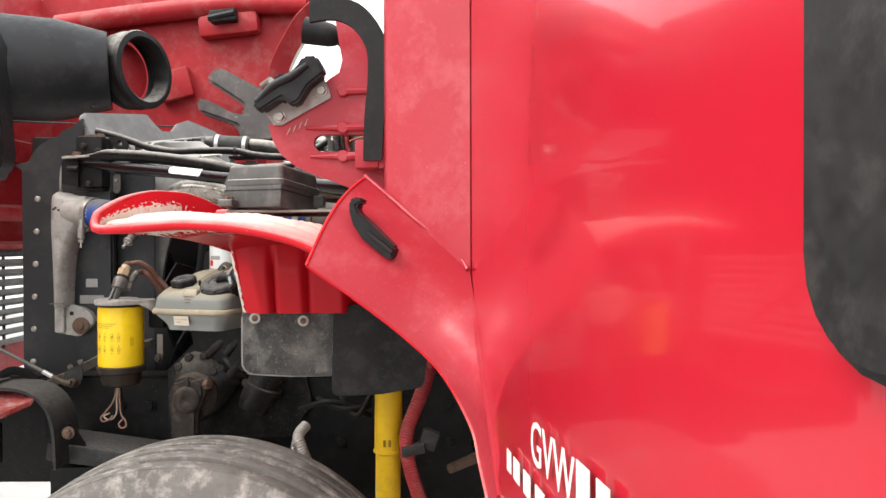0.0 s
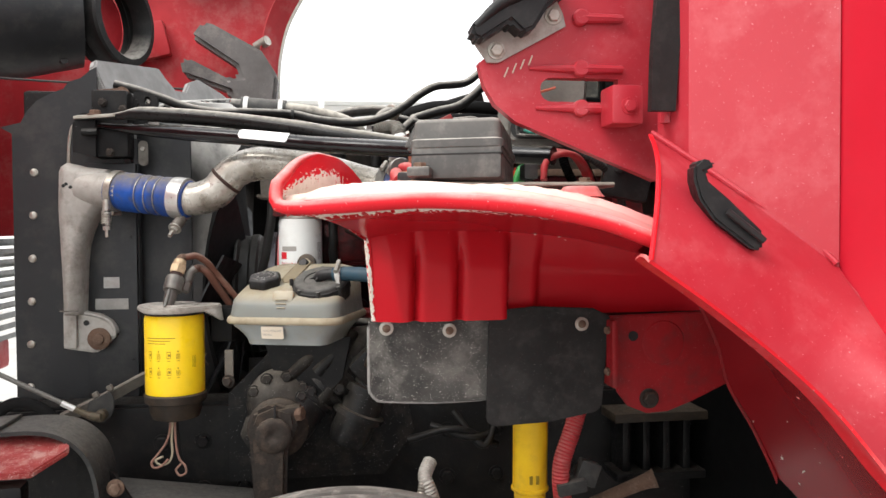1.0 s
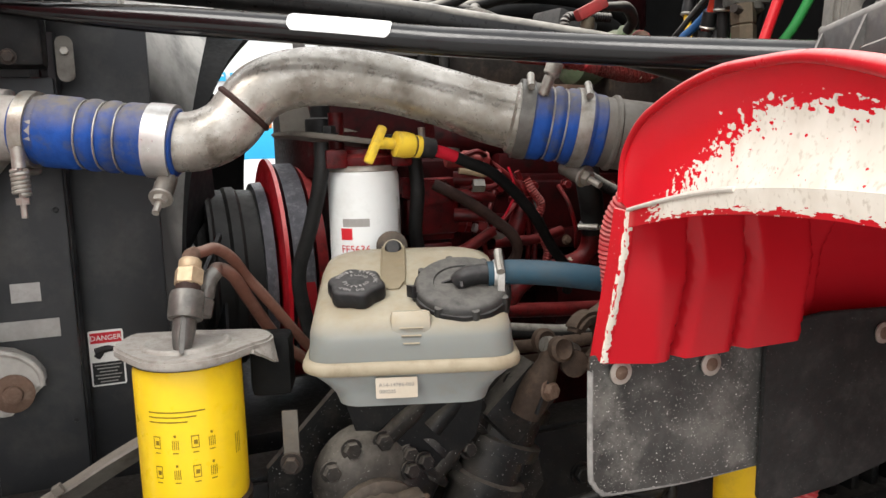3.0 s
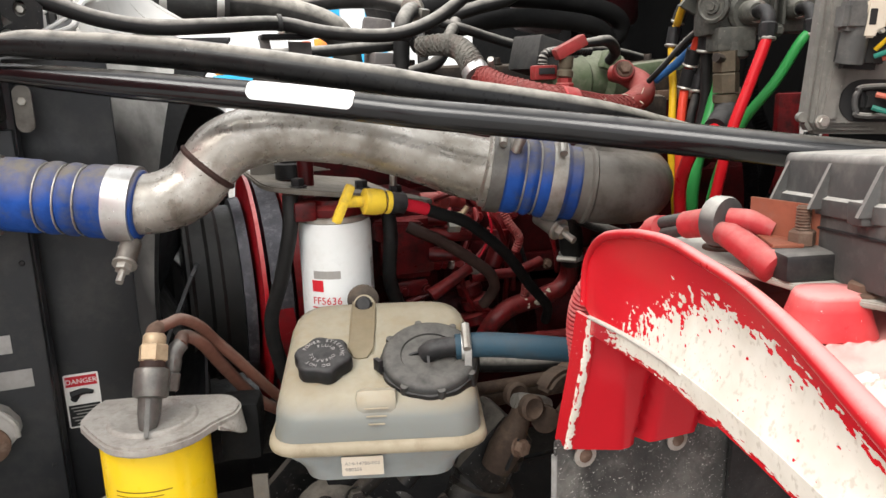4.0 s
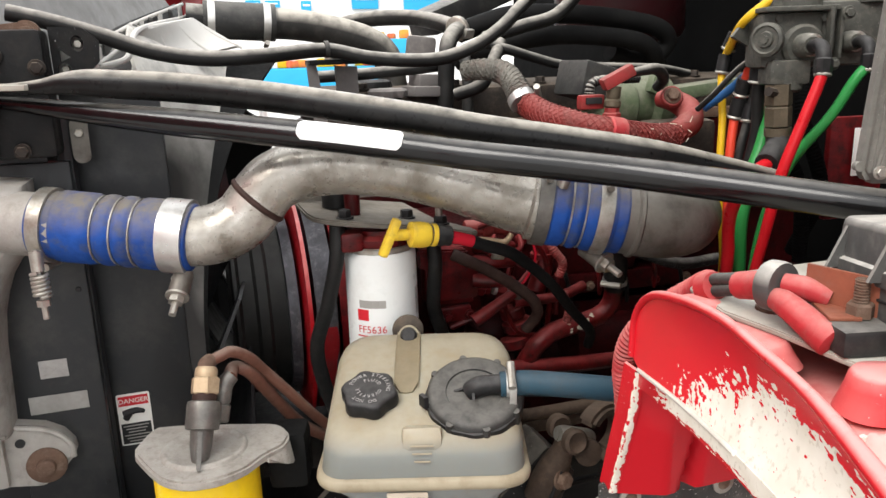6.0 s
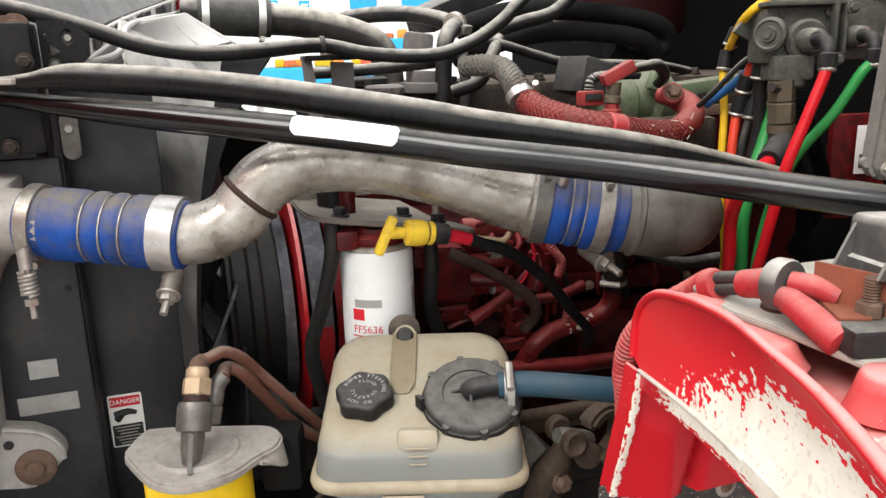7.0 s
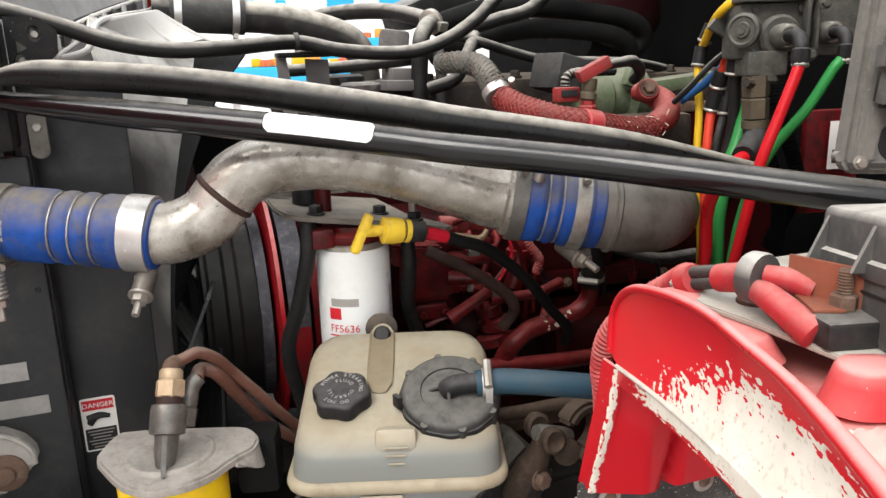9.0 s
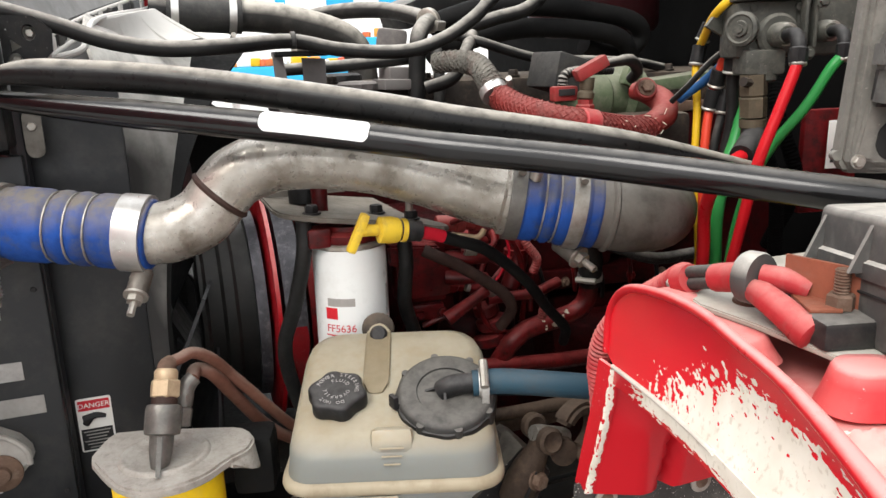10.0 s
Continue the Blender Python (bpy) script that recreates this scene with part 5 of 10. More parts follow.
# ---- radiator stack ----
def radiator():
    t = thing("radiator", "black radiator and charge cooler stack with riveted side plate", "radiator", (-1.15, 2.9, 0.9))
    side = [(-1.332, 1.763), (-1.306, 1.748), (-1.306, 0.92), (-1.055, 0.92), (-1.055, 1.70), (-1.115, 1.70), (-1.115, 1.908), (-1.130, 1.900), (-1.150, 1.882), (-1.178, 1.872), (-1.190, 1.856), (-1.223, 1.842), (-1.250, 1.826), (-1.272, 1.802), (-1.286, 1.775)]
    p = part("side_plate", prism(side, lambda a, b: V((a, 2.462, b)), 0.006), M["panel_black"], t, "black riveted side plate")
    for i in range(8):
        z = 1.658 - 0.1015 * i
        part("rivet", lathe([(0.0095, 0), (0.009, 0.003), (0.005, 0.006)], (-1.258 - 0.006 * i * 0.6, 2.456, z), (0, -1, 0), 14), M["zinc"], p)
    part("core", box((-1.22, 2.95, 1.38), (0.14, 0.94, 0.95), bev=0.01), M["greasy_black"], t)
    # Unseen plate, added to block the bright gap behind the fan
    part("gap_plate", box((-1.05, 3.45, 1.36), (0.50, 0.02, 0.90), bev=0.004), M["greasy_black"], t, "added black plate hiding the gap behind the fan")
    # top member running across the truck
    A, B, C = V((-1.12, 2.47, 0)), V((-1.017, 2.80, 0)), V((-0.876, 3.28, 0))
    top = [(0, 1.72), (0, 1.905), (0.02, 1.925), (0.345, 1.972), (0.365, 1.945), (0.395, 1.92), (0.46, 1.925), (0.52, 1.965), (0.60, 1.99), (0.75, 1.972), (0.80, 1.955), (0.83, 1.92), (0.83, 1.72)]
    d = (C - A).normalized()
    part("top_member", prism(top, lambda a, b: V((A.x + d.x * a - (b - 1.86) * 0.40, A.y + d.y * a, b)), 0.02, bev=0.004), M["member_grey"], t, "dusty grey top member")
    # inner dark panels facing the wheel
    part("inner_panel", box((-1.085, 2.455, 1.28), (0.115, 0.02, 0.80), bev=0.004), M["panel_black"], t)
    for z in (1.505, 1.21, 1.12):
        part("panel_screw", lathe([(0.004, 0), (0.003, 0.002)], (-1.04, 2.445, z), (0, -1, 0), 8), M["ink_hole_black"], t)
    part("label", box((-1.086, 2.4435, 1.396), (0.036, 0.0012, 0.026), bev=0.0004), M["label_dirty"], t, "small dirty blank label")
    part("label", box((-1.086, 2.4435, 1.345), (0.075, 0.0012, 0.026), bev=0.0004), M["label_grey"], t, "worn grey label")
    # fan shroud: side wall and funnel
    sh = part("shroud_side", box((-0.972, 2.497, 1.305), (0.128, 0.012, 0.93), bev=0.005), M["panel_black"], t, "black fan shroud")
    part("shroud_edge", tube([(-1.034, 2.47, 0.9), (-1.034, 2.47, 1.74)], 0.012, 8), M["panel_black"], sh)

    FY, FZ, FR = 2.93, 1.375, 0.435

    def funnel(u, v):
        a = radians(235 - 220 * u)
        q = V((0, math.cos(a), math.sin(a)))
        k = (abs(q.y) ** 7 + abs(q.z) ** 7) ** (-1 / 7)
        sq = V((-0.912, FY + q.y * k * 0.43, FZ + q.z * k * (0.49 if q.z > 0 else 0.445)))
        sq.x -= 0.035 * max(0.0, min(1.0, (sq.z - 1.70) / 0.12))
        rd = V((-0.850 - 0.034 * max(0.0, -q.y) ** 4 + 0.055 * max(0.0, q.z) ** 3, FY + q.y * FR, FZ + q.z * FR))
        return sq.lerp(rd, v) + V((0, 0, 0.01 * math.sin(math.pi * v)))
    part("funnel", sheet(funnel, 70, 8, 0.005), M["dusty_toplit_grey"], sh, "dusty shroud funnel with its top light painted pale")

    def barrel(u, v):
        a = 2 * math.pi * u
        return V((-0.852 - 0.034 * max(0.0, -math.cos(a)) ** 4 + 0.055 * max(0.0, math.sin(a)) ** 3 + (0.05 - 0.042 * max(0.0, -math.cos(a)) ** 2 + 0.05 * max(0.0, math.sin(a)) ** 6 + 0.11 * max(0.0, min(1.0, (math.cos(a) - 0.66) * 8))) * v, FY + math.cos(a) * (FR + 0.004), FZ + math.sin(a) * (FR + 0.004)))
    # Barrel colour carries the dark of the fan's shaded inside
    part("barrel", sheet(barrel, 72, 3, 0.006), M["shaded_rubber"], sh, "black fan barrel")
    part("shroud_rim", tube([(-0.998, 2.498, 1.795), (-0.95, 2.498, 1.806), (-0.938, 2.52, 1.822), (-0.928, 2.60, 1.852), (-0.862, 2.90, 1.885)], 0.0045, 8), M["tank_plastic"], sh)

    def web(u, v):
        a = V((-0.936, 2.60, 1.850)).lerp(V((-0.852, 2.77, 1.874)), u)
        b = V((-0.948, 2.60, 1.790)).lerp(V((-0.778, 2.77, 1.826)), u)
        return a.lerp(b, v) + V((0, 0.012 * math.sin(math.pi * v), 0))
    part("shroud_web", sheet(web, 10, 8, 0.005), M["tank_plastic"], sh, "pale shroud web")
    for u in (0.02, 0.35, 0.68, 0.98):
        part("web_rib", tube([web(u, 0) + V((0, -0.003, 0)), web(u + 0.0, 0.5) + V((0, -0.008, 0)), web(u, 1.0) + V((0.01, -0.003, 0))], 0.003, 8), M["tank_plastic"], sh)
    part("web_lip", tube([web(0, 0), web(0.5, 0), web(1, 0)], 0.004, 8), M["tank_plastic"], sh)
    # danger label on the side
    dl = part("danger_label", prism(rounded(0.047, 0.083, 0.003, 3), lambda a, b: V((-0.9965 + a, 2.4902, 1.282 + b)), 0.0008), M["label_white"], sh, "danger label with a red heading")
    part("label_field", box((-0.9965, 2.4892, 1.3125), (0.042, 0.0006, 0.0155), bev=0), M["ink_red"], dl)
    part("label_field", box((-0.9965, 2.4892, 1.2595), (0.042, 0.0006, 0.033), bev=0), M["ink_hole_black"], dl)
    part("label_writing", letters("DANGER", 0.0105, lambda a, b, c: V((-0.9965 + a, 2.4884 - c, 1.309 + b)), 0.0003), M["label_white"], dl)
    for k in range(6):
        part("print_line", box((-0.9965, 2.4884, 1.272 - 0.005 * k), (0.036 - 0.006 * (k % 3), 0.0006, 0.0016), bev=0), M["label_grey"], dl)
    part("pictogram", tube([(-1.012, 2.4888, 1.292), (-0.995, 2.4888, 1.296), (-0.982, 2.4888, 1.293)], [0.006, 0.005, 0.003], 8), M["ink_hole_black"], dl)
    part("pictogram", tube([(-1.010, 2.4888, 1.284), (-1.004, 2.4888, 1.292)], [0.005, 0.005], 8), M["ink_hole_black"], dl)
    # ladder-ribbed top flange of the shroud
    rail = [(-0.995, 2.475, 1.792), (-0.987, 2.48, 1.797), (-0.954, 2.56, 1.825), (-0.92, 2.70, 1.852), (-0.858, 2.88, 1.888)]
    for off in (0.0, 0.020):
        part("flange_rail", tube([V(q) + V((-0.3 * off, 0, off)) for q in rail], 0.0030, 8), M["tank_plastic"], sh)
    for i in range(16):
        q = curve_at(rail, (i + 0.5) / 16)
        part("flange_rib", box((q.x - 0.003, q.y, q.z + 0.010), (0.003, 0.016, 0.020), (0, 0, -18), bev=0.0006), M["tank_plastic" if i % 2 else "dusty_toplit_grey"], sh)
    part("flange_back", sheet(lambda u, v: curve_at(rail, u) + V((-0.012 - 0.006 * v, 0.012, 0.022 * v)), 20, 2, 0.003), M["panel_black"], sh)
    part("shroud_top", box((-0.985, 2.94, 1.79), (0.07, 0.74, 0.012), (0, 0, -8), bev=0.003), M["panel_black"], sh)
    # bracket that carries the stay rods
    k = part("stay_bracket", box((-1.072, 2.430, 1.768), (0.080, 0.06, 0.155), bev=0.006), M["greasy_black"], t, "black steel stay bracket")
    def oval(x, z, a, b):
        return [(x + a * math.cos(6.2832 * i / 16), z + b * math.sin(6.2832 * i / 16)) for i in range(16)]
    part("bracket_plate", prism([(-1.03, 1.850), (-0.990, 1.848), (-0.972, 1.832), (-0.974, 1.806), (-0.988, 1.792), (-1.00, 1.775), (-1.03, 1.77)], lambda a, b: V((a, 2.452, b)), 0.006, holes=(oval(-0.998, 1.829, 0.0075, 0.010), oval(-1.0165, 1.797, 0.008, 0.008), [(-1.020, 1.822), (-1.008, 1.812), (-1.020, 1.806)])), M["greasy_black"], k)
    part("plate_backing", box((-1.003, 2.474, 1.81), (0.05, 0.006, 0.075), bev=0.002), M["tank_plastic"], k)
    for x, z in ((-0.999, 1.829), (-1.0165, 1.797)):
        part("plate_bolt", hexbolt((x, 2.470, z), (0, -1, 0), 0.0055, 0.012), M["zinc"], k)
    part("bracket_ear", prism([(-1.15, 1.70), (-1.15, 1.765), (-1.13, 1.79), (-1.10, 1.79), (-1.10, 1.69)], lambda a, b: V((a, 2.41, b)), 0.02), M["greasy_black"], k)
    part("bracket_bolt", tube([(-1.125, 2.38, 1.745), (-1.09, 2.375, 1.745)], 0.009, 8), M["greasy_black"], k)
    for x, z in ((-1.07, 1.70), (-1.04, 1.80), (-1.085, 1.815)):
        part("bolt", hexbolt((x, 2.395, z), (0, -1, 0), 0.0075, 0.007, washer=0.010), M["dirty_iron"], k)
    part("tab", prism(rounded(0.022, 0.06, 0.01), lambda a, b: V((-1.012 + a, 2.46, 1.705 + b)), 0.004), M["dull_aluminium"], k)
    part("tab_bolt", hexbolt((-1.012, 2.456, 1.715), (0, -1, 0), 0.006, 0.006), M["zinc"], k)
    return t


radiator()


def cooler_tank():
    t = thing("charge_cooler_tank", "cast aluminium charge cooler end tank with a hose neck", "intercooler tank", (-1.13, 2.41, 1.215))
    prof = [(-1.184, 1.656), (-1.179, 1.668), (-1.166, 1.677), (-1.147, 1.673), (-1.127, 1.667), (-1.073, 1.661), (-1.076, 1.577), (-1.088, 1.570), (-1.101, 1.555), (-1.113, 1.537), (-1.122, 1.514), (-1.130, 1.486), (-1.135, 1.445), (-1.141, 1.325), (-1.179, 1.325), (-1.181, 1.415), (-1.184, 1.499), (-1.187, 1.572)]
    rings = []
    for y, k in ((2.456, 0.0), (2.405, 0.0), (2.392, 0.0025), (2.382, 0.008), (2.375, 0.015), (2.372, 0.021)):
        ring = []
        for i, (x, z) in enumerate(prof):
            p0, p1 = V((*prof[i - 1], 0)), V((*prof[(i + 1) % len(prof)], 0))
            n = (p1 - p0).normalized()
            ring.append(V((x + n.y * k, y, z - n.x * k)))
        rings.append(ring)
    part("body", loft(rings), M["cast_aluminium"], t, angle=70)
    part("weld_line", box((-1.160, 2.374, 1.337), (0.040, 0.006, 0.003), bev=0.001), M["dull_aluminium"], t)
    for x, z in ((-1.166, 1.622), (-1.160, 1.626), (-1.151, 1.619)):
        part("scuff", lathe([(0.004, 0), (0.003, 0.0006)], (x, 2.3716, z), (0, -1, 0), 10), M["ink_hole_black"], t)
    lug = [(-1.189, 1.339), (-1.149, 1.332), (-1.106, 1.322), (-1.084, 1.308), (-1.072, 1.290), (-1.070, 1.271), (-1.078, 1.266), (-1.090, 1.253), (-1.109, 1.234), (-1.124, 1.233), (-1.190, 1.244)]
    lg = part("lug", prism(lug, lambda a, b: V((a, 2.450, b)), 0.03, bev=0.006), M["cast_aluminium"], t)
    part("lug_pad", box((-1.170, 2.415, 1.288), (0.030, 0.016, 0.085), bev=0.006), M["cast_aluminium"], lg)
    part("lug_lip", tube([(-1.150, 2.420, 1.329), (-1.106, 2.420, 1.318), (-1.086, 2.420, 1.305), (-1.075, 2.420, 1.288), (-1.074, 2.420, 1.272)], 0.004, 8), M["cast_aluminium"], lg)
    part("lug_bolt", lathe([(0.026, 0), (0.026, 0.004), (0.022, 0.007), (0.013, 0.008), (0.012, 0.014), (0.008, 0.016)], (-1.109, 2.421, 1.266), (0, -1, 0), 28), M["rust"], lg, "rusty bolt on a wide washer")
    # Black disc painted for the shaded lug hole
    part("lug_hole", lathe([(0.0065, 0), (0.0065, 0.0015)], (-1.137, 2.4195, 1.304), (0, -1, 0), 12), M["ink_hole_black"], lg)
    part("neck", tube([(-1.13, 2.405, 1.618), (-1.09, 2.388, 1.614), (-1.03, 2.364, 1.608)], [0.040, 0.040, 0.040], 24), M["cast_aluminium"], t)
    part("strap", tube([(-1.172, 2.428, 1.668), (-1.168, 2.420, 1.70), (-1.164, 2.416, 1.735), (-1.155, 2.412, 1.762), (-1.135, 2.410, 1.770)], 0.0042, 8), M["zinc"], t, "thin bent strap")
    return t


cooler_tank()


def stay_rods():
    lo = [(-1.13, 2.412, 1.766), (-1.06, 2.385, 1.757), (-0.976, 2.338, 1.745), (-0.883, 2.288, 1.733), (-0.794, 2.242, 1.722), (-0.707, 2.197, 1.711), (-0.624, 2.150, 1.6985), (-0.573, 2.115, 1.691), (-0.45, 2.035, 1.676), (-0.360, 1.955, 1.6635), (-0.278, 1.875, 1.652), (-0.19, 1.800, 1.641)]
    t = thing("stay_rod", "black steel stay rod with a blank white sticker", "rod", (-0.6, 2.13, 1.60))
    part("rod", tube(lo, [0.006, 0.009, 0.0135] + [0.0165] * 9, 18), M["rod_black"], t)
    # sticker wrapped on the rod

    def stick(u, v):
        q = (4.48 + 1.23 * u) / 11
        e = min(u, 1 - u) * 0.105
        v = 0.5 + (v - 0.5) * (1 - 0.5 * max(0, 1 - e / 0.006) ** 2)
        c = curve_at(lo, q)
        d = (curve_at(lo, q + 0.004) - curve_at(lo, q - 0.004)).normalized()
        s = V((-0.46, -0.88, 0)).normalized()
        s = (s - d * s.dot(d)).normalized()
        w = d.cross(s)
        w = -w if w.z < 0 else w
        a = radians(-10 + 84 * v)
        return c + (s * math.cos(a) + w * math.sin(a)) * 0.0178
    part("sticker", sheet(stick, 60, 8, 0.0006), M["sticker_white"], t, "blank white sticker")
    up = [(-1.14, 2.395, 1.779), (-1.07, 2.362, 1.777), (-1.03, 2.345, 1.778), (-1.0, 2.336, 1.781), (-0.97, 2.330, 1.780), (-0.879, 2.306, 1.772), (-0.788, 2.267, 1.760), (-0.700, 2.222, 1.745), (-0.615, 2.180, 1.729), (-0.557, 2.156, 1.7165), (-0.464, 2.125, 1.700), (-0.372, 2.100, 1.682), (-0.280, 2.098, 1.660), (-0.20, 2.095, 1.640)]
    t2 = thing("stay_rod", "long black steel stay rod with scuffed paint", "rod", (-0.5, 2.47, 1.58))
    part("rod", tube(up, [0.006, 0.006, 0.009, 0.0135, 0.0165] + [0.0175] * 7 + [0.0155, 0.013], 18), M["rod_dusty"], t2)
    part("flat_end", box((-1.09, 2.372, 1.778), (0.11, 0.030, 0.007), (0, 0, -25), bev=0.002), M["plate_dusty"], t2)
    part("end_bolt", hexbolt((-1.095, 2.374, 1.7815), (0, 0, 1), 0.012, 0.01, washer=0.017), M["rust"], t2)


stay_rods()


def charge_pipe():
    t = thing("charge_air_pipe", "stained aluminium charge air pipe with a welded bend", "pipe", (-0.7, 2.28, 1.55))
    c = [(-0.935, 2.334, 1.594), (-0.888, 2.320, 1.590), (-0.853, 2.316, 1.592), (-0.822, 2.314, 1.606), (-0.800, 2.312, 1.630), (-0.778, 2.309, 1.652), (-0.740, 2.303, 1.666), (-0.691, 2.295, 1.669), (-0.622, 2.280, 1.660), (-0.555, 2.260, 1.641), (-0.487, 2.238, 1.617), (-0.430, 2.217, 1.604)]
    p = part("pipe", tube(c, [0.0375] * 4 + [0.0375] * 5 + [0.038, 0.041, 0.044], 32, 8), M["pipe_aluminium"], t)
    dw = V((0.045, -0.005, 0.048)).normalized()
    part("weld", lathe([(0.0375, -0.004), (0.0395, -0.002), (0.0402, 0), (0.0395, 0.002), (0.0375, 0.004)], (-0.800, 2.312, 1.630), dw, 36), M["brown_dark"], p, "dark weld bead")
    part("end_bead", lathe([(0.042, -0.008), (0.0475, -0.004), (0.0475, 0.004), (0.042, 0.008)], (-0.458, 2.2275, 1.6095), (0.068, -0.026, -0.018), 36), M["pipe_aluminium"], p)
    # elbow into the engine
    e = thing("intake_elbow", "dull aluminium intake elbow", "pipe", (-0.25, 2.22, 1.5))
    part("elbow", tube([(-0.390, 2.2027, 1.5965), (-0.351, 2.1885, 1.589), (-0.305, 2.176, 1.581), (-0.252, 2.195, 1.577), (-0.208, 2.27, 1.578), (-0.195, 2.40, 1.58)], [0.046, 0.0465, 0.0475, 0.0475, 0.047, 0.046], 28), M["dull_aluminium"], e)
    part("elbow_bead", lathe([(0.045, -0.006), (0.0505, -0.002), (0.0505, 0.002), (0.045, 0.006)], (-0.338, 2.184, 1.5865), (1, -0.34, -0.18), 32), M["dull_aluminium"], e)
    return t


charge_pipe()


def boot(name, a, b, r, label, clamps, rings, off, screw=(0, 0, -1), group="silicone boots"):
    """A ribbed silicone boot between a and b with wire rings and spring clamps."""
    a, b = V(a), V(b)
    d = b - a
    L = d.length
    d = d.normalized()
    t = thing(name, label, "hose", (a + b) / 2 - V((0, 0, r)), group)
    prof = [(r * 0.93, 0), (r, 0.002)]
    h = 0.004
    while h < L - 0.003:
        g = min((abs(h - q) for q in rings), default=1)
        prof.append((r * (1.0 + 0.055 * (1 if off * 0.7 < h < L - off * 0.7 else 0)) - 0.0045 * math.exp(-(g / 0.0045) ** 2), h))
        h += 0.0022
    prof += [(r, L - 0.002), (r * 0.93, L)]
    part("sleeve", lathe(prof, a, d, 40), M["blue_silicone"], t, angle=70)
    for q in rings:
        part("wire_ring", tube([a + d * q + (axes(d)[0] * math.cos(radians(w)) + axes(d)[1] * math.sin(radians(w))) * (r * 1.05 - 0.0028) for w in range(0, 361, 15)], 0.0013, 6, 1), M["zinc"], t)
    for s, w, band in clamps:
        clamp_band(a + d * s, d, r * 1.06 + 0.0005, w, t, screw=screw, m=band)
    return t


h1 = boot("silicone_boot", (-1.062, 2.378, 1.612), (-0.880, 2.3165, 1.589), 0.0425, "dusty blue ribbed silicone boot with spring clamps", ((0.014, 0.016, "zinc"), (0.174, 0.030, "steel")), (0.080, 0.103, 0.126), 0.045)
h2 = boot("silicone_boot", (-0.457, 2.2272, 1.6094), (-0.351, 2.1885, 1.589), 0.0480, "dusty blue silicone boot at the engine inlet", ((0.008, 0.018, "gun_metal"), (0.084, 0.018, "zinc")), (0.042, 0.060), 0.026, (0.1, -0.6, 0.8))


def spring_bolt(at, d, L, name="clamp_spring", group="clamp springs"):
    """The T-bolt of a spring clamp, with its coil and nut."""
    at, d = V(at), V(d).normalized()
    t = thing(name, "zinc T-bolt with a tension spring on a hose clamp", "clamp", at + d * L if d.z < 0 else at, group)
    part("bolt", tube([at, at + d * L], 0.0036, 8), M["zinc"], t)
    u, w, _ = axes(d)
    turns, n = 6, 60
    part("spring", tube([at + d * (0.028 + (L - 0.055) * k / n) + (u * math.cos(2 * math.pi * turns * k / n) + w * math.sin(2 * math.pi * turns * k / n)) * 0.0085 for k in range(n + 1)], 0.0026, 6, 1), M["zinc"], t)
    part("sleeve", tube([at + d * 0.002, at + d * 0.026], 0.0075, 10), M["zinc"], t)
    part("nut", lathe([(0.008, 0), (0.008, 0.008)], at + d * (L - 0.024), d, 6), M["zinc"], t)
    return t


spring_bolt((-1.062, 2.328, 1.590), (0.03, -0.1, -1), 0.085)
spring_bolt((-0.443, 2.180, 1.636), (0.35, -0.25, 1), 0.072)


def end_fitting(at, d, scale=1.0, stud=M["zinc"]):
    at, d = V(at), V(d).normalized()
    t = thing("clamp_nut", "zinc clamp nut standing off a hose clamp", "clamp", at - V((0, 0, 0.015)), "clamp nuts")
    part("barrel", lathe([(0.0125 * scale, 0), (0.0125 * scale, 0.030 * scale), (0.011 * scale, 0.032 * scale)], at, d, 16), M["dull_aluminium"], t)
    part("washer", lathe([(0.0145 * scale, 0.032 * scale), (0.0145 * scale, 0.035 * scale)], at, d, 18), M["zinc"], t)
    part("nut", lathe([(0.0095 * scale, 0.035 * scale), (0.0095 * scale, 0.043 * scale)], at, d, 6), M["zinc"], t)
    part("stud", tube([at + d * 0.04 * scale, at + d * 0.060 * scale], 0.0045 * scale, 8), stud, t)
    return t


end_fitting((-0.898, 2.312, 1.545), (-0.25, -0.62, -0.55))
end_fitting((-0.386, 2.222, 1.545), (0.30, -0.80, -0.38), 1.08)

# ---- power steering reservoir ----
RU, RV, RC = V((0.949, -0.314, 0)), V((0.314, 0.949, 0)), V((-0.634, 2.168, 0))


def rp(a, b, z):
    return RC + RU * a + RV * b + V((0, 0, z))


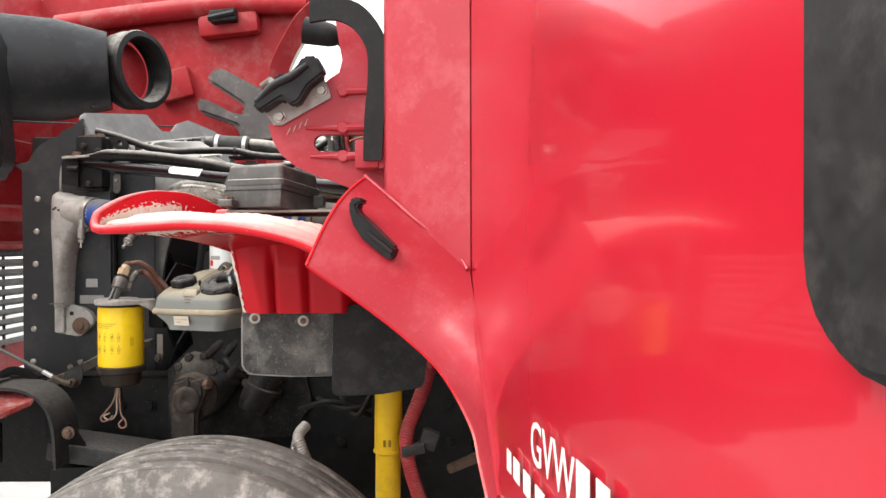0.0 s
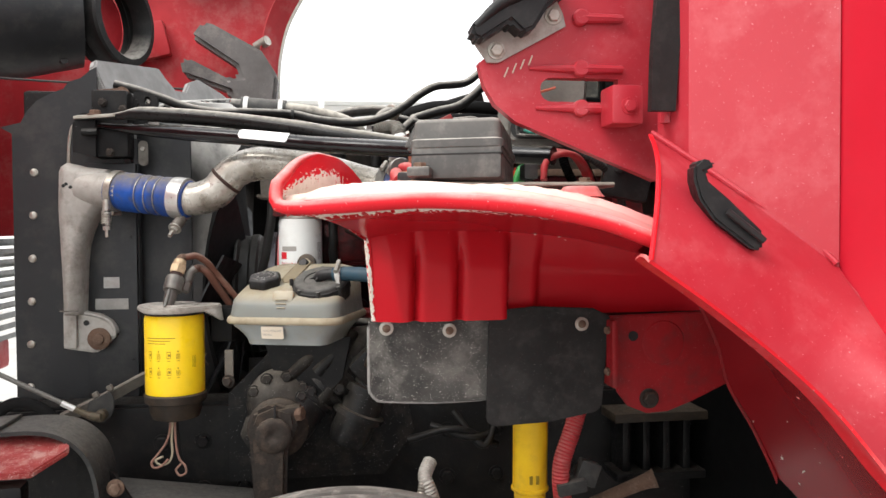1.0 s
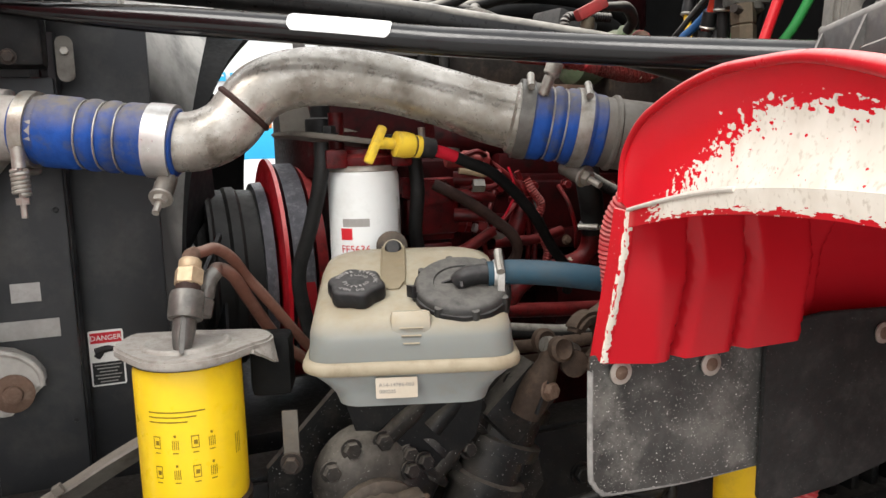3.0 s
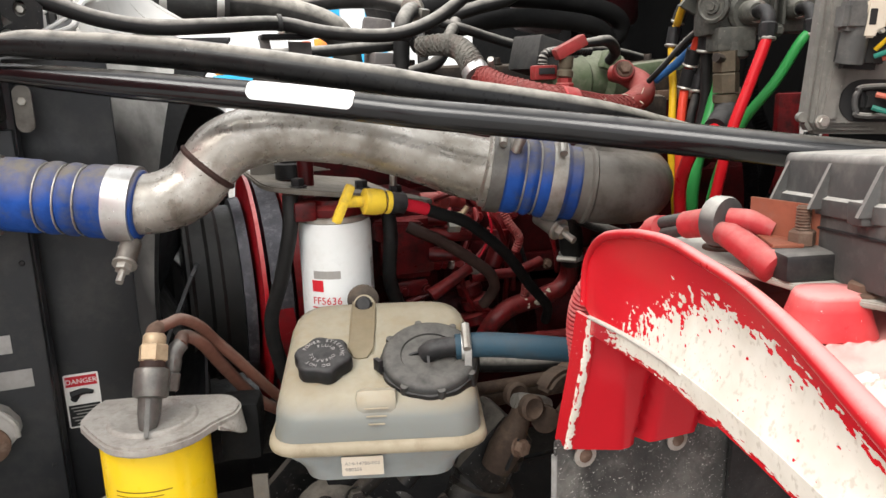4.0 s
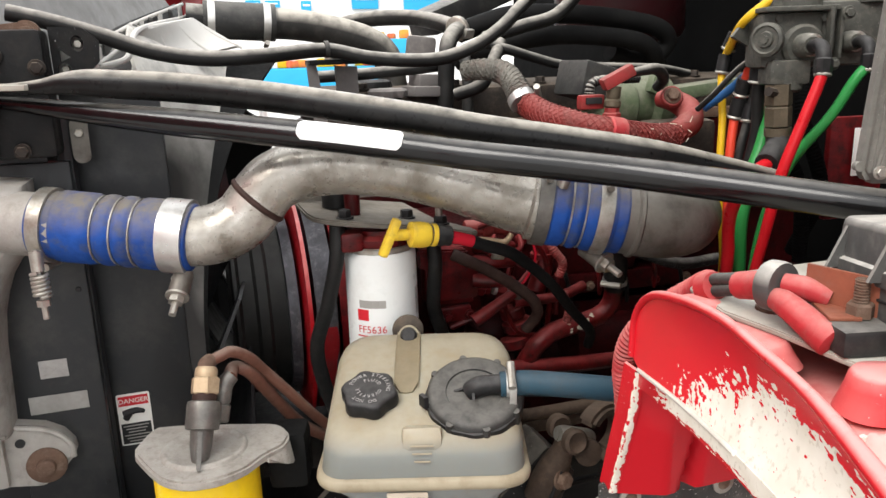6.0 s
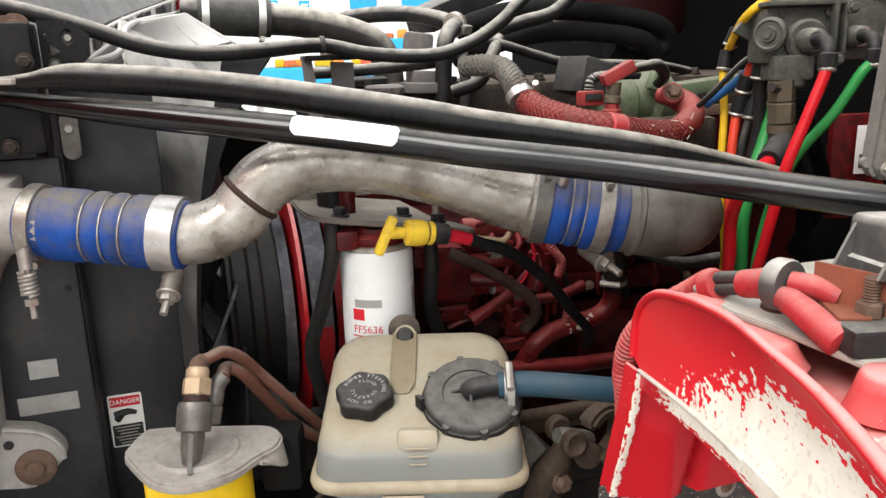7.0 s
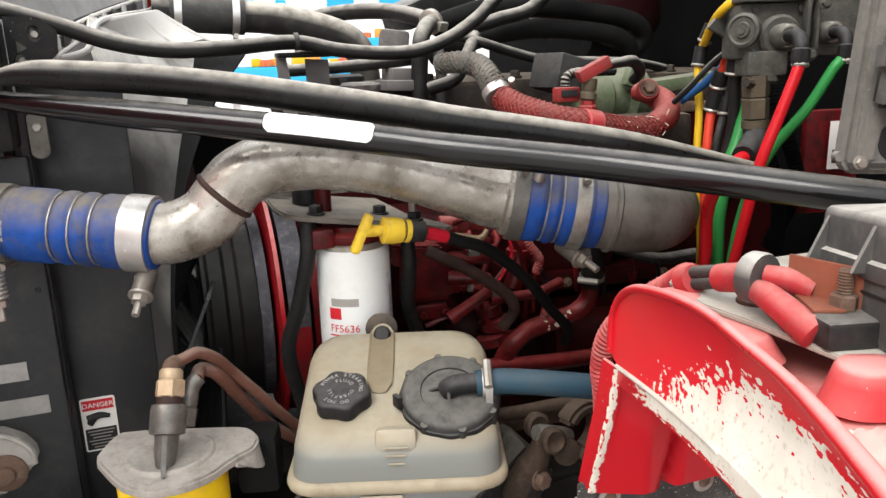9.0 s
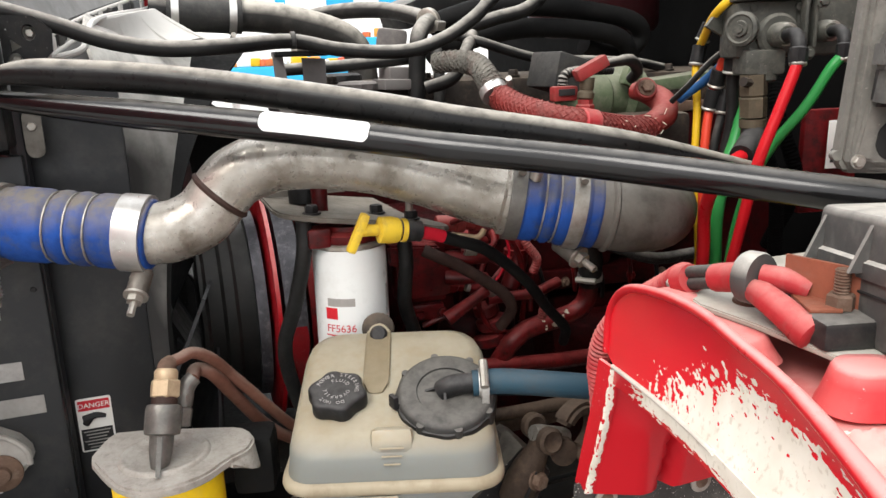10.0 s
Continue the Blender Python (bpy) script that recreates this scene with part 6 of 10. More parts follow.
def reservoir():
    t = thing("power_steering_reservoir", "aged milky plastic power steering reservoir with black caps", "fluid reservoir", rp(0, 0, 1.288))

    def ring(w, d, r, z, db=0.0, tilt=0.0):
        return [rp(a, b + db, z + tilt * b) for a, b in rounded(w, d, r, 6)]
    body = [ring(0.232, 0.205, 0.03, 1.340), ring(0.232, 0.205, 0.03, 1.350), ring(0.229, 0.202, 0.032, 1.366, 0, 0.06), ring(0.228, 0.200, 0.034, 1.384, 0, 0.16), ring(0.223, 0.197, 0.036, 1.400, 0.002, 0.26), ring(0.210, 0.187, 0.038, 1.411, 0.004, 0.31), ring(0.186, 0.168, 0.036, 1.4155, 0.005, 0.33), ring(0.14, 0.13, 0.03, 1.4172, 0.006, 0.33)]
    b = part("upper_shell", loft(body), M["reservoir_plastic"], t, "yellowed milky upper shell", angle=60)
    fl = [ring(0.238, 0.211, 0.032, 1.331), ring(0.244, 0.216, 0.034, 1.333), ring(0.246, 0.218, 0.034, 1.338), ring(0.244, 0.216, 0.034, 1.343), ring(0.238, 0.211, 0.032, 1.346)]
    part("seam_flange", loft(fl), M["reservoir_rim"], t, angle=60)
    tub = [ring(0.228, 0.203, 0.03, 1.335), ring(0.222, 0.198, 0.03, 1.326), ring(0.195, 0.180, 0.03, 1.312), ring(0.178, 0.168, 0.028, 1.300), ring(0.170, 0.160, 0.026, 1.288)]
    part("lower_tub", loft(tub), M["reservoir_tub"], t, "blue-grey lower tub", angle=60)
    # central channel with step marks
    ch = part("channel", box(tuple(rp(0.0, -0.0862, 1.372)), (0.046, 0.020, 0.052), (-17, 0, -18.3), bev=0.008), M["reservoir_plastic"], b)
    for i in range(3):
        part("level_mark", box(tuple(rp(0.0, -0.0968 - 0.0026 * i, 1.381 - 0.008 * i)), (0.026 - 0.004 * i, 0.003, 0.0016), (-22, 0, -18.3), bev=0.0004), M["reservoir_rim"], ch)

    def groove(u, v):
        a, q = -0.014 + 0.028 * v, 0.095 - 0.115 * u
        a *= min(1.0, 0.55 + 4 * min(u, 1 - u)) if min(u, 1 - u) < 0.12 else 1.0
        return rp(-0.020 + a, q, 1.4205 + 0.31 * (q - 0.004) - 0.0015 * math.sin(math.pi * v) + (0.0 if q > -0.01 else 0.002 * (q + 0.01) / 0.02))
    # Nearly flat patch; the recess shows mainly by its painted tone
    part("strap_groove", sheet(groove, 24, 8, 0.002), M["reservoir_stain_shade"], b, "strap groove with stain and shade in its tan")
    for sx in (-1, 1):
        part("groove_edge", tube([rp(-0.020 + sx * 0.0145, 0.09 - 0.105 * k / 6, 1.4195 + 0.31 * (0.086 - 0.105 * k / 6)) for k in range(7)], [0.0006, 0.0016, 0.0016, 0.0016, 0.0014, 0.0010, 0.0004], 8), M["reservoir_stain_shade"], b)
    pl = part("mount_ear", lathe([(0.021, 0), (0.021, 0.012), (0.018, 0.014)], rp(-0.022, 0.112, 1.441), tuple(-RV + V((0, 0, 0.35))), 20), M["dirty_iron"], t, "rusty mounting ear")
    part("mount_post", lathe([(0.0145, 0.0), (0.0150, 0.004), (0.0140, 0.014)], rp(-0.020, 0.098, 1.437), tuple(-RV + V((0, 0, 0.45))), 20), M["reservoir_rim"], pl)
    part("mount_bolt", lathe([(0.0105, 0.012), (0.0110, 0.014), (0.0110, 0.021), (0.008, 0.024)], rp(-0.020, 0.098, 1.437), tuple(-RV + V((0, 0, 0.45))), 20), M["cap_black"], pl)
    # small filler cap with six soft corners
    c1 = rp(-0.062, -0.028, 1.403)
    nrm = (V((0, 0, 0.95)) - RV * 0.31).normalized()
    cap = part("filler_cap", lathe([(0.026, -0.006), (0.026, 0.002), (0.0315, 0.003), (0.0325, 0.006), (0.0320, 0.018), (0.0300, 0.0215), (0.026, 0.0225)], c1, nrm, 60, lobes=6, depth=0.07), M["cap_black"], t, "black filler cap with white writing", angle=50)
    u = RU
    w = nrm.cross(u)

    def arc(text, size, rad, a0, turn):
        bm = bmesh.new()
        for i, chx in enumerate(text):
            if chx == " ":
                continue
            k = i - (len(text) - 1) / 2
            ang = radians(a0 - turn * k)
            x0, y0 = rad * math.cos(ang), rad * math.sin(ang)
            r2 = ang - math.pi / 2 if turn > 0 else ang + math.pi / 2

            def put(a, bb, cc, x0=x0, y0=y0, r2=r2):
                xx, yy = x0 + a * math.cos(r2) - bb * math.sin(r2), y0 + a * math.sin(r2) + bb * math.cos(r2)
                return c1 + nrm * (0.0229 + cc) + u * xx + w * yy
            join(bm, letters(chx, size, put, 0.0004))
        return bm
    part("cap_writing", arc("POWER STEERING", 0.0068, 0.0205, 75, 13.0), M["label_dirty"], cap)
    part("cap_writing", arc(("F", "L", "U", "I", "D"), 0.0066, 0.0115, 75, 20), M["label_dirty"], cap)
    part("cap_writing", arc("OVERFILL", 0.0064, 0.0115, 262, 21), M["label_dirty"], cap)
    part("cap_writing", arc("DO NOT", 0.0064, 0.0205, 258, 13), M["label_dirty"], cap)
    # large ribbed cap with its hose neck
    c2 = rp(0.061, -0.033, 1.405)
    n2 = (V((0, 0, 0.91)) - RV * 0.42).normalized()
    big = part("large_cap", lathe([(0.042, -0.014), (0.053, -0.010), (0.0555, -0.006), (0.0555, 0.012), (0.0525, 0.016), (0.049, 0.0175), (0.0335, 0.0165), (0.0325, 0.0145), (0.012, 0.0145)], c2, n2, 72), M["cap_grey"], t, "large grey-black ribbed cap")
    part("cap_skirt", lathe([(0.0535, -0.024), (0.0570, -0.023), (0.0582, 0.0), (0.0572, 0.008), (0.0550, 0.009)], c2, n2, 96, lobes=12, depth=0.012), M["cap_black"], big, "black notched skirt")
    u2 = RU
    w2 = n2.cross(u2)
    for i in range(8):
        a = radians(45 * i + 12)
        q = c2 + (u2 * math.cos(a) + w2 * math.sin(a)) * 0.0545
        part("cap_lug", tube([q - n2 * 0.008, q + n2 * 0.0145], [0.0055, 0.0045], 10), M["cap_grey"], big)
    part("cap_tab", box(tuple(rp(0.002, -0.048, 1.412)), (0.006, 0.014, 0.014), (0, 0, 10), bev=0.001), M["cap_black"], big)
    nk = part("hose_neck", tube([c2 + n2 * 0.014 - RU * 0.004, c2 + n2 * 0.022 + RU * 0.004, c2 + n2 * 0.026 + RU * 0.020, c2 + n2 * 0.026 + RU * 0.042], [0.0125, 0.0125, 0.0115, 0.0115], 16), M["cap_black"], big)
    for a, b_ in ((0.0, -0.024), (-0.024, 0.0)):
        part("neck_fin", prism([(0, 0), (1, 0), (0, 1)], lambda p, q, a=a, b_=b_: c2 + RU * (a * p) + RV * (b_ * p) + n2 * (0.0145 + 0.010 * q), 0.003), M["cap_black"], nk)
    # paper label on the tub
    o = rp(-0.018, -0.1005, 1.3155)
    nx = RU
    up = (V((0, 0, 1)) - RV * 0.55).normalized()
    up = V((0, 0, 1)) * 0.985 + RV * -0.16
    lab = part("paper_label", prism(rounded(0.046, 0.025, 0.001, 1), lambda a, b: o + nx * a + up * b, 0.0008), M["label_aged"], t, "aged paper part label")
    n3 = nx.cross(up).normalized()
    part("label_writing", letters("A14-14786-003", 0.0062, lambda a, b, c: o + nx * a + up * (b + 0.002) + n3 * (c + 0.0012), 0.0003), M["ink_faint"], lab)
    part("label_writing", letters("080205", 0.0062, lambda a, b, c: o + nx * (a - 0.010) + up * (b - 0.006) + n3 * (c + 0.0012), 0.0003), M["ink_faint"], lab)
    return t, c2, n2


_, RC2, RN2 = reservoir()
rh = thing("return_hose", "dusty dark blue return hose with a steel clamp", "hose", (-0.5, 2.02, 1.40))
p0 = RC2 + RN2 * 0.026 + RU * 0.030
part("hose", tube([p0, p0 + RU * 0.035 + V((0, 0, 0.001)), p0 + RU * 0.09 + V((0, -0.002, -0.004)), p0 + RU * 0.15 + V((0.01, 0.01, -0.018)), p0 + RU * 0.20 + V((0.03, 0.05, -0.04)), p0 + RU * 0.24 + V((0.06, 0.12, -0.07))], 0.0145, 18), M["blue_hose"], rh)
cl = clamp_band(p0 + RU * 0.012, RU, 0.0150, 0.011, rh, screw=(0, -0.6, 0.7))
part("clamp_tail", box(tuple(p0 + RU * 0.012 + V((-0.004, -0.017, -0.010))), (0.008, 0.0015, 0.028), (12, 0, -18), bev=0.0005), M["steel"], cl)
rb = thing("reservoir_bracket", "rusty steel bracket under the reservoir", "bracket", (-0.62, 2.25, 1.10))
part("bracket", prism([(-0.10, 1.29), (0.10, 1.29), (0.08, 1.20), (-0.02, 1.10), (-0.06, 1.16)], lambda a, b: rp(a, 0.05, b), 0.012), M["greasy_black"], rb)
part("strap", box(tuple(rp(-0.15, -0.02, 1.235)), (0.019, 0.004, 0.062), (0, 0, -18), bev=0.001), M["plate_metal"], rb, "dull steel strap")
part("strap_bolt", hexbolt(rp(-0.15, -0.024, 1.20), tuple(-RV), 0.010, 0.009, washer=0.014), M["dirty_iron"], rb)

# ---- yellow fuel filter ----
def fuel_filter():
    cx, cy = -0.894, 2.203
    t = thing("fuel_filter", "yellow spin-on fuel filter under an aluminium head", "filter", (cx, cy, 1.12))
    can = part("canister", lathe([(0.057, 1.176), (0.0595, 1.182), (0.060, 1.19), (0.060, 1.338), (0.058, 1.344), (0.05, 1.346)], (cx, cy, 0), (0, 0, 1), 48), M["yellow_paint"], t, "yellow filter canister")
    part("bowl", lathe([(0.030, 1.122), (0.048, 1.128), (0.052, 1.140), (0.054, 1.160), (0.0625, 1.163), (0.0635, 1.178), (0.060, 1.181)], (cx, cy, 0), (0, 0, 1), 32), M["brown_grease"], t, "dirty brown-black drain bowl")
    part("seal_ring", lathe([(0.0555, 1.343), (0.0585, 1.345), (0.0585, 1.350), (0.055, 1.351)], (cx, cy, 0), (0, 0, 1), 36), M["ink_hole_black"], t)

    # printed pictograms and lines of unreadable small print
    def on(ang, z, out=0.0604):
        a = radians(ang)
        return V((cx + out * math.sin(a), cy - out * math.cos(a), z))
    def strip(a0, a1, z0, z1, name="print_mark"):
        bm = bmesh.new()
        n = max(1, int((a1 - a0) / 4))
        low = [bm.verts.new(on(a0 + (a1 - a0) * k / n, z0)) for k in range(n + 1)]
        top = [bm.verts.new(on(a0 + (a1 - a0) * k / n, z1)) for k in range(n + 1)]
        for k in range(n):
            bm.faces.new((low[k], low[k + 1], top[k + 1], top[k]))
        return part(name, bm, M["ink_brown"], can)
    for k in range(3):
        strip(-48, 12 - 9 * k, 1.2995 - 0.0055 * k, 1.3010 - 0.0055 * k, "print_line")
    for row, z in enumerate((1.266, 1.232)):
        for ang in (-40, -20, 0, 17):
            if ang in (-40, 0):                       # a square picture frame with a filled middle
                for a0, a1, b0, b1 in ((-4, 4, 0.006, 0.0072), (-4, 4, -0.0072, -0.006), (-4, -3.2, -0.006, 0.006), (3.2, 4, -0.006, 0.006), (-1.5, 2.5, -0.003, 0.002)):
                    strip(ang + a0, ang + a1, z + b0, z + b1)
            else:                                     # a dot over short upright strokes
                strip(ang - 1.2, ang + 1.2, z + 0.006, z + 0.009)
                for q in (-3, -1, 1, 3):
                    strip(ang + q - 0.4, ang + q + 0.4, z - 0.008, z + 0.003)
            strip(ang - 3, ang + 3, z - 0.0125, z - 0.0112)
    for k in range(3):
        strip(46 + 3.2 * k, 47 + 3.2 * k, 1.238, 1.262)

    # cast head: a winged plate with a raised hub
    wing = [(-0.081, 0.018), (-0.066, 0.060), (-0.052, 0.076), (0.074, 0.034), (0.092, 0.022), (0.099, -0.006), (0.090, -0.030), (0.066, -0.045), (0.042, -0.070), (0.012, -0.082), (-0.020, -0.080), (-0.046, -0.062), (-0.062, -0.030)]
    wing = [q for a, b in zip(wing, wing[1:] + wing[:1]) for q in ((0.8 * a[0] + 0.2 * b[0], 0.8 * a[1] + 0.2 * b[1]), (0.2 * a[0] + 0.8 * b[0], 0.2 * a[1] + 0.8 * b[1]))]
    h = part("head", prism(wing, lambda a, b: V((cx + a, cy + b, 1.351)), 0.012, bev=0.003), M["head_aluminium"], t, "cast aluminium filter head", angle=60)
    part("hub", lathe([(0.050, 1.3622), (0.0485, 1.3650), (0.0460, 1.3672), (0.0430, 1.3668), (0.0400, 1.3648), (0.020, 1.3655), (0.004, 1.3660)], (cx, cy - 0.008, 0), (0, 0, 1), 48), M["head_aluminium"], h, angle=60)
    part("wing_skirt", sheet(lambda u, v: curve_at([(cx + 0.090, cy + 0.022, 1.356), (cx + 0.0975, cy - 0.006, 1.356), (cx + 0.089, cy - 0.029, 1.356), (cx + 0.066, cy - 0.044, 1.356)], u) + V((0.004 * v, -0.003 * v, -0.026 * v * math.sin(math.pi * min(1, 0.25 + u * 0.75)))), 16, 3, 0.004), M["head_aluminium"], h)
    part("gasket", lathe([(0.056, 1.346), (0.0615, 1.347), (0.0615, 1.3505), (0.056, 1.351)], (cx, cy, 0), (0, 0, 1), 40), M["ink_hole_black"], h)
    part("bracket_arm", box((cx + 0.10, cy + 0.03, 1.318), (0.05, 0.05, 0.075), (0, 0, -15), bev=0.01), M["shaded_rubber"], t)
    # stacked fittings
    d = V((0.17, 0.44, 0.88)).normalized()
    b0 = V((cx - 0.006, cy - 0.036, 1.362))
    f = part("cone", lathe([(0.0085, -0.002), (0.0105, 0.006), (0.0125, 0.018), (0.0130, 0.036)], b0, d, 20), M["gun_metal"], h)
    part("fin", prism([(-0.006, 0.0), (0.024, 0.001), (0.012, 0.014), (0.0, 0.034), (-0.016, 0.040)], lambda a, b: b0 + V((0.001 + 0.17 * b, -a - 0.004, b + 0.002)), 0.005, bev=0.001), M["gun_metal"], f)
    part("coupling", lathe([(0.0150, 0.035), (0.0185, 0.036), (0.0192, 0.039), (0.0192, 0.063), (0.0180, 0.067), (0.0150, 0.068)], b0, d, 32), M["gun_metal"], h, "grey steel coupling")
    part("thread", lathe([(0.0125, 0.066), (0.0138, 0.067), (0.0138, 0.076)], b0, d, 16), M["brown_dark"], h)
    part("brass_nut", lathe([(0.0140, 0.075), (0.0165, 0.077), (0.0165, 0.093), (0.0145, 0.095)], b0, d, 6), M["pale_brass"], h, "brass hose nut")
    part("brass_collar", lathe([(0.0120, 0.094), (0.0128, 0.096), (0.0128, 0.104), (0.0105, 0.107)], b0, d, 18), M["pale_brass"], h)
    part("elbow", tube([b0 + d * 0.102, b0 + d * 0.110, b0 + d * 0.114 + V((0.006, 0.004, 0.000))], [0.0100, 0.0098, 0.0080], 14), M["rust"], h)
    part("side_block", lathe([(0.0105, 0.0), (0.0125, 0.002), (0.0125, 0.020), (0.0100, 0.022), (0.0115, 0.024), (0.0115, 0.036)], b0 + V((0.024, 0.036, 0.028)), (0.25, 0.35, 0.9), 8), M["gun_metal"], h)
    part("side_elbow", tube([b0 + V((0.032, 0.046, 0.056)), b0 + V((0.037, 0.052, 0.068)), b0 + V((0.046, 0.056, 0.076))], [0.0100, 0.0100, 0.0092], 12), M["gun_metal"], h)
    return b0, d


FB, FD = fuel_filter()
for k, (pts, r) in enumerate((
    ([FB + FD * 0.112, (-0.866, 2.224, 1.463), (-0.852, 2.232, 1.464), (-0.833, 2.245, 1.449), (-0.815, 2.265, 1.421), (-0.793, 2.272, 1.392), (-0.736, 2.300, 1.314), (-0.69, 2.34, 1.27)], 0.0070),
    ([FB + V((0.043, 0.056, 0.073)), (-0.851, 2.245, 1.438), (-0.834, 2.250, 1.428), (-0.812, 2.272, 1.389), (-0.775, 2.300, 1.327), (-0.740, 2.310, 1.294), (-0.69, 2.36, 1.25)], 0.0080))):
    solo("fuel_hose", tube(pts, r, 14, 8), M["brown_hose"], "rust-brown fuel hose behind the yellow filter", "hose", "fuel hoses")

wires = thing("drain_wires", "loose tangled brown wires under the filter bowl", "wire", (-0.888, 2.19, 1.02))
for k, (pts, mt) in enumerate((
    ([(-0.902, 2.19, 1.124), (-0.905, 2.185, 1.095), (-0.912, 2.18, 1.075), (-0.926, 2.175, 1.056), (-0.938, 2.172, 1.040), (-0.932, 2.17, 1.030), (-0.918, 2.17, 1.033), (-0.905, 2.172, 1.046)], "wire_brown"),
    ([(-0.898, 2.19, 1.124), (-0.900, 2.185, 1.085), (-0.898, 2.18, 1.055), (-0.905, 2.176, 1.038), (-0.920, 2.174, 1.034), (-0.930, 2.173, 1.044), (-0.915, 2.174, 1.052)], "reservoir_rim"),
    ([(-0.894, 2.19, 1.124), (-0.892, 2.185, 1.080), (-0.885, 2.18, 1.045), (-0.872, 2.175, 1.030), (-0.870, 2.172, 1.016), (-0.882, 2.172, 1.011), (-0.890, 2.174, 1.022), (-0.880, 2.175, 1.034)], "wire_brown"),
    ([(-0.890, 2.19, 1.124), (-0.884, 2.185, 1.075), (-0.880, 2.18, 1.052), (-0.876, 2.18, 1.040)], "shaded_rubber"))):
    part("wire", tube(pts, 0.0024, 6), M[mt], wires)


# ---- white engine fuel filter, its red head, mounting plate and dipstick ----
def engine_filter():
    cx, cy = -0.638, 2.347
    t = thing("engine_fuel_filter", "white spin-on fuel filter with red print under a red head", "filter", (cx, cy, 1.34))
    can = part("canister", lathe([(0.046, 1.345), (0.0495, 1.352), (0.0500, 1.36), (0.0500, 1.536), (0.0485, 1.5415), (0.0475, 1.5435), (0.043, 1.545)], (cx, cy, 0), (0, 0, 1), 48), M["white_paint"], t, "white filter canister")
    part("rim", lathe([(0.0455, 1.543), (0.0485, 1.545), (0.0485, 1.550), (0.046, 1.552)], (cx, cy, 0), (0, 0, 1), 40), M["zinc"], t)

    def on(ang, z, out=0.0503):
        a = radians(ang)
        return V((cx + out * math.sin(a), cy - out * math.cos(a), z))

    def bar(a0, a1, z0, z1, m, name="print_bar"):
        n = 4
        bm = bmesh.new()
        for k in range(n):
            b0, b1 = a0 + (a1 - a0) * k / n, a0 + (a1 - a0) * (k + 1) / n
            vs = [bm.verts.new(on(b, z)) for b, z in ((b0, z0), (b1, z0), (b1, z1), (b0, z1))]
            bm.faces.new(vs)
        return part(name, bm, M[m], can)
    bar(-52, -8, 1.470, 1.481, "ink_faint")
    bar(-56, -36, 1.452, 1.468, "ink_red")
    bar(-58, -8, 1.4285, 1.4305, "ink_red")
    bar(-58, -8, 1.4225, 1.4240, "ink_red")
    part("part_number", letters("FF5636", 0.0145, lambda a, b, c: on(-32 + math.degrees(a / 0.05), 1.4345 + b, 0.0503 + c), 0.0003), M["ink_red"], can)
    for k in range(7):
        bar(52 + 2.6 * k, 53.4 + 2.6 * k, 1.450, 1.490, "ink_faint")
    hd = part("head", lathe([(0.044, 1.551), (0.047, 1.556), (0.047, 1.563), (0.038, 1.568), (0.038, 1.574)], (cx, cy, 0), (0, 0, 1), 32), M["red_engine"], t, "red painted filter head")
    for x, y in ((-0.045, -0.02), (0.045, -0.025)):
        part("head_boss", box((cx + x, cy + y, 1.562), (0.030, 0.035, 0.026), bev=0.005), M["red_engine"], hd)
    # flat mounting plate above
    pl = [(-0.742, 2.49), (-0.738, 2.345), (-0.733, 2.318), (-0.718, 2.302), (-0.690, 2.294), (-0.58, 2.286), (-0.532, 2.262), (-0.520, 2.272), (-0.522, 2.292), (-0.555, 2.345), (-0.565, 2.49)]
    p = part("mounting_plate", prism(pl, lambda a, b: V((a, b, 1.578 - (a + 0.62) * 0.14)), 0.007, bev=0.002), M["plate_metal"], t, "dusty steel mounting plate")
    for x, y, m in ((-0.690, 2.318, "cap_black"), (-0.598, 2.345, "cap_black"), (-0.560, 2.310, "cap_black")):
        part("plate_bolt", hexbolt((x, y, 1.585 - (x + 0.62) * 0.14), (0, 0, 1), 0.009, 0.010, washer=0.012), M[m], p)
    part("plate_stud", tube([(-0.562, 2.310, 1.57), (-0.562, 2.310, 1.602)], 0.0050, 10), M["zinc"], p)
    pr = part("primer_pump", lathe([(0.022, 0), (0.022, 0.02), (0.014, 0.022), (0.014, 0.04)], (-0.685, 2.395, 1.598), (0, 0, 1), 20), M["cap_black"], p)
    part("primer_stem", tube([(-0.672, 2.355, 1.575), (-0.672, 2.355, 1.625)], 0.011, 12), M["red_engine"], p)
    part("back_bracket", prism([(-0.735, 1.60), (-0.738, 1.66), (-0.70, 1.665), (-0.69, 1.62), (-0.62, 1.60)], lambda a, b: V((a, 2.44, b)), 0.006), M["dull_aluminium"], p)
    return t


engine_filter()
dp = thing("dipstick", "yellow T-handled dipstick in a black tube", "dipstick", (-0.60, 2.25, 1.55))
part("handle_bar", box((-0.648, 2.245, 1.580), (0.012, 0.014, 0.052), (0, 25.6, 0), bev=0.0045), M["yellow_plastic"], dp, "yellow plastic T handle")
part("handle_stem", tube([(-0.646, 2.246, 1.583), (-0.618, 2.25, 1.580)], [0.008, 0.007], 12), M["yellow_plastic"], dp)
part("handle_body", lathe([(0.010, 0), (0.0165, 0.002), (0.0170, 0.016), (0.0155, 0.026), (0.011, 0.030)], (-0.622, 2.25, 1.5805), (1, 0.05, -0.12), 20), M["yellow_plastic"], dp)
part("collar", lathe([(0.0125, 0), (0.0140, 0.003), (0.0130, 0.010), (0.0145, 0.014), (0.0130, 0.022), (0.0135, 0.028), (0.010, 0.030)], (-0.594, 2.252, 1.577), (1, 0.05, -0.16), 18), M["cap_black"], dp)
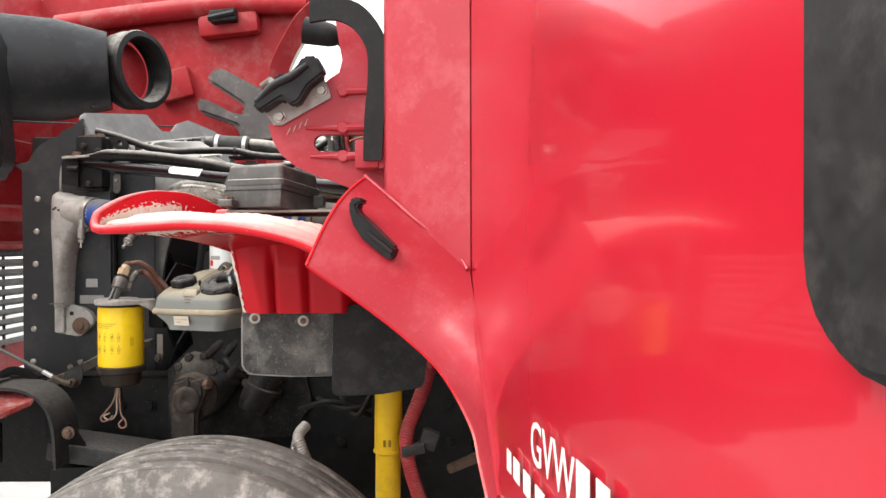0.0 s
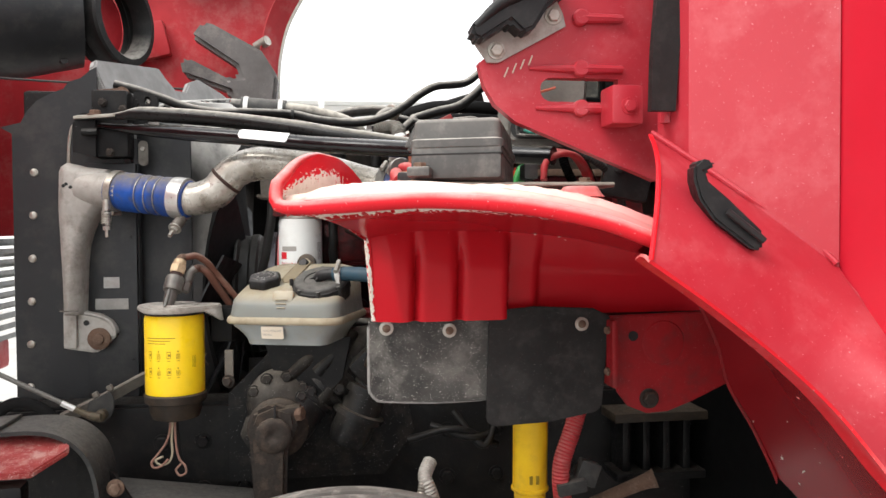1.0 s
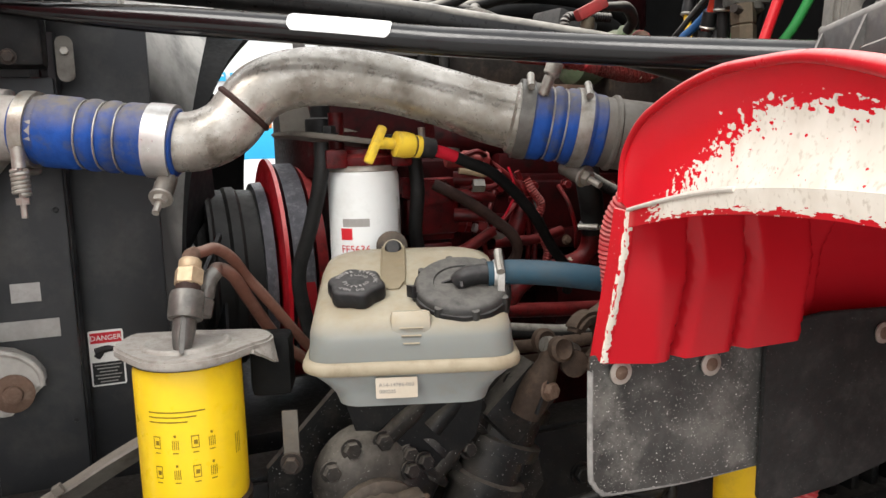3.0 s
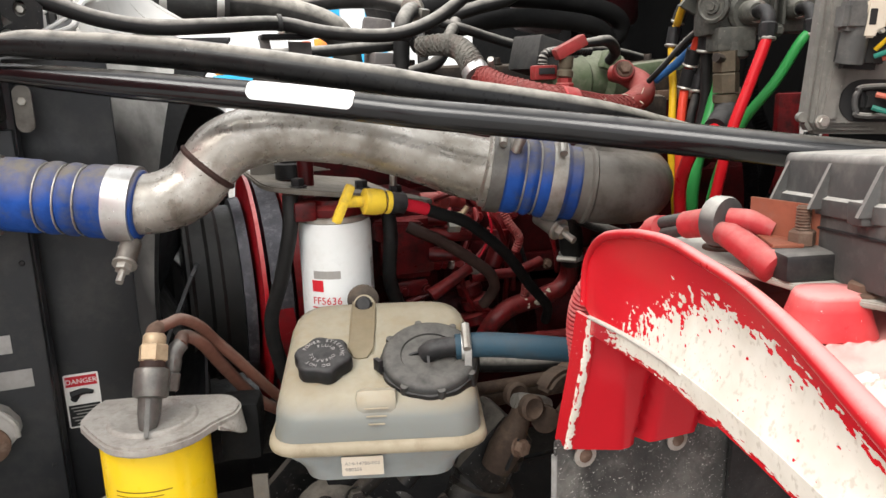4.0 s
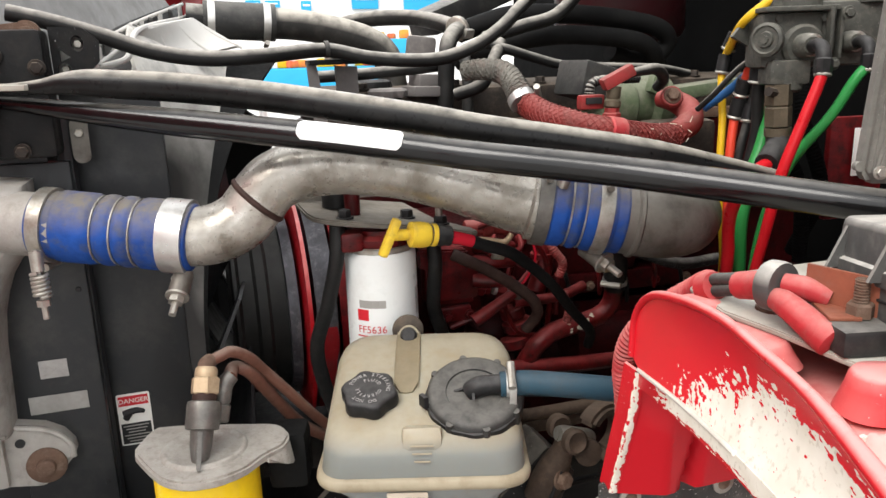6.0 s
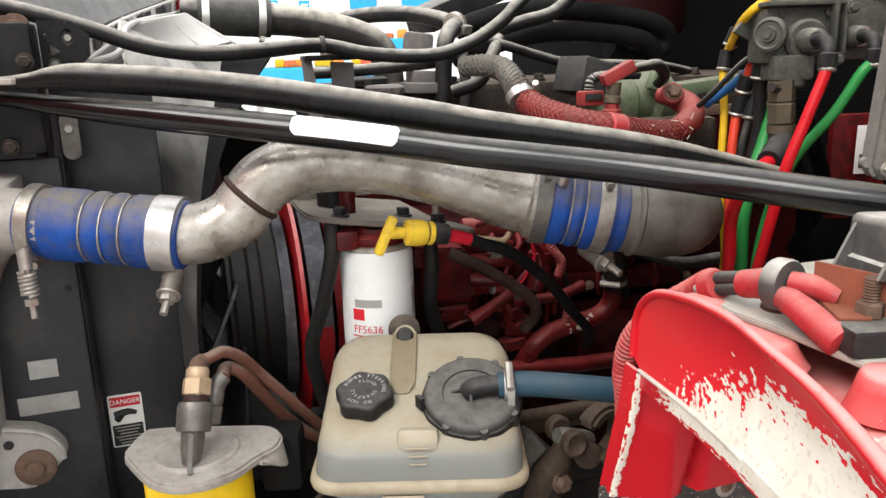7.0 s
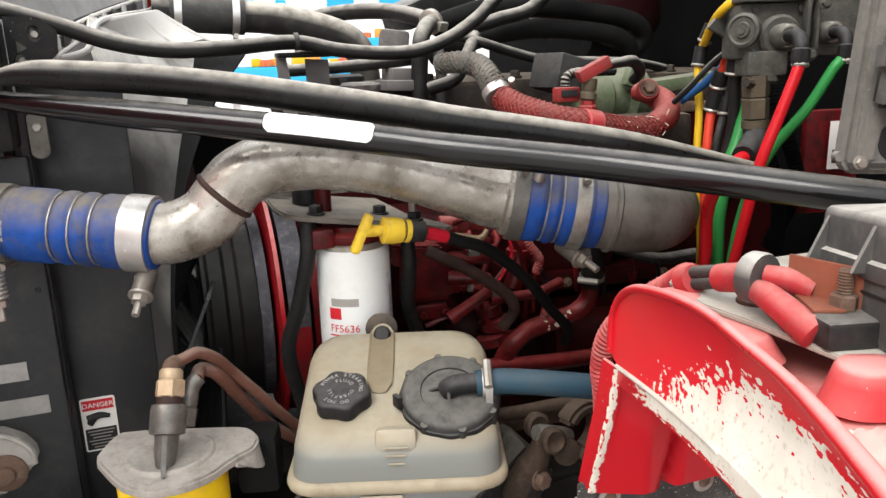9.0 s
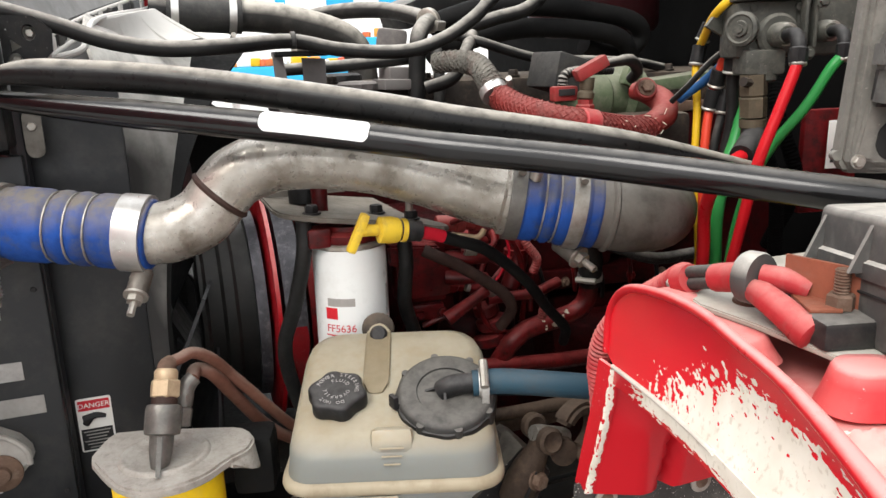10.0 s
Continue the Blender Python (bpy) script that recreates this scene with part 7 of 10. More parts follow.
part("collar_mark", lathe([(0.0135, 0.002), (0.0148, 0.003), (0.0148, 0.008), (0.0135, 0.009)], (-0.594, 2.252, 1.577), (1, 0.05, -0.16), 18), M["yellow_plastic"], dp)
part("red_sleeve", tube([(-0.566, 2.254, 1.571), (-0.550, 2.2555, 1.5665), (-0.534, 2.258, 1.561)], 0.0086, 12), M["red_paint"], dp)
part("tube", tube([(-0.536, 2.2577, 1.5617), (-0.513, 2.260, 1.552), (-0.469, 2.268, 1.533), (-0.403, 2.292, 1.478), (-0.346, 2.332, 1.416), (-0.298, 2.362, 1.366), (-0.285, 2.39, 1.33)], 0.0082, 12), M["shaded_rubber"], dp)

# ---- engine ----
def engine():
    t = thing("diesel_engine", "red diesel engine, grimy, with pipes and pump on its side", "engine", (-0.2, 2.85, 0.85))
    # Block, head and castings set back carry their shade in the red
    part("block", box((-0.14, 2.86, 1.20), (0.95, 0.56, 0.66), bev=0.02), M["red_shaded"], t)
    # Two unseen dark boxes, added to block the bright ground beyond
    part("gap_box", box((-0.74, 2.88, 0.93), (0.28, 0.62, 0.34), bev=0.02), M["greasy_black"], t, "added dark box hiding the ground below the fan")
    part("under_box", box((-0.14, 2.86, 0.76), (0.95, 0.42, 0.24), bev=0.03), M["greasy_black"], t, "added black box hiding the ground below the block")
    part("head", box((-0.16, 2.86, 1.60), (0.98, 0.44, 0.16), bev=0.015), M["red_shaded"], t)
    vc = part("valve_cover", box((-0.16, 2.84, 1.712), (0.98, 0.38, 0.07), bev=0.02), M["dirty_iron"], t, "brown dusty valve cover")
    for k in range(6):
        part("cover_bolt", hexbolt((-0.58 + 0.17 * k, 2.67, 1.747), (0, 0, 1), 0.009, 0.01, washer=0.012), M["dirty_iron"], vc)
    part("gasket_rail", box((-0.16, 2.645, 1.676), (0.98, 0.02, 0.02), bev=0.004), M["rust"], t)
    cap = part("oil_cap", lathe([(0.038, 0), (0.040, 0.006), (0.038, 0.016), (0.030, 0.020)], (-0.545, 2.76, 1.742), (0, 0, 1), 40, lobes=8, depth=0.04), M["cap_black"], t, "black oil filler cap")
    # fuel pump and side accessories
    pump = part("fuel_pump", box((-0.54, 2.475, 1.475), (0.14, 0.16, 0.16), (0, 0, 4), bev=0.015), M["red_shaded"], t)
    part("pump_face", box((-0.525, 2.385, 1.485), (0.085, 0.03, 0.085), bev=0.008), M["red_engine"], pump)
    part("pump_cap", lathe([(0.035, 0), (0.035, 0.03), (0.025, 0.034)], (-0.46, 2.45, 1.50), (1, -0.2, 0), 20), M["red_engine"], pump)
    for k, z in enumerate((1.525, 1.50, 1.47)):
        part("pump_port", tube([(-0.49, 2.375, z), (-0.455, 2.36, z - 0.002), (-0.43, 2.365, z - 0.006)], [0.012, 0.009, 0.008], 10), M["red_engine"], pump)
    part("port_nut", lathe([(0.011, 0), (0.011, 0.018)], (-0.468, 2.355, 1.515), (1, -0.1, -0.05), 6), M["zinc"], pump)
    rs = random.Random(3)
    # ribs and bosses of the block's side
    for k in range(9):
        x, z = -0.52 + 0.085 * (k % 5) + rs.uniform(-0.02, 0.02), 1.42 - 0.11 * (k // 5) + rs.uniform(-0.02, 0.02)
        part("boss", lathe([(0.03, 0), (0.028, 0.035), (0.018, 0.042)], (x, 2.585, z), (0, -1, 0), 14), M["red_shaded"], t)
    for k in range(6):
        part("rib", box((-0.5 + 0.1 * k, 2.57, 1.32), (0.016, 0.05, 0.20), (0, rs.uniform(-8, 8), 0), bev=0.005), M["red_shaded"], t)
    part("cooler_cover", box((-0.27, 2.53, 1.47), (0.26, 0.11, 0.085), (4, 2, 0), bev=0.012), M["red_shaded"], t)
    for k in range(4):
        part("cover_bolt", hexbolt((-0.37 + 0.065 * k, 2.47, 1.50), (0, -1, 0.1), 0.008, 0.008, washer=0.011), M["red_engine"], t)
    part("cylinder_boss", tube([(-0.36, 2.50, 1.28), (-0.36, 2.48, 1.40), (-0.355, 2.47, 1.455)], [0.035, 0.030, 0.024], 16), M["red_shaded"], t)
    part("filter_base", lathe([(0.05, 0), (0.05, 0.08), (0.035, 0.09)], (-0.42, 2.50, 1.28), (0.1, -0.2, 1), 24), M["red_shaded"], t)
    part("starter_body", tube([(-0.28, 2.47, 1.30), (0.0, 2.45, 1.30)], 0.05, 18), M["red_shaded"], t)
    part("intake_rail", tube([(-0.46, 2.56, 1.585), (-0.1, 2.55, 1.575), (0.15, 2.55, 1.57)], 0.035, 16), M["red_shaded"], t)
    # thin fuel lines
    lines = [([(-0.47, 2.36, 1.512), (-0.44, 2.345, 1.512), (-0.425, 2.345, 1.522), (-0.422, 2.36, 1.535)], 0.0045),
             ([(-0.50, 2.37, 1.545), (-0.47, 2.34, 1.565), (-0.44, 2.36, 1.555), (-0.40, 2.42, 1.53)], 0.0042),
             ([(-0.44, 2.39, 1.56), (-0.38, 2.38, 1.51), (-0.35, 2.40, 1.44), (-0.345, 2.42, 1.36)], 0.0045),
             ([(-0.40, 2.42, 1.50), (-0.43, 2.40, 1.43), (-0.41, 2.40, 1.37), (-0.36, 2.41, 1.35)], 0.004),
             ([(-0.52, 2.40, 1.39), (-0.45, 2.385, 1.42), (-0.39, 2.40, 1.46), (-0.34, 2.43, 1.50)], 0.005),
             ([(-0.36, 2.42, 1.53), (-0.33, 2.42, 1.46), (-0.33, 2.42, 1.38)], 0.0048)]
    for pts, r in lines:
        part("fuel_line", tube(pts, r, 8), M["red_engine"], t)
    # large hoses on the side
    part("water_pipe", tube([(-0.398, 2.405, 1.300), (-0.384, 2.395, 1.332), (-0.370, 2.39, 1.350), (-0.344, 2.39, 1.363), (-0.282, 2.39, 1.374), (-0.258, 2.388, 1.384), (-0.246, 2.385, 1.402), (-0.244, 2.38, 1.43)], 0.0155, 18), M["red_engine"], t, "red water pipe with chipped paint")
    part("water_hose", tube([(-0.244, 2.38, 1.425), (-0.248, 2.372, 1.460), (-0.260, 2.36, 1.495), (-0.27, 2.36, 1.55)], [0.017, 0.0195, 0.020, 0.02], 16), M["black_rubber"], t, "black water hose")
    clamp_band((-0.2445, 2.379, 1.438), (0, 0, 1), 0.0185, 0.012, t, screw=(-0.7, -0.7, 0))
    part("lower_pipe", tube([(-0.62, 2.44, 1.33), (-0.48, 2.40, 1.315), (-0.33, 2.39, 1.302), (-0.18, 2.40, 1.29)], 0.0125, 12), M["red_engine"], t)
    part("lower_hose", tube([(-0.60, 2.42, 1.30), (-0.45, 2.37, 1.288), (-0.30, 2.36, 1.268), (-0.15, 2.37, 1.26)], 0.0125, 12), M["black_rubber"], t)
    part("conduit", tube([(-0.30, 2.32, 1.53), (-0.24, 2.33, 1.50), (-0.16, 2.33, 1.47), (-0.06, 2.36, 1.46)], 0.009, 10, 8, ripple=0.0007, pitch=0.004), M["black_rubber"], t)
    rp2 = random.Random(21)
    for k in range(9):
        a = curve_at([(-0.344, 2.39, 1.363), (-0.310, 2.39, 1.370), (-0.282, 2.39, 1.374)], rp2.uniform(0.1, 0.95))
        w = radians(rp2.uniform(-20, 70))
        q = V((0, -math.cos(w), math.sin(w)))
        part("paint_chip", lathe([(rp2.uniform(0.0018, 0.0045), 0), (0.001, 0.0008)], a + q * 0.0154, q, 8, lobes=3, depth=0.3), M["label_aged"], t)
    # stepped pump casting with flanges
    for k, (z, w, dep) in enumerate(((1.502, 0.052, 0.040), (1.474, 0.062, 0.052), (1.444, 0.056, 0.046), (1.414, 0.050, 0.040))):
        part("pump_casting", box((-0.512, 2.41, z), (w, dep, 0.024), (0, 0, -6), bev=0.004), M["red_engine"], t)
    for z in (1.488, 1.459, 1.429):
        part("casting_seam", box((-0.512, 2.415, z), (0.046, 0.034, 0.006), (0, 0, -6), bev=0.001), M["greasy_black"], t)
    for x, z in ((-0.530, 1.474), (-0.492, 1.474), (-0.530, 1.414), (-0.494, 1.414)):
        part("casting_bolt", hexbolt((x, 2.384, z), (0, -1, 0.05), 0.0058, 0.006, washer=0.008), M["red_engine"], t)
    part("filter_bracket", prism([(-0.582, 1.532), (-0.505, 1.524), (-0.503, 1.492), (-0.545, 1.488), (-0.582, 1.505)], lambda a, b: V((a, 2.375, b)), 0.022, bev=0.003), M["red_engine"], t)
    # hose end and bent brass-tipped line
    part("hose_end", lathe([(0.0105, 0), (0.0120, 0.003), (0.0120, 0.026), (0.0145, 0.028), (0.0145, 0.040), (0.0110, 0.042), (0.0110, 0.056), (0.0130, 0.058), (0.0130, 0.066)], (-0.506, 2.365, 1.554), (1, -0.08, -0.04), 16), M["red_dusty"], t, "dusty red hose end")
    part("bent_line", tube([(-0.490, 2.352, 1.538), (-0.471, 2.350, 1.535), (-0.452, 2.349, 1.531), (-0.443, 2.349, 1.535), (-0.438, 2.350, 1.542)], 0.0046, 10), M["pale_brass"], t, "bent brass-coloured line")
    part("maroon_hose", tube([(-0.530, 2.355, 1.520), (-0.513, 2.350, 1.511), (-0.480, 2.350, 1.493), (-0.443, 2.350, 1.468), (-0.412, 2.352, 1.444), (-0.397, 2.355, 1.427), (-0.388, 2.368, 1.404), (-0.399, 2.385, 1.375)], 0.0088, 14, 8), M["brown_dark"], t, "dark maroon hose")
    part("pipe_stub", tube([(-0.492, 2.370, 1.406), (-0.465, 2.370, 1.421), (-0.426, 2.372, 1.442)], [0.0115, 0.0095, 0.0085], 14), M["red_engine"], t)
    part("cross_pipe", tube([(-0.417, 2.392, 1.420), (-0.376, 2.390, 1.420), (-0.335, 2.388, 1.422), (-0.29, 2.40, 1.43)], 0.0085, 12), M["red_engine"], t)
    for x, z in ((-0.484, 1.456), (-0.449, 1.446)):
        part("union", lathe([(0.010, 0), (0.0135, 0.001), (0.0135, 0.016), (0.010, 0.018), (0.010, 0.026)], (x, 2.39, z), (1, -0.1, -0.25), 6), M["red_engine"], t)
    part("union_line", tube([(-0.455, 2.385, 1.448), (-0.427, 2.385, 1.438), (-0.40, 2.395, 1.425)], 0.0072, 10), M["zinc"], t)
    for pts in ([(-0.362, 2.385, 1.520), (-0.354, 2.38, 1.501), (-0.338, 2.38, 1.478), (-0.342, 2.385, 1.455)], [(-0.336, 2.382, 1.430), (-0.333, 2.38, 1.418), (-0.326, 2.38, 1.402), (-0.328, 2.385, 1.375)]):
        part("ribbed_sleeve", tube(pts, 0.0068, 10, 8, ripple=0.0009, pitch=0.0042), M["red_dusty"], t, "ribbed red wire sleeve")
    part("thin_wire", tube([(-0.407, 2.355, 1.540), (-0.403, 2.350, 1.524), (-0.399, 2.350, 1.501), (-0.410, 2.350, 1.477), (-0.421, 2.352, 1.462), (-0.432, 2.37, 1.45)], 0.0021, 8), M["red_paint"], t, "thin red wire")
    part("riser", tube([(-0.352, 2.42, 1.515), (-0.353, 2.42, 1.492), (-0.355, 2.418, 1.461), (-0.368, 2.416, 1.426)], [0.014, 0.0165, 0.0165, 0.015], 16), M["red_engine"], t)
    part("riser_collar", lathe([(0.0165, -0.005), (0.0205, -0.004), (0.0205, 0.004), (0.0165, 0.005)], (-0.3535, 2.42, 1.484), (0, 0, 1), 18), M["red_engine"], t)
    for k, (x, z, r) in enumerate(((-0.405, 1.391, 0.018), (-0.396, 1.368, 0.022), (-0.398, 1.342, 0.024))):
        part("pump_foot", lathe([(r, -0.010), (r * 1.12, -0.008), (r * 1.12, 0.006), (r * 0.9, 0.010)], (x, 2.425, z), (0.25, -0.1, -1), 20), M["red_engine"], t)
    # long side castings in the shade-darkened red, with bolt rows and dark joints
    for k, (z, dep) in enumerate(((1.535, 0.05), (1.500, 0.075), (1.452, 0.06), (1.405, 0.085), (1.352, 0.07))):
        part("side_casting", box((-0.20, 2.56 - dep / 2, z), (0.30, dep, 0.036), (0, 2, 0), bev=0.006), M["red_shaded"], t)
    for k in range(10):
        x, z = -0.335 + 0.033 * k, (1.500, 1.405)[k % 2] - 0.001 * k
        part("side_bolt", hexbolt((x, 2.485 - (0.0 if k % 2 == 0 else 0.010), z), (0, -1, 0.1), 0.0065, 0.007, washer=0.009), M["red_engine" if k % 3 else "rust"], t)
    for k in range(5):
        x, z = -0.31 + 0.055 * k, 1.43 + 0.02 * (k % 2)
        part("injector_line", tube([(x, 2.47, z + 0.05), (x + 0.006, 2.445, z + 0.02), (x + 0.016, 2.44, z - 0.02), (x + 0.03, 2.46, z - 0.06)], 0.0038, 8), M["red_engine" if k % 2 else "greasy_black"], t)
    return t


engine()


def drive_hose(pts, r, label):
    return solo("drain_hose", tube(pts, r, 12, 8), M["black_rubber"], label, "hose", "hoses beside the white filter")


drive_hose([(-0.700, 2.325, 1.585), (-0.703, 2.325, 1.54), (-0.716, 2.345, 1.47), (-0.732, 2.37, 1.40), (-0.722, 2.38, 1.33), (-0.70, 2.38, 1.26)], 0.0105, "black hose down the front of the white filter")
drive_hose([(-0.565, 2.335, 1.56), (-0.562, 2.335, 1.51), (-0.562, 2.35, 1.45), (-0.545, 2.37, 1.40), (-0.53, 2.38, 1.36)], 0.0105, "black hose down the back of the white filter")


def fan_drive():
    c = V((0.018, 2.81, 1.335))
    t = thing("fan_drive", "fan hub and belt pulleys, black drum and red damper", "fan drive", (-0.75, 2.80, 1.10))
    def disc(x0, prof, m, name, lab="", n=56):
        return part(name, lathe(prof, c + V((x0, 0, 0)), (1, 0, 0), n), M[m], t, lab)
    disc(-0.853, [(0.09, 0.004), (0.176, 0), (0.182, 0.004), (0.181, 0.010), (0.168, 0.016), (0.166, 0.038), (0.171, 0.044), (0.171, 0.060), (0.165, 0.066), (0.164, 0.094)], "drum_black", "drum", "black ribbed fan clutch drum")
    disc(-0.760, [(0.14, 0), (0.176, 0.002), (0.178, 0.020), (0.16, 0.022)], "damper_metal", "pulley", "grey pulley flange")
    disc(-0.732, [(0.20, 0), (0.222, 0.002), (0.222, 0.009), (0.20, 0.011)], "red_fender", "red_ring", "red pulley rim")
    disc(-0.716, [(0.18, 0), (0.212, 0.001), (0.212, 0.036), (0.20, 0.04)], "damper_metal", "damper", "bare metal damper with chipped paint")
    part("chipped_paint", sheet(lambda u, v: c + V((-0.713 + 0.030 * u + 0.003 * math.sin(14 * v), -0.2132 * math.cos(radians(3 - 62 * v)), 0.2132 * math.sin(radians(3 - 62 * v)))), 4, 24, 0.0004), M["red_plate"], t, "chipped red paint on the damper")
    disc(-0.674, [(0.19, 0), (0.205, 0.002), (0.205, 0.02), (0.1, 0.024)], "red_engine", "rear_plate")
    for k in range(9):
        a = radians(40 * k + 12)

        def blade(u, v, a=a):
            r = 0.14 + 0.23 * u
            tw = (v - 0.5) * 0.12
            q = V((0, math.cos(a + tw / r * 1.2), math.sin(a + tw / r * 1.2)))
            return c + q * r + V((-0.86 - 0.07 * (v - 0.5) - 0.02 * u, 0, 0))
        part("blade", sheet(blade, 6, 4, 0.005), M["panel_black"], t, "black fan blade")
    return t


fan_drive()

# ---- on top of the engine ----
def hose(name, pts, r, mat, label, group="engine hoses", **kw):
    return solo(name, tube(pts, r, 16, 8, **kw), M[mat], label, "hose", group)


wavy = thing("coolant_hose", "long black hose sagging over the engine, tied to a bracket", "hose", (-0.66, 2.53, 1.78))
part("hose", tube([(-1.076, 2.462, 1.869), (-1.028, 2.462, 1.857), (-0.971, 2.462, 1.839), (-0.909, 2.462, 1.817), (-0.841, 2.462, 1.806), (-0.768, 2.462, 1.807), (-0.665, 2.53, 1.814), (-0.598, 2.53, 1.801), (-0.528, 2.53, 1.795), (-0.472, 2.53, 1.798), (-0.415, 2.535, 1.817), (-0.366, 2.54, 1.847), (-0.336, 2.55, 1.872), (-0.285, 2.58, 1.902), (-0.20, 2.62, 1.920), (-0.14, 2.66, 1.965), (-0.06, 2.74, 2.015), (0.10, 2.84, 2.03)], 0.0108, 16), M["black_rubber"], wavy)
part("tie", lathe([(0.0110, -0.004), (0.0128, -0.003), (0.0128, 0.003), (0.0110, 0.004)], (-0.663, 2.53, 1.815), (1, 0, 0), 20), M["cap_grey"], wavy)
part("support", prism([(-0.684, 1.70), (-0.690, 1.797), (-0.676, 1.800), (-0.662, 1.70)], lambda a, b: V((a, 2.57, b)), 0.008), M["arm_grey"], wavy)
part("support", prism([(-0.640, 1.70), (-0.642, 1.790), (-0.606, 1.788), (-0.606, 1.70)], lambda a, b: V((a, 2.59, b)), 0.008), M["arm_grey"], wavy)
part("support_top", box((-0.648, 2.57, 1.796), (0.08, 0.05, 0.008), bev=0.002), M["greasy_black"], wavy)
part("support_bolt", hexbolt((-0.648, 2.56, 1.800), (0, 0, 1), 0.011, 0.010, washer=0.014), M["zinc"], wavy)
part("end_eye", lathe([(0.009, -0.007), (0.0145, -0.007), (0.0145, 0.007), (0.009, 0.007)], (-1.050, 2.430, 1.843), (0, -1, 0), 20), M["rust"], wavy)
part("end_bolt", hexbolt((-1.050, 2.424, 1.843), (0, -1, 0), 0.0075, 0.007, washer=0.010), M["rust"], wavy)
part("end_strap", box((-1.080, 2.432, 1.846), (0.05, 0.006, 0.014), (0, -6, 0), bev=0.002), M["rust"], wavy)

up = thing("upper_coolant_pipe", "upper coolant pipe with rubber sleeve and two steel clamps", "pipe", (-0.68, 2.9, 1.80))
part("collar", tube([(-0.86, 2.87, 1.884), (-0.82, 2.87, 1.880)], 0.026, 20), M["black_rubber"], up)
part("sleeve", tube([(-0.83, 2.87, 1.880), (-0.765, 2.87, 1.876), (-0.70, 2.87, 1.872)], 0.0345, 20), M["cap_grey"], up, "dark rubber sleeve")
part("pipe", tube([(-0.72, 2.87, 1.872), (-0.659, 2.87, 1.868), (-0.597, 2.87, 1.857), (-0.521, 2.87, 1.834), (-0.486, 2.87, 1.805), (-0.476, 2.865, 1.76), (-0.475, 2.86, 1.70)], 0.0290, 20), M["pipe_dusty"], up, "dust-covered pipe")
for x, z in ((-0.816, 1.8795), (-0.716, 1.8730)):
    clamp_band((x, 2.87, z), (1, 0, -0.07), 0.0350, 0.013, up, screw=(0, -0.2, -1))
hose("heater_hose", [(-0.62, 2.955, 1.852), (-0.583, 2.95, 1.863), (-0.544, 2.94, 1.873), (-0.495, 2.90, 1.879), (-0.437, 2.84, 1.876), (-0.405, 2.76, 1.862), (-0.390, 2.72, 1.850)], 0.0155, "black_rubber", "black heater hose into the breather clip")
hose("heater_hose", [(-0.372, 2.75, 1.842), (-0.320, 2.75, 1.859), (-0.250, 2.75, 1.874), (-0.118, 2.75, 1.873), (0.024, 2.755, 1.857), (0.085, 2.76, 1.838), (0.101, 2.77, 1.811), (0.073, 2.78, 1.785), (0.013, 2.77, 1.783), (-0.040, 2.76, 1.800)], 0.0190, "shaded_rubber", "looped black heater hose above the engine")
hose("heater_hose", [(-0.36, 2.80, 1.79), (-0.27, 2.73, 1.822), (-0.17, 2.72, 1.834), (-0.046, 2.72, 1.826), (0.019, 2.725, 1.812), (0.053, 2.74, 1.787), (0.10, 2.80, 1.76)], 0.0185, "shaded_rubber", "second looped black heater hose")
hose("heater_hose", [(-0.34, 2.70, 1.83), (-0.27, 2.68, 1.85), (-0.20, 2.68, 1.87), (-0.13, 2.70, 1.93), (-0.07, 2.75, 1.99), (0.10, 2.85, 2.02)], 0.0125, "black_rubber", "black heater hose rising towards the cab")
hose("vent_hose", [(-0.38, 2.62, 1.822), (-0.338, 2.60, 1.809), (-0.285, 2.60, 1.793), (-0.219, 2.60, 1.777), (-0.117, 2.60, 1.771), (0.0, 2.64, 1.765), (0.1, 2.68, 1.75)], 0.0085, "black_rubber", "thin black vent hose")
hose("wire_loom", [(-0.66, 2.66, 1.772), (-0.58, 2.64, 1.775), (-0.50, 2.64, 1.780), (-0.43, 2.66, 1.785)], 0.010, "black_rubber", "black wire loom on the valve cover")
hose("wire_loom", [(-0.44, 2.58, 1.735), (-0.40, 2.56, 1.752), (-0.37, 2.58, 1.79), (-0.34, 2.62, 1.82)], 0.011, "black_rubber", "black wire loom beside the breather")
post = thing("breather_pipe", "upright black breather pipe with a hose clip", "pipe", (-0.385, 2.66, 1.70))
part("pipe", tube([(-0.446, 2.62, 1.69), (-0.444, 2.62, 1.74), (-0.440, 2.62, 1.80), (-0.432, 2.63, 1.825), (-0.41, 2.66, 1.842), (-0.385, 2.70, 1.848)], 0.0145, 14), M["black_rubber"], post)
part("collar", lathe([(0.0145, -0.006), (0.0175, -0.004), (0.0175, 0.004), (0.0145, 0.006)], (-0.4405, 2.62, 1.795), (0, 0, 1), 20), M["black_rubber"], post)
part("clip", lathe([(0.0195, -0.006), (0.0225, -0.004), (0.0225, 0.004), (0.0195, 0.006)], (-0.395, 2.69, 1.848), (0.7, 0.6, 0.2), 20), M["zinc"], post)
part("clip_ear", box((-0.385, 2.66, 1.838), (0.022, 0.010, 0.016), (20, 0, 30), bev=0.002), M["zinc"], post)
part("pipe", tube([(-0.404, 2.62, 1.70), (-0.403, 2.62, 1.75), (-0.402, 2.63, 1.79), (-0.40, 2.66, 1.81)], 0.010, 12), M["cap_grey"], post)
part("block", box((-0.478, 2.64, 1.742), (0.060, 0.06, 0.018), (0, 2, 8), bev=0.004), M["arm_grey"], post)
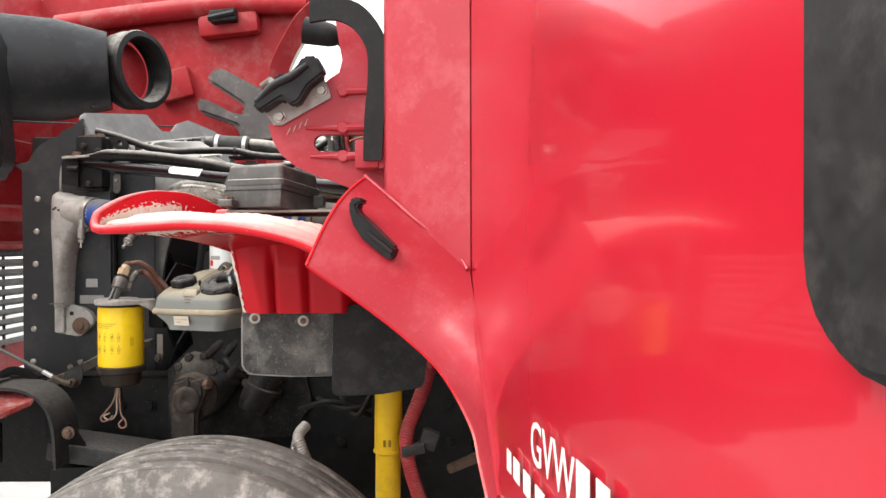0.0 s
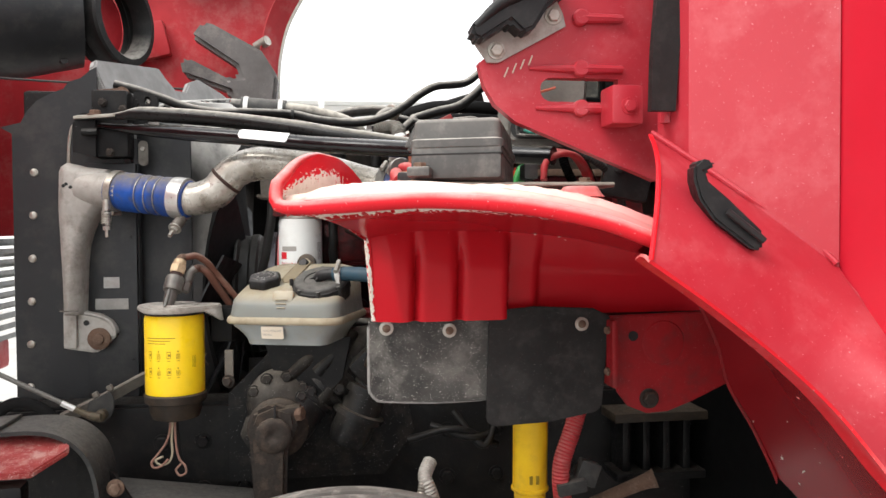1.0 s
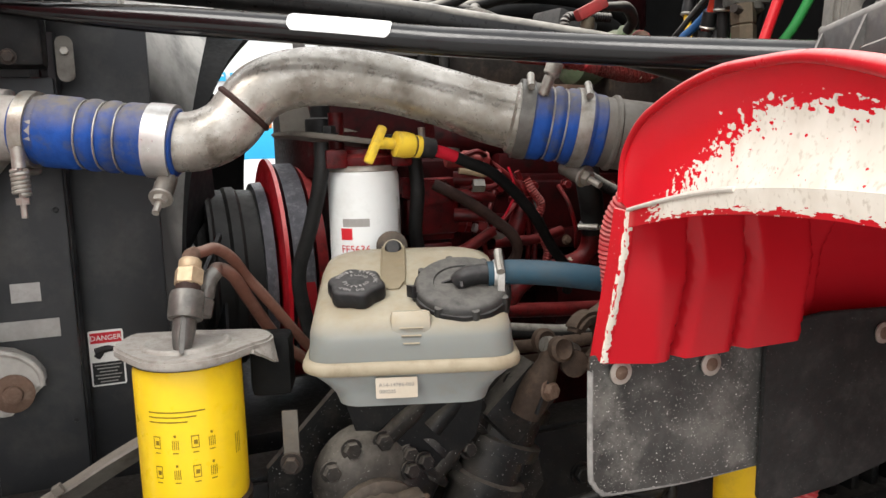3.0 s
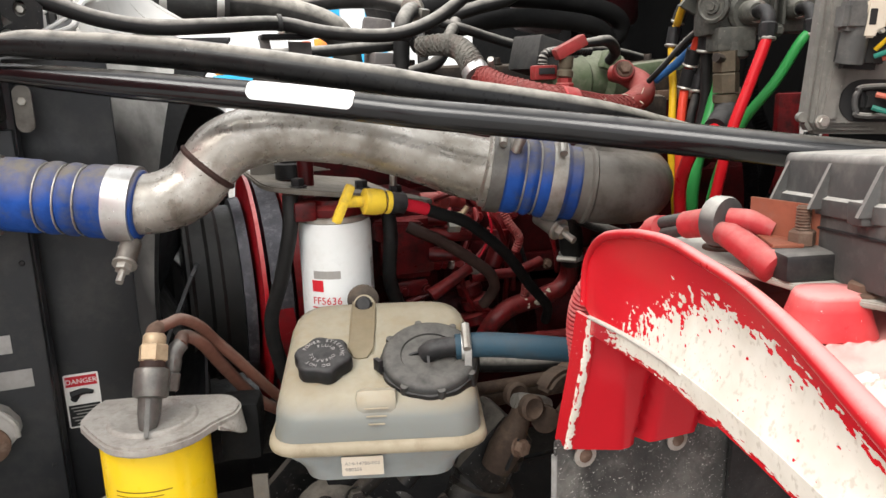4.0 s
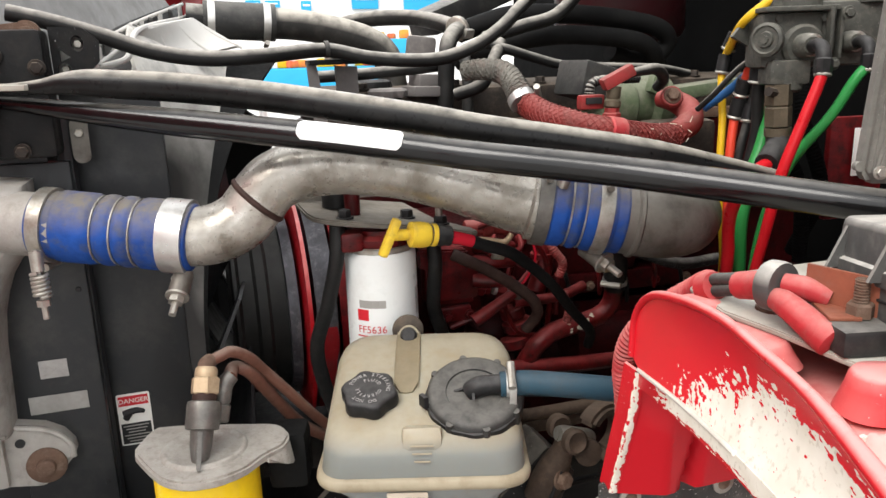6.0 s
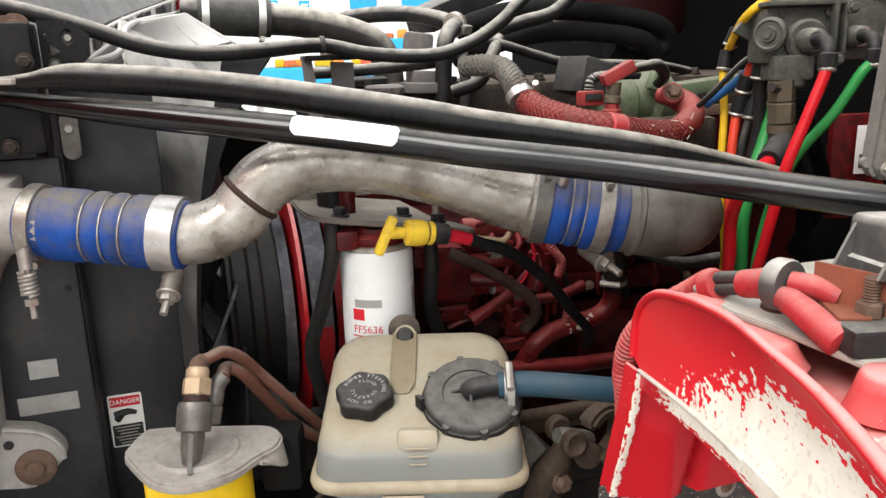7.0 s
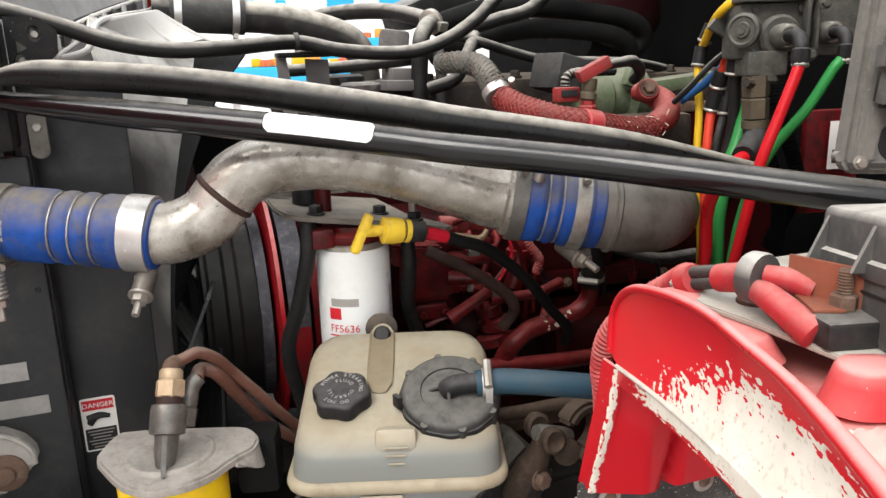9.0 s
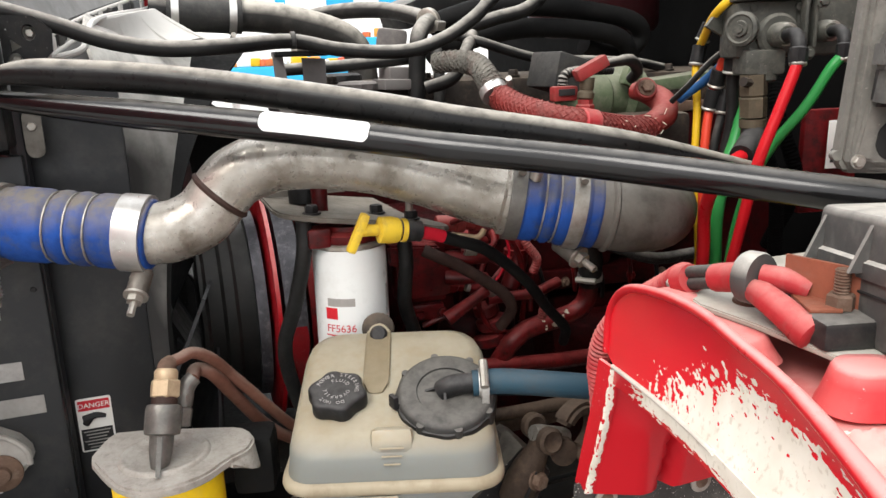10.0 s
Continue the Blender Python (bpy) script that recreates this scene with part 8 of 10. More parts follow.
part("block", box((-0.475, 2.645, 1.760), (0.040, 0.05, 0.022), (0, 2, 8), bev=0.005), M["arm_grey"], post)
oc = thing("oil_filler_cap", "dusty black lobed filler cap on the valve cover", "cap", (-0.55, 2.61, 1.72))
part("neck", lathe([(0.024, -0.03), (0.024, 0.0), (0.020, 0.004)], (-0.55, 2.61, 1.733), (0, 0, 1), 24), M["greasy_black"], oc)
part("grip", lathe([(0.030, 0.0), (0.032, 0.004), (0.032, 0.011), (0.028, 0.015), (0.010, 0.016)], (-0.55, 2.61, 1.735), (0, 0, 1), 48, lobes=10, depth=0.06), M["arm_grey"], oc, "lobed grip")
part("block", box((-0.434, 2.80, 1.812), (0.055, 0.05, 0.055), (0, 8, -12), bev=0.008), M["arm_grey"], post)

ac = thing("air_cleaner", "dark red air cleaner canister with a pressed band", "air cleaner", (0.11, 2.98, 1.80))
part("canister", lathe([(0.10, 1.82), (0.14, 1.83), (0.150, 1.845), (0.150, 1.955), (0.156, 1.960), (0.156, 1.975), (0.150, 1.980), (0.150, 2.10), (0.156, 2.105), (0.156, 2.120), (0.150, 2.125), (0.150, 2.35), (0.12, 2.38)], (0.11, 2.98, 0), (0, 0, 1), 40), M["red_canister"], ac)
part("band_clip", box((0.06, 2.835, 1.945), (0.030, 0.016, 0.040), (0, 0, -15), bev=0.004), M["zinc"], ac)
tr = thing("wire_tray", "black plastic wire tray behind the engine", "tray", (-0.2, 3.15, 1.90))
part("tray", box((-0.20, 3.15, 1.925), (0.32, 0.10, 0.055), (0, -19, 20), bev=0.008), M["black_plastic"], tr)

# braided turbo oil hose with its red sleeve
br = thing("braided_hose", "braided hose, bare metal then flaking red sleeve, into a red elbow", "hose", (-0.33, 2.35, 1.66))
part("bare_braid", tube([(-0.46, 2.52, 1.772), (-0.435, 2.49, 1.774), (-0.416, 2.46, 1.767), (-0.412, 2.43, 1.750), (-0.414, 2.40, 1.730)], [0.014, 0.0155, 0.0175, 0.0180, 0.0175], 20, 8, ripple=0.0012, pitch=0.009), M["dirty_braid"], br, "grey braided sleeve")
part("red_braid", tube([(-0.409, 2.395, 1.724), (-0.405, 2.385, 1.719), (-0.397, 2.35, 1.709), (-0.386, 2.31, 1.702), (-0.369, 2.285, 1.695), (-0.337, 2.272, 1.689), (-0.297, 2.28, 1.681), (-0.255, 2.29, 1.675), (-0.212, 2.30, 1.675)], [0.0175, 0.0180, 0.0178, 0.0175, 0.0175, 0.0170, 0.0165, 0.0170, 0.0160], 24), M["braided_red"], br, "flaking red braided sleeve")
clamp_band((-0.413, 2.402, 1.729), (0.1, -0.6, -0.6), 0.0195, 0.013, br, screw=(0.9, -0.2, 0.4))
part("band", lathe([(0.0165, -0.013), (0.0188, -0.011), (0.0188, 0.011), (0.0165, 0.013)], (-0.333, 2.272, 1.689), (1, 0.12, -0.18), 28), M["red_rubber"], br, "red painted band")
part("elbow", tube([(-0.222, 2.300, 1.676), (-0.205, 2.303, 1.680), (-0.180, 2.315, 1.690), (-0.170, 2.335, 1.706), (-0.180, 2.355, 1.718), (-0.19, 2.38, 1.722)], [0.0160, 0.0175, 0.0190, 0.0190, 0.0165, 0.013], 20), M["red_dusty"], br, "red cast elbow")
part("elbow_flange", lathe([(0.0165, 0), (0.0165, 0.008), (0.015, 0.010)], (-0.196, 2.343, 1.724), (-0.30, -0.85, 0.4), 20), M["red_dusty"], br)
part("elbow_bolt", hexbolt((-0.199, 2.334, 1.728), (-0.30, -0.85, 0.4), 0.0095, 0.008, washer=0.0125), M["rust"], br)
rb_ = random.Random(4)
for k in range(26):
    a = V((-0.250 + rb_.uniform(-0.03, 0.045), 2.274 + rb_.uniform(-0.004, 0.02), 1.684 + rb_.uniform(-0.02, 0.012)))
    part("loose_strand", tube([a, a + V((rb_.uniform(-0.012, 0.012), rb_.uniform(-0.010, 0.002), rb_.uniform(-0.008, 0.014)))], 0.0006, 4), M["label_aged" if k % 3 else "braided_red"], br)



def weave(pts, r, n, pitch, thick, m, name, parent):
    """Strands wound both ways round a hose."""
    c = catmull(pts, 14)
    for way in (-1, 1):
        for k in range(n):
            run, out, upv = 0.0, [], None
            for i, p in enumerate(c):
                t = (c[min(i + 1, len(c) - 1)] - c[max(i - 1, 0)]).normalized()
                upv = t.cross(V((0, 0, 1))) if upv is None else upv
                upv = (upv - t * upv.dot(t)).normalized()
                run += (p - c[i - 1]).length if i else 0
                a = 2 * math.pi * (k / n + way * run / pitch)
                rr = (r[0] + (r[-1] - r[0]) * i / len(c)) + 0.0005 * way
                out.append(p + (upv * math.cos(a) + t.cross(upv) * math.sin(a)) * rr)
            part(name, tube(out, thick, 4, 1), M[m], parent)


weave([(-0.409, 2.395, 1.724), (-0.405, 2.385, 1.719), (-0.397, 2.35, 1.709), (-0.386, 2.31, 1.702), (-0.369, 2.285, 1.695), (-0.337, 2.272, 1.689), (-0.297, 2.28, 1.681), (-0.255, 2.29, 1.675), (-0.212, 2.30, 1.675)], (0.0182, 0.0168), 9, 0.085, 0.0011, "braided_red", "braid_strand", br)
weave([(-0.46, 2.52, 1.772), (-0.435, 2.49, 1.774), (-0.416, 2.46, 1.767), (-0.412, 2.43, 1.750), (-0.414, 2.40, 1.730)], (0.0150, 0.0185), 8, 0.07, 0.0012, "dirty_braid", "braid_strand", br)
br.location += V((0.014, -0.005, 0.004))

sn = thing("pressure_sensor", "brass pressure sensor with a red plug and black loom", "sensor", (-0.315, 2.28, 1.70))
part("base", lathe([(0.0125, 0), (0.0125, 0.012), (0.010, 0.014), (0.010, 0.020)], (-0.316, 2.28, 1.703), (0, 0, 1), 6), M["red_dusty"], sn)
part("body", lathe([(0.0075, 0), (0.0115, 0.003), (0.0115, 0.010), (0.0085, 0.013), (0.0100, 0.016), (0.0100, 0.030)], (-0.316, 2.28, 1.722), (0.1, 0, 1), 12), M["dirty_brass"], sn)
part("plug", box((-0.310, 2.277, 1.764), (0.048, 0.020, 0.017), (0, -26, -8), bev=0.004), M["red_dusty"], sn, "dusty red plug")
part("lead", tube([(-0.290, 2.28, 1.768), (-0.262, 2.29, 1.771), (-0.233, 2.30, 1.772), (-0.208, 2.32, 1.758), (-0.205, 2.34, 1.745)], [0.006, 0.007, 0.0085, 0.0085, 0.008], 10), M["black_rubber"], sn)
part("clip", box((-0.338, 2.30, 1.731), (0.036, 0.016, 0.020), bev=0.003), M["red_dusty"], sn)
# Black patch for the shade inside the clip
part("clip_hole", box((-0.338, 2.2905, 1.733), (0.024, 0.004, 0.009), bev=0.001), M["ink_hole_black"], sn)
part("ribbed_loom", tube([(-0.335, 2.31, 1.738), (-0.330, 2.31, 1.756), (-0.30, 2.315, 1.760), (-0.25, 2.32, 1.760)], 0.0065, 10, 8, ripple=0.0008, pitch=0.0045), M["black_rubber"], sn)

al = thing("alternator", "dusty green painted alternator housing", "alternator", (-0.18, 2.45, 1.66))
part("housing", lathe([(0.03, -0.065), (0.045, -0.055), (0.046, -0.01), (0.038, 0.0), (0.038, 0.03), (0.048, 0.04), (0.046, 0.07), (0.03, 0.08)], (-0.195, 2.445, 1.715), (1, 0.15, 0.0), 28), M["green_paint"], al)
part("fin", box((-0.165, 2.400, 1.745), (0.03, 0.02, 0.03), (0, 20, 0), bev=0.006), M["green_paint"], al)
part("foot", box((-0.05, 2.46, 1.732), (0.17, 0.05, 0.022), (0, -5, 0), bev=0.006), M["green_paint"], al)
part("end_cover", box((-0.262, 2.44, 1.752), (0.085, 0.07, 0.055), (0, 14, 12), bev=0.006), M["cap_grey"], al, "grey end cover")
bk = thing("engine_control_housing", "grimy grey housing under the braided hose", "housing", (-0.16, 2.42, 1.58))
part("body", box((-0.13, 2.42, 1.64), (0.12, 0.10, 0.10), bev=0.012), M["dirty_iron"], bk)


# ---- air valve block with coloured lines ----
def valve_block():
    t = thing("air_valve_block", "grey cast brake valve block with push-in fittings", "valve", (-0.15, 2.14, 1.68))
    b = part("body", box((-0.138, 2.165, 1.805), (0.075, 0.06, 0.068), (0, 0, -20), bev=0.008), M["valve_cast"], t)
    for sx in (-1, 1):
        for sz in (-1, 1):
            part("body_screw", lathe([(0.005, 0), (0.005, 0.004), (0.003, 0.005)], (-0.138 + sx * 0.026, 2.135 - sx * 0.010, 1.805 + sz * 0.026), (-0.34, -0.94, 0), 10), M["valve_cast"], b)
    part("upper_body", box((-0.128, 2.17, 1.855), (0.06, 0.05, 0.06), (0, 0, -20), bev=0.008), M["valve_cast"], t)
    part("side_body", box((-0.055, 2.14, 1.812), (0.13, 0.06, 0.080), (0, 0, -20), bev=0.012), M["valve_cast"], t)
    part("side_top", box((-0.045, 2.14, 1.865), (0.06, 0.045, 0.05), (0, 0, -20), bev=0.010), M["valve_cast"], t)
    part("lower_neck", box((-0.150, 2.145, 1.766), (0.050, 0.045, 0.030), (0, 0, -20), bev=0.005), M["valve_cast"], t)
    e = part("end_disc", lathe([(0.019, 0), (0.0205, 0.002), (0.0205, 0.009), (0.017, 0.011), (0.015, 0.009), (0.010, 0.009), (0.009, 0.012)], (-0.180, 2.140, 1.806), (-0.92, -0.39, 0.02), 28), M["valve_cast"], t)
    part("disc_screw", lathe([(0.005, 0.010), (0.005, 0.014)], (-0.180, 2.140, 1.806), (-0.92, -0.39, 0.02), 12), M["valve_cast"], e)
    part("bracket", prism([(-0.212, 1.812), (-0.190, 1.835), (-0.178, 1.83), (-0.186, 1.80)], lambda p, q: V((p + 0.02, 2.20, q)), 0.006), M["valve_cast"], t)
    for x, y, z, k in ((-0.148, 2.098, 1.797, 0.76), (-0.086, 2.092, 1.800, 0.68)):
        s = part("port_seat", lathe([(0.0195 * k, 0), (0.0195 * k, 0.016), (0.0165 * k, 0.020), (0.013 * k, 0.026)], (x + 0.008, y + 0.030, z + 0.001), (-0.30, -0.95, 0), 20), M["valve_cast"], t)
        part("push_fitting", tube([(x, y + 0.006, z), (x - 0.005, y - 0.012, z), (x - 0.009, y - 0.023, z - 0.010), (x - 0.012, y - 0.027, z - 0.034)], [0.0098 * k, 0.0112 * k, 0.0116 * k, 0.0112 * k], 14), M["cap_black"], s, "black push-in elbow")
        part("fitting_socket", lathe([(0.0112 * k, 0), (0.0138 * k, 0.002), (0.0140 * k, 0.014), (0.0130 * k, 0.020)], (x - 0.0100, y - 0.025, z - 0.014), (-0.12, -0.1, -1), 8), M["cap_black"], s)
        part("fitting_ring", lathe([(0.0122 * k, 0), (0.0134 * k, 0.002), (0.0122 * k, 0.004)], (x - 0.0118, y - 0.027, z - 0.031), (-0.15, -0.1, -1), 16), M["zinc"], s)
    for x, y, z in ((-0.10, 2.100, 1.835), (-0.04, 2.085, 1.835), (-0.02, 2.08, 1.79), (-0.112, 2.105, 1.775)):
        part("body_bolt", hexbolt((x, y, z), (-0.34, -0.94, 0), 0.0055, 0.005, washer=0.008), M["valve_cast"], t)
    for x in (-0.115, -0.10):
        part("body_rib", box((x, 2.112, 1.812), (0.004, 0.014, 0.06), (0, 0, -20), bev=0.001), M["valve_cast"], t)
    for x, y, z, k in ((-0.140, 2.122, 1.798, 1.0), (-0.078, 2.116, 1.801, 0.9)):
        part("port_plate", lathe([(0.026 * k, 0), (0.026 * k, 0.006), (0.0225 * k, 0.010)], (x + 0.004, y + 0.012, z), (-0.30, -0.95, 0), 26), M["valve_cast"], t)
        part("port_ring", lathe([(0.0125 * k, 0.0), (0.0140 * k, 0.002), (0.0125 * k, 0.004)], (x - 0.002, y - 0.012, z), (-0.30, -0.95, 0), 18), M["zinc"], t)
    part("body_lip", box((-0.138, 2.150, 1.842), (0.090, 0.062, 0.006), (0, 0, -20), bev=0.002), M["valve_cast"], t)
    part("dome", lathe([(0.026, 0), (0.026, 0.030), (0.022, 0.038), (0.012, 0.042)], (-0.128, 2.150, 1.845), (0, 0, 1), 20), M["valve_cast"], t)
    part("lower_collar", lathe([(0.022, 0), (0.022, 0.020), (0.017, 0.024)], (-0.150, 2.143, 1.765), (0, 0, -1), 18), M["valve_cast"], t)
    part("dome", lathe([(0.024, 0), (0.024, 0.040), (0.014, 0.050)], (-0.045, 2.12, 1.848), (0, 0, 1), 20), M["valve_cast"], t)
    part("top_plug", lathe([(0.013, 0), (0.013, 0.012), (0.009, 0.014)], (-0.138, 2.16, 1.838), (0, 0, 1), 6), M["valve_cast"], t)
    st = V((-0.160, 2.135, 1.678))
    part("hex_fitting", lathe([(0.0165, 0.022), (0.0165, 0.045), (0.0145, 0.047), (0.0165, 0.049), (0.0165, 0.074)], st, (-0.06, 0, 1), 6), M["dirty_brass"], t, "dirty brass hex fitting")
    part("hex_nut", lathe([(0.0150, 0.008), (0.0170, 0.010), (0.0170, 0.020)], st, (-0.06, 0, 1), 10), M["dirty_brass"], t)
    part("side_screw", tube([st + V((-0.014, -0.005, 0.064)), st + V((-0.028, -0.009, 0.066))], 0.006, 8), M["dirty_iron"], t)
    part("black_elbow", tube([st + V((0, 0, 0.010)), st + V((-0.004, -0.006, -0.004)), st + V((-0.020, -0.016, -0.014)), st + V((-0.038, -0.026, -0.022))], [0.0150, 0.0165, 0.0165, 0.0150], 14), M["cap_black"], t)
    return t


valve_block()


def air_line(pts, r, m, label, fit=()):
    t = thing("air_line", label, "air line", (pts[-1][0], pts[-1][1], min(p[2] for p in pts)), "air lines")
    part("tube", tube(pts, r, 12, 8), M[m], t)
    for a, b, rr in fit:
        f = part("coupling", tube([a, b], rr, 14, steps=6), M["cap_black"], t, "black push-in coupling")
        a, b = V(a), V(b)
        part("coupling_ring", lathe([(rr, 0), (rr * 1.12, 0.002), (rr, 0.004)], a.lerp(b, 0.88), b - a, 16), M["zinc"], f)
    return t


air_line([(-0.155, 2.16, 1.861), (-0.167, 2.17, 1.849), (-0.178, 2.18, 1.837), (-0.176, 2.2, 1.825), (-0.161, 2.23, 1.811), (-0.145, 2.26, 1.794), (-0.125, 2.28, 1.806), (-0.129, 2.287, 1.783), (-0.134, 2.285, 1.756), (-0.140, 2.27, 1.697), (-0.147, 2.26, 1.618), (-0.133, 2.26, 1.499), (-0.12, 2.28, 1.42)], 0.0055, "air_yellow", "yellow nylon air line", (((-0.123, 2.275, 1.818), (-0.127, 2.283, 1.796), 0.0095), ((-0.128, 2.286, 1.789), (-0.133, 2.286, 1.762), 0.0098)))
air_line([(-0.149, 2.20, 1.788), (-0.144, 2.22, 1.760), (-0.143, 2.238, 1.715), (-0.156, 2.23, 1.638), (-0.152, 2.23, 1.508), (-0.14, 2.25, 1.42)], 0.0064, "air_orange", "orange nylon air line", (((-0.144, 2.222, 1.757), (-0.143, 2.23, 1.735), 0.0104), ((-0.143, 2.232, 1.730), (-0.145, 2.238, 1.703), 0.0104)))
air_line([(-0.135, 2.21, 1.775), (-0.147, 2.25, 1.741), (-0.165, 2.28, 1.715)], 0.0062, "air_blue", "short blue nylon air line")
air_line([(-0.150, 2.20, 1.785), (-0.161, 2.22, 1.768), (-0.174, 2.25, 1.735), (-0.176, 2.28, 1.714)], 0.0042, "black_rubber", "thin black air line")
air_line([(-0.149, 2.19, 1.77), (-0.145, 2.195, 1.735), (-0.139, 2.20, 1.69), (-0.142, 2.21, 1.62), (-0.14, 2.22, 1.50)], 0.0080, "black_rubber", "black nylon air line", (((-0.149, 2.188, 1.782), (-0.148, 2.192, 1.752), 0.0125),))
air_line([(-0.132, 2.222, 1.73), (-0.136, 2.222, 1.70), (-0.149, 2.222, 1.631), (-0.14, 2.23, 1.50)], 0.0062, "black_rubber", "slim black nylon air line", (((-0.133, 2.222, 1.722), (-0.137, 2.222, 1.698), 0.0088),))
air_line([(-0.160, 2.071, 1.770), (-0.165, 2.070, 1.755), (-0.181, 2.073, 1.710), (-0.199, 2.080, 1.651), (-0.200, 2.095, 1.59), (-0.193, 2.115, 1.540), (-0.18, 2.15, 1.46)], 0.0068, "air_red", "bright red nylon air line")
air_line([(-0.196, 2.110, 1.657), (-0.222, 2.105, 1.645), (-0.230, 2.12, 1.615), (-0.215, 2.15, 1.575), (-0.197, 2.17, 1.519), (-0.18, 2.20, 1.45)], 0.0082, "air_red", "second bright red nylon air line")
air_line([(-0.098, 2.066, 1.772), (-0.111, 2.070, 1.757), (-0.129, 2.085, 1.713), (-0.152, 2.110, 1.665), (-0.164, 2.130, 1.614), (-0.165, 2.15, 1.55), (-0.15, 2.18, 1.46)], 0.0064, "air_green", "bright green nylon air line")
air_line([(-0.118, 2.19, 1.745), (-0.125, 2.19, 1.716), (-0.143, 2.185, 1.665), (-0.160, 2.18, 1.629), (-0.172, 2.178, 1.57), (-0.170, 2.18, 1.521), (-0.15, 2.20, 1.45)], 0.0090, "air_green", "second bright green nylon air line")
for k in range(2):
    hose("firewall_loom", [(0.05 + 0.03 * k, 2.30 + 0.05 * k, 1.46), (0.02 + 0.04 * k, 2.28, 1.58), (-0.02 + 0.05 * k, 2.30, 1.70), (0.05 + 0.03 * k, 2.34, 1.80), (0.12, 2.42, 1.92)], 0.011, "firewall_dark", "black corrugated wire loom on the firewall", "firewall looms", ripple=0.0008, pitch=0.0055)


# ---- engine computer beside the valve block ----
def computer():
    t = thing("engine_computer", "dusty grey cast engine computer with wire plugs", "control unit", (-0.20, 1.90, 1.665))
    o, ra, ub = V((-0.283, 1.907, 1.668)), V((0.9345, -0.354, -0.030)).normalized(), V((0.076, 0.0, 0.997)).normalized()
    nc = ra.cross(ub).normalized()

    def at(a, b, c=0.0):
        return o + ra * a + ub * b + nc * c

    def slab(a0, a1, b0, b1, c0, c1, bev=0.003):
        bm = prism([(a0, b0), (a1, b0), (a1, b1), (a0, b1)], lambda a, b: at(a, b, c0), c1 - c0, bev=bev)
        return bm

    def flat(pts, c0, c1, bev=0.002):
        return prism(pts, lambda a, b: at(a, b, c0), c1 - c0, bev=bev)
    body = part("case", flat([(0.015, 0.012), (0.024, 0.0), (0.17, 0.0), (0.17, 0.215), (0.018, 0.215)], -0.020, 0.0, 0.004), M["case_metal"], t, "dusty grey cast case")
    part("case_face", flat([(0.019, 0.008), (0.17, 0.008), (0.17, 0.212), (0.022, 0.212)], 0.0, 0.006, 0.003), M["case_metal"], body)
    part("pad", flat([(0.022, 0.012), (0.040, 0.012), (0.043, 0.064), (0.028, 0.066)], 0.006, 0.011, 0.003), M["case_metal"], body)
    part("ledge", slab(0.036, 0.15, 0.150, 0.163, 0.006, 0.020), M["case_metal"], body)
    part("ear", lathe([(0.0048, 0), (0.0048, 0.008)], at(0.015, 0.016, -0.012), nc, 14), M["case_metal"], body)
    part("ear_bolt", hexbolt(at(0.027, 0.012, 0.010), nc, 0.0050, 0.004, washer=0.0068), M["zinc"], body)
    # upper plug with its white lock and wires
    p = part("plug", flat([(0.028, 0.062), (0.070, 0.060), (0.074, 0.130), (0.062, 0.142), (0.040, 0.142), (0.030, 0.130)], 0.006, 0.026, 0.006), M["black_plastic"], t, "grey-black wire plug")
    part("plug_cover", tube([at(0.036, 0.066, 0.026), at(0.036, 0.10, 0.030), at(0.040, 0.132, 0.026)], [0.012, 0.012, 0.010], 14), M["grey_plastic"], p)
    part("lever", slab(0.018, 0.040, 0.094, 0.120, 0.020, 0.044, 0.004), M["grey_plastic"], p, "grey lever")
    lk_ = part("lock", flat([(0.036, 0.088), (0.048, 0.088), (0.050, 0.094), (0.056, 0.096), (0.058, 0.116), (0.054, 0.121), (0.038, 0.121)], 0.030, 0.042, 0.0015), M["label_aged"], p, "white plug lock")
    # Window painted black like its shaded inside
    part("lock_window", slab(0.040, 0.0465, 0.099, 0.113, 0.0405, 0.0428, 0.0005), M["ink_hole_black"], lk_)
    for k in range(4):
        part("pin", lathe([(0.0026, 0), (0.0022, 0.004)], at(0.0635 - 0.001 * k, 0.125 - 0.010 * k, 0.026), nc, 10), M["label_white"], p)
    for m, pts, r in (("air_yellow", [(0.056, 0.078, 0.030), (0.064, 0.092, 0.040), (0.070, 0.110, 0.046), (0.090, 0.120, 0.045), (0.12, 0.118, 0.04)], 0.0022),
                      ("wire_teal", [(0.056, 0.072, 0.030), (0.070, 0.080, 0.042), (0.080, 0.092, 0.046), (0.086, 0.112, 0.046), (0.12, 0.110, 0.04)], 0.0024),
                      ("wire_salmon", [(0.064, 0.070, 0.030), (0.076, 0.076, 0.040), (0.090, 0.086, 0.044), (0.12, 0.096, 0.04)], 0.0024),
                      ("air_yellow", [(0.072, 0.120, 0.030), (0.082, 0.130, 0.040), (0.10, 0.134, 0.042), (0.12, 0.13, 0.04)], 0.0020),
                      ("brown_hose", [(0.070, 0.126, 0.028), (0.080, 0.136, 0.038), (0.10, 0.140, 0.040), (0.12, 0.136, 0.04)], 0.0020)):
        part("wire", tube([at(*q) for q in pts], r, 8, 8), M[m], p)
    # lower plug; its well is a black sheet for the recess's shade
    w = part("well", flat([(0.062 + a, 0.032 + b) for a, b in [(0.020 * math.cos(radians(q)), 0.020 * math.sin(radians(q))) for q in range(90, 271, 15)]] + [(0.17, 0.012), (0.17, 0.052)], 0.0055, 0.0075, 0.0), M["ink_hole_black"], t, "plug well drawn as a flat black sheet")
